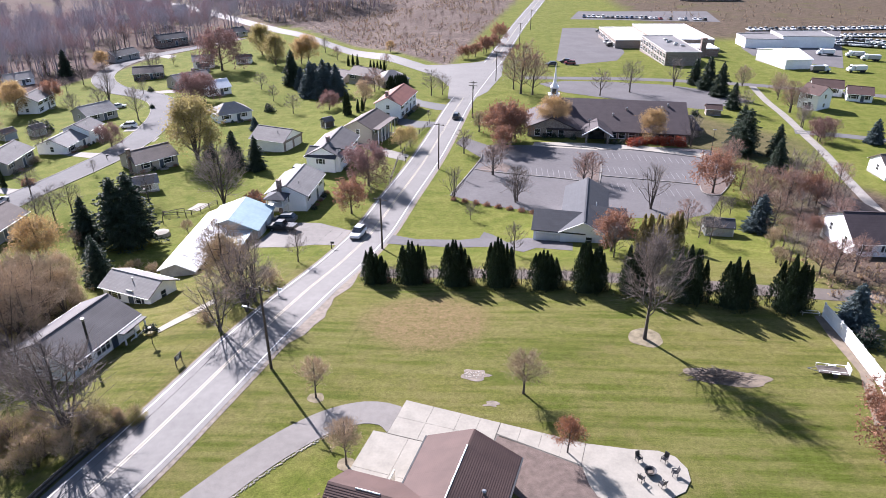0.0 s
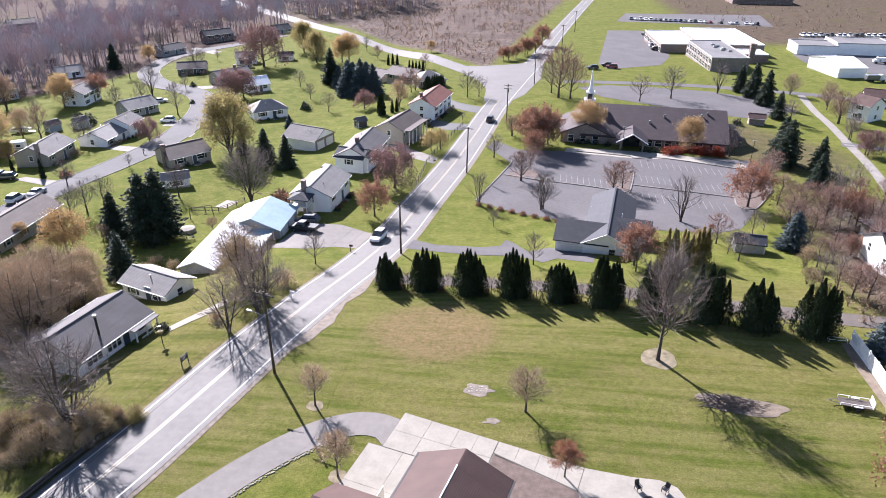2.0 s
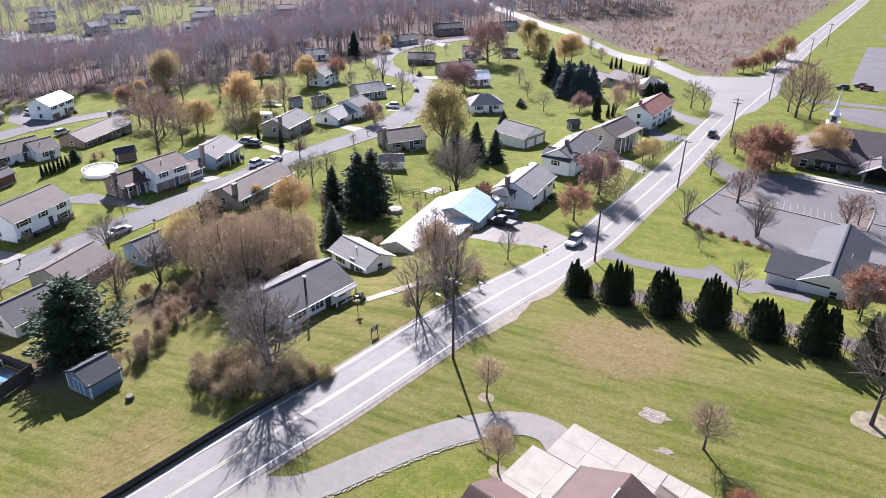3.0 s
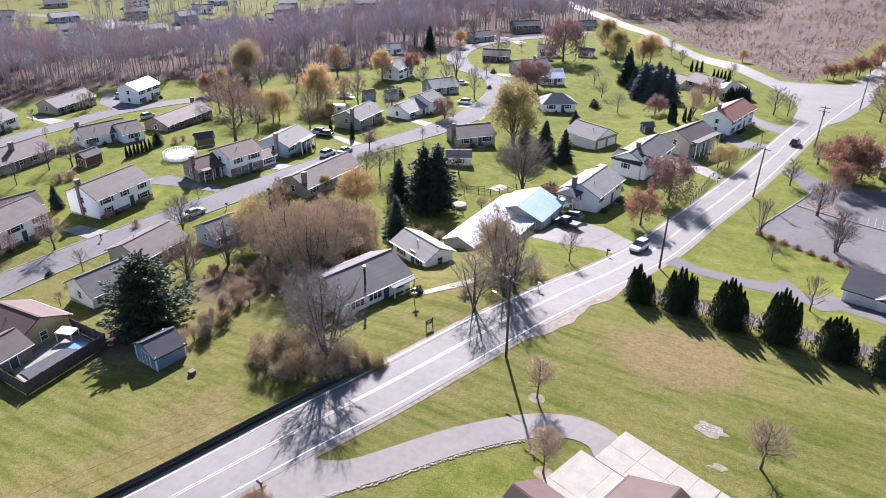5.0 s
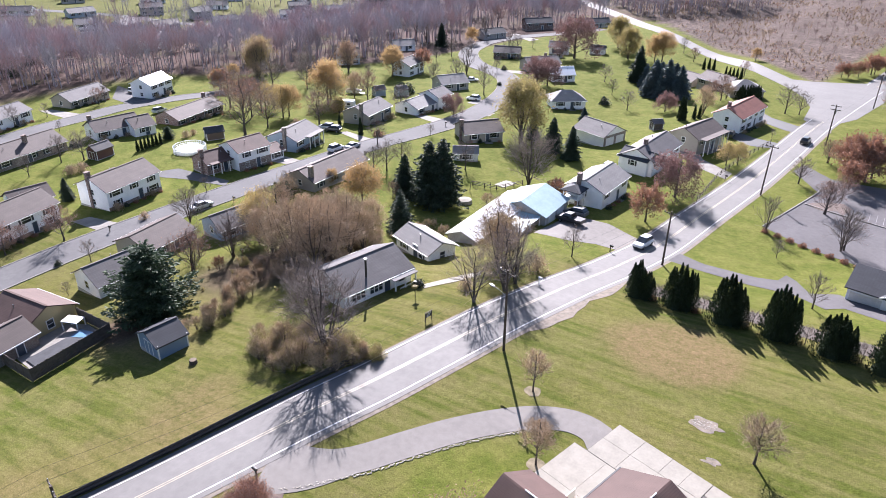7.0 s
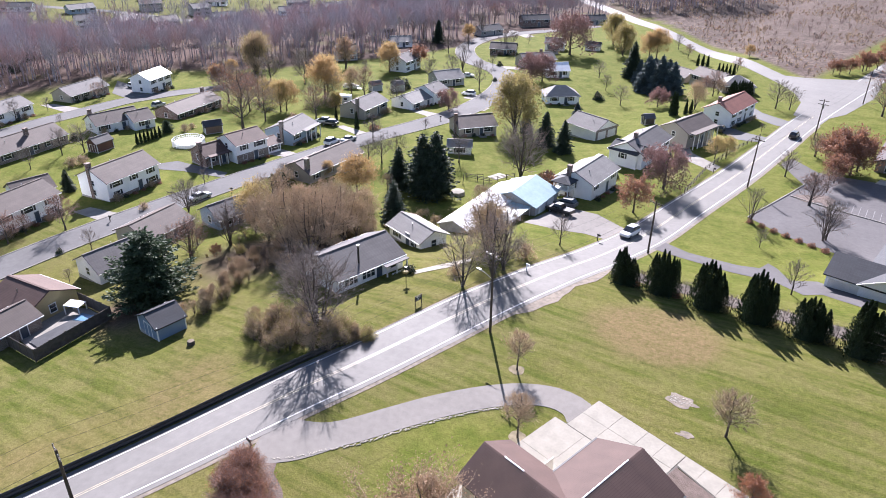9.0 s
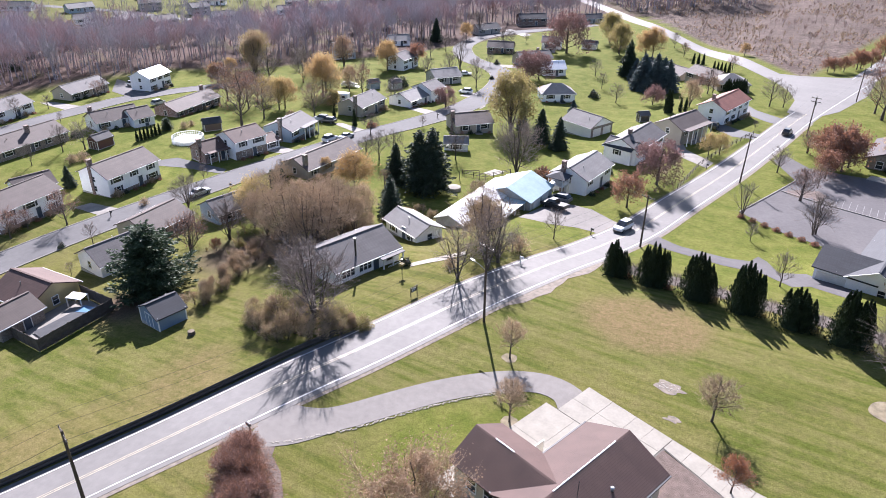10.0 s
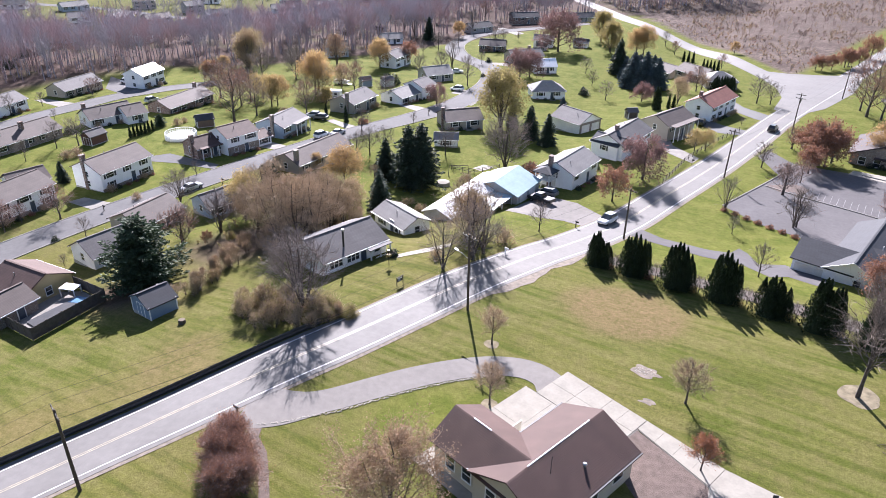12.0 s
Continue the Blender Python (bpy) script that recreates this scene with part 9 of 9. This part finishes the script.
for x, y, f in ((-64.5, 67.0, 0.95), (-66.0, 76.5, 0.9), (-60.0, 66.5, 1.05), (-55.0, 68.5, 1.1), (-55.0, 80.5, 0.9), (-69.5, 69.0, 0.8)):
    plant("tan_bare" if f > 0.9 else "tan", x, y, f)
plant("vase", 23.3, 64.4, 1.18)

# ---- woods and field scrub, too many to count ----
def woods(name, places, seed, material, label, levels=3, limbs=22):
    """Bare trees beyond counting, joined: each a thin trunk with upswept limbs."""
    rng = np.random.default_rng(seed)
    models = []
    for k in range(6):
        wood, twigs, tips = grow(rng, 15, 0.62, 0.17, levels, 0.3, 0.8, 0.7, 0.05, 0.04)
        segs, _ = fit_height(wood + twigs, tips, 15)
        pick = [segs[i] for i in sorted(set([0, 1, 2]) | set(rng.permutation(len(segs))[:limbs].tolist()))]
        v, f = join_arrays(stick_arrays(pick, 3), haze(segs[6:], 5, 2.3, 0.042, rng))
        if len(f) > 3 * limbs + 250:
            f = f[:3 * len(pick)] + [f[i] for i in sorted(rng.permutation(np.arange(3 * len(pick), len(f)))[:210].tolist())]
            used = np.unique(np.array(f))
            back = np.zeros(len(v), int)
            back[used] = np.arange(len(used))
            v, f = v[used], back[np.array(f)].tolist()
        models.append((v, np.array(f)))
    vs, fs, n = [], [], 0
    for x, y, h in places:
        v, f = models[int(rng.integers(6))]
        a = rng.uniform(0, math.tau)
        s = h / 15
        c, q = math.cos(a) * s, math.sin(a) * s
        w = np.stack([v[:, 0] * c - v[:, 1] * q + x, v[:, 0] * q + v[:, 1] * c + y, v[:, 2] * s + float(ground_z(x, y))], 1)
        vs.append(w), fs.append(f + n)
        n += len(v)
    me = mesh_from(name, np.vstack(vs).tolist(), np.vstack(fs).tolist(), material)
    return tagged(new(name, me), label, "woods", kind="stuff")


rng = np.random.default_rng(77)
HOMES = [(ob.matrix_world.translation.x, ob.matrix_world.translation.y) for ob in bpy.data.objects if ob.name.startswith("house")]
spots_a, spots_b, far = [], [], []
while len(spots_a) + len(spots_b) < 2700:
    x, y = rng.uniform(-480, -60), rng.uniform(20, 760)
    edge = np.interp(x, [-480, -300, -225, -205, -190, -150, -120, -60], [60, 75, 100, 165, 178, 262, 372, 480])
    if y < edge or y > edge + 380 or (y > edge + 75 and rng.random() < (0.86 if x < -235 else 0.45)):
        continue
    if abs(x + 145) < 14 and 240 < y < 330:
        continue
    if min(abs(x - p.x) + abs(y - p.y) for p in BRANCH[::6]) < 14:
        continue
    if min(math.hypot(x - a, y - b) for a, b in HOMES) < 11:
        continue
    clear = noise.noise((x * 0.02, y * 0.02, 1.5))
    if y > edge + 62 and clear > 0.12:
        continue
    (spots_a if rng.random() < 0.6 else spots_b).append((x, y, rng.uniform(11, 18)))
woods("woods", spots_a, 1, M_HAZYWOODS, "leafless grey-brown deciduous woods")
woods("woods", spots_b, 2, M_HAZYWOODSRED, "leafless reddish-brown deciduous woods")
for k in range(400):
    a = rng.uniform(-0.2, 1.0)
    x, y = rng.uniform(-700, 450), rng.uniform(560, 900)
    if x > -250 and y < 720:
        continue
    far.append((x, y, rng.uniform(9, 15)))
woods("far_woods", far, 3, M_HAZYWOODS, "distant bare woods on the horizon", 3, 18)


def scrub(name, places, seed, twig, leaves, label):
    rng = np.random.default_rng(seed)
    segs, pts = [], []
    for x, y, r in places:
        z = float(ground_z(x, y))
        for k in range(9):
            a, t = rng.uniform(0, math.tau), rng.uniform(0.1, 1)
            segs.append((x, y, z - 0.1, x + math.cos(a) * r * t * 0.6, y + math.sin(a) * r * t * 0.6, z + r * rng.uniform(0.7, 1.3), 0.035, 0.012))
        d = rng.normal(size=(16, 3)) * 0.5
        pts.append(np.array([x, y, z + r * 0.6]) + d * np.array([r * 0.7, r * 0.7, r * 0.6]))
    tagged(new(name, sticks(name, segs, twig, 3)), label, "scrub", kind="stuff")
    tagged(new(name, flakes(name, np.vstack(pts), 0.16, rng, leaves)), label, "scrub", kind="stuff")


sap = []
while len(sap) < 400:
    x, y = rng.uniform(-200, 60), rng.uniform(290, 620)
    by = np.interp(x, [-260, -150, -98, -46, -8, 4], [560, 438, 370, 311, 256, 240])
    rx = np.interp(y, [206, 292, 380, 490, 650, 900], [0, 13.7, 27, 46, 75, 120])
    if y > by + 24 and x < rx - 18:
        sap.append((x, y, rng.uniform(3, 8)))
woods("field_saplings", sap[::2], 4, M_TWIGTAN, "scattered tan saplings in the dead field", 3, 30)
woods("field_saplings", sap[1::2], 11, M_TWIGRED, "scattered reddish bare saplings in the dead field", 3, 30)
low, red = [], []
while len(low) < 2500:
    x, y = rng.uniform(-230, 90), rng.uniform(262, 640)
    by = np.interp(x, [-260, -150, -98, -46, -8, 4], [560, 438, 370, 311, 256, 240])
    rx = np.interp(y, [206, 292, 380, 490, 650, 900], [0, 13.7, 27, 46, 75, 120])
    if y < by + 20 or x > rx - 16:
        continue
    if noise.noise((x * 0.025, y * 0.025, 8.0)) < -0.02:
        continue
    (red if rng.random() < 0.15 else low).append((x, y, rng.uniform(0.4, 1.5)))
scrub("field_scrub", low, 5, M_TWIG, L_TAN, "dry brush and saplings over the dead field")
scrub("field_scrub", red, 6, M_TWIGRED, L_RUST, "rust-coloured brush in the dead field")
under = []
while len(under) < 40:
    x, y = rng.uniform(-76, -44), rng.uniform(46, 92)
    if abs(x + 41.6) < 8 and abs(y - 61) < 9 or abs(x + 44) < 7 and abs(y - 77) < 6:
        continue
    if math.hypot((x + 60) / 14, (y - 68) / 19) > 1:
        continue
    under.append((x, y, rng.uniform(0.3, 0.9)))
scrub("undergrowth", under, 8, M_TWIGTAN, L_GRASSY, "dry undergrowth between the gardens")
lots = []
while len(lots) < 160:
    x, y = rng.uniform(112, 260), rng.uniform(385, 520)
    if x < 120 and y < 372:
        continue
    lots.append((x, y, rng.uniform(0.8, 2.2)))
scrub("waste_scrub", lots, 9, M_TWIG, L_TAN, "brown scrub on waste ground beyond the depot")
hedge = []
for k in range(260):
    hedge.append((rng.uniform(50, 92), rng.uniform(70, 92), rng.uniform(0.5, 1.5)))
scrub("undergrowth", hedge, 10, M_TWIGRED, L_TAN, "dry undergrowth beyond the gravel lane")
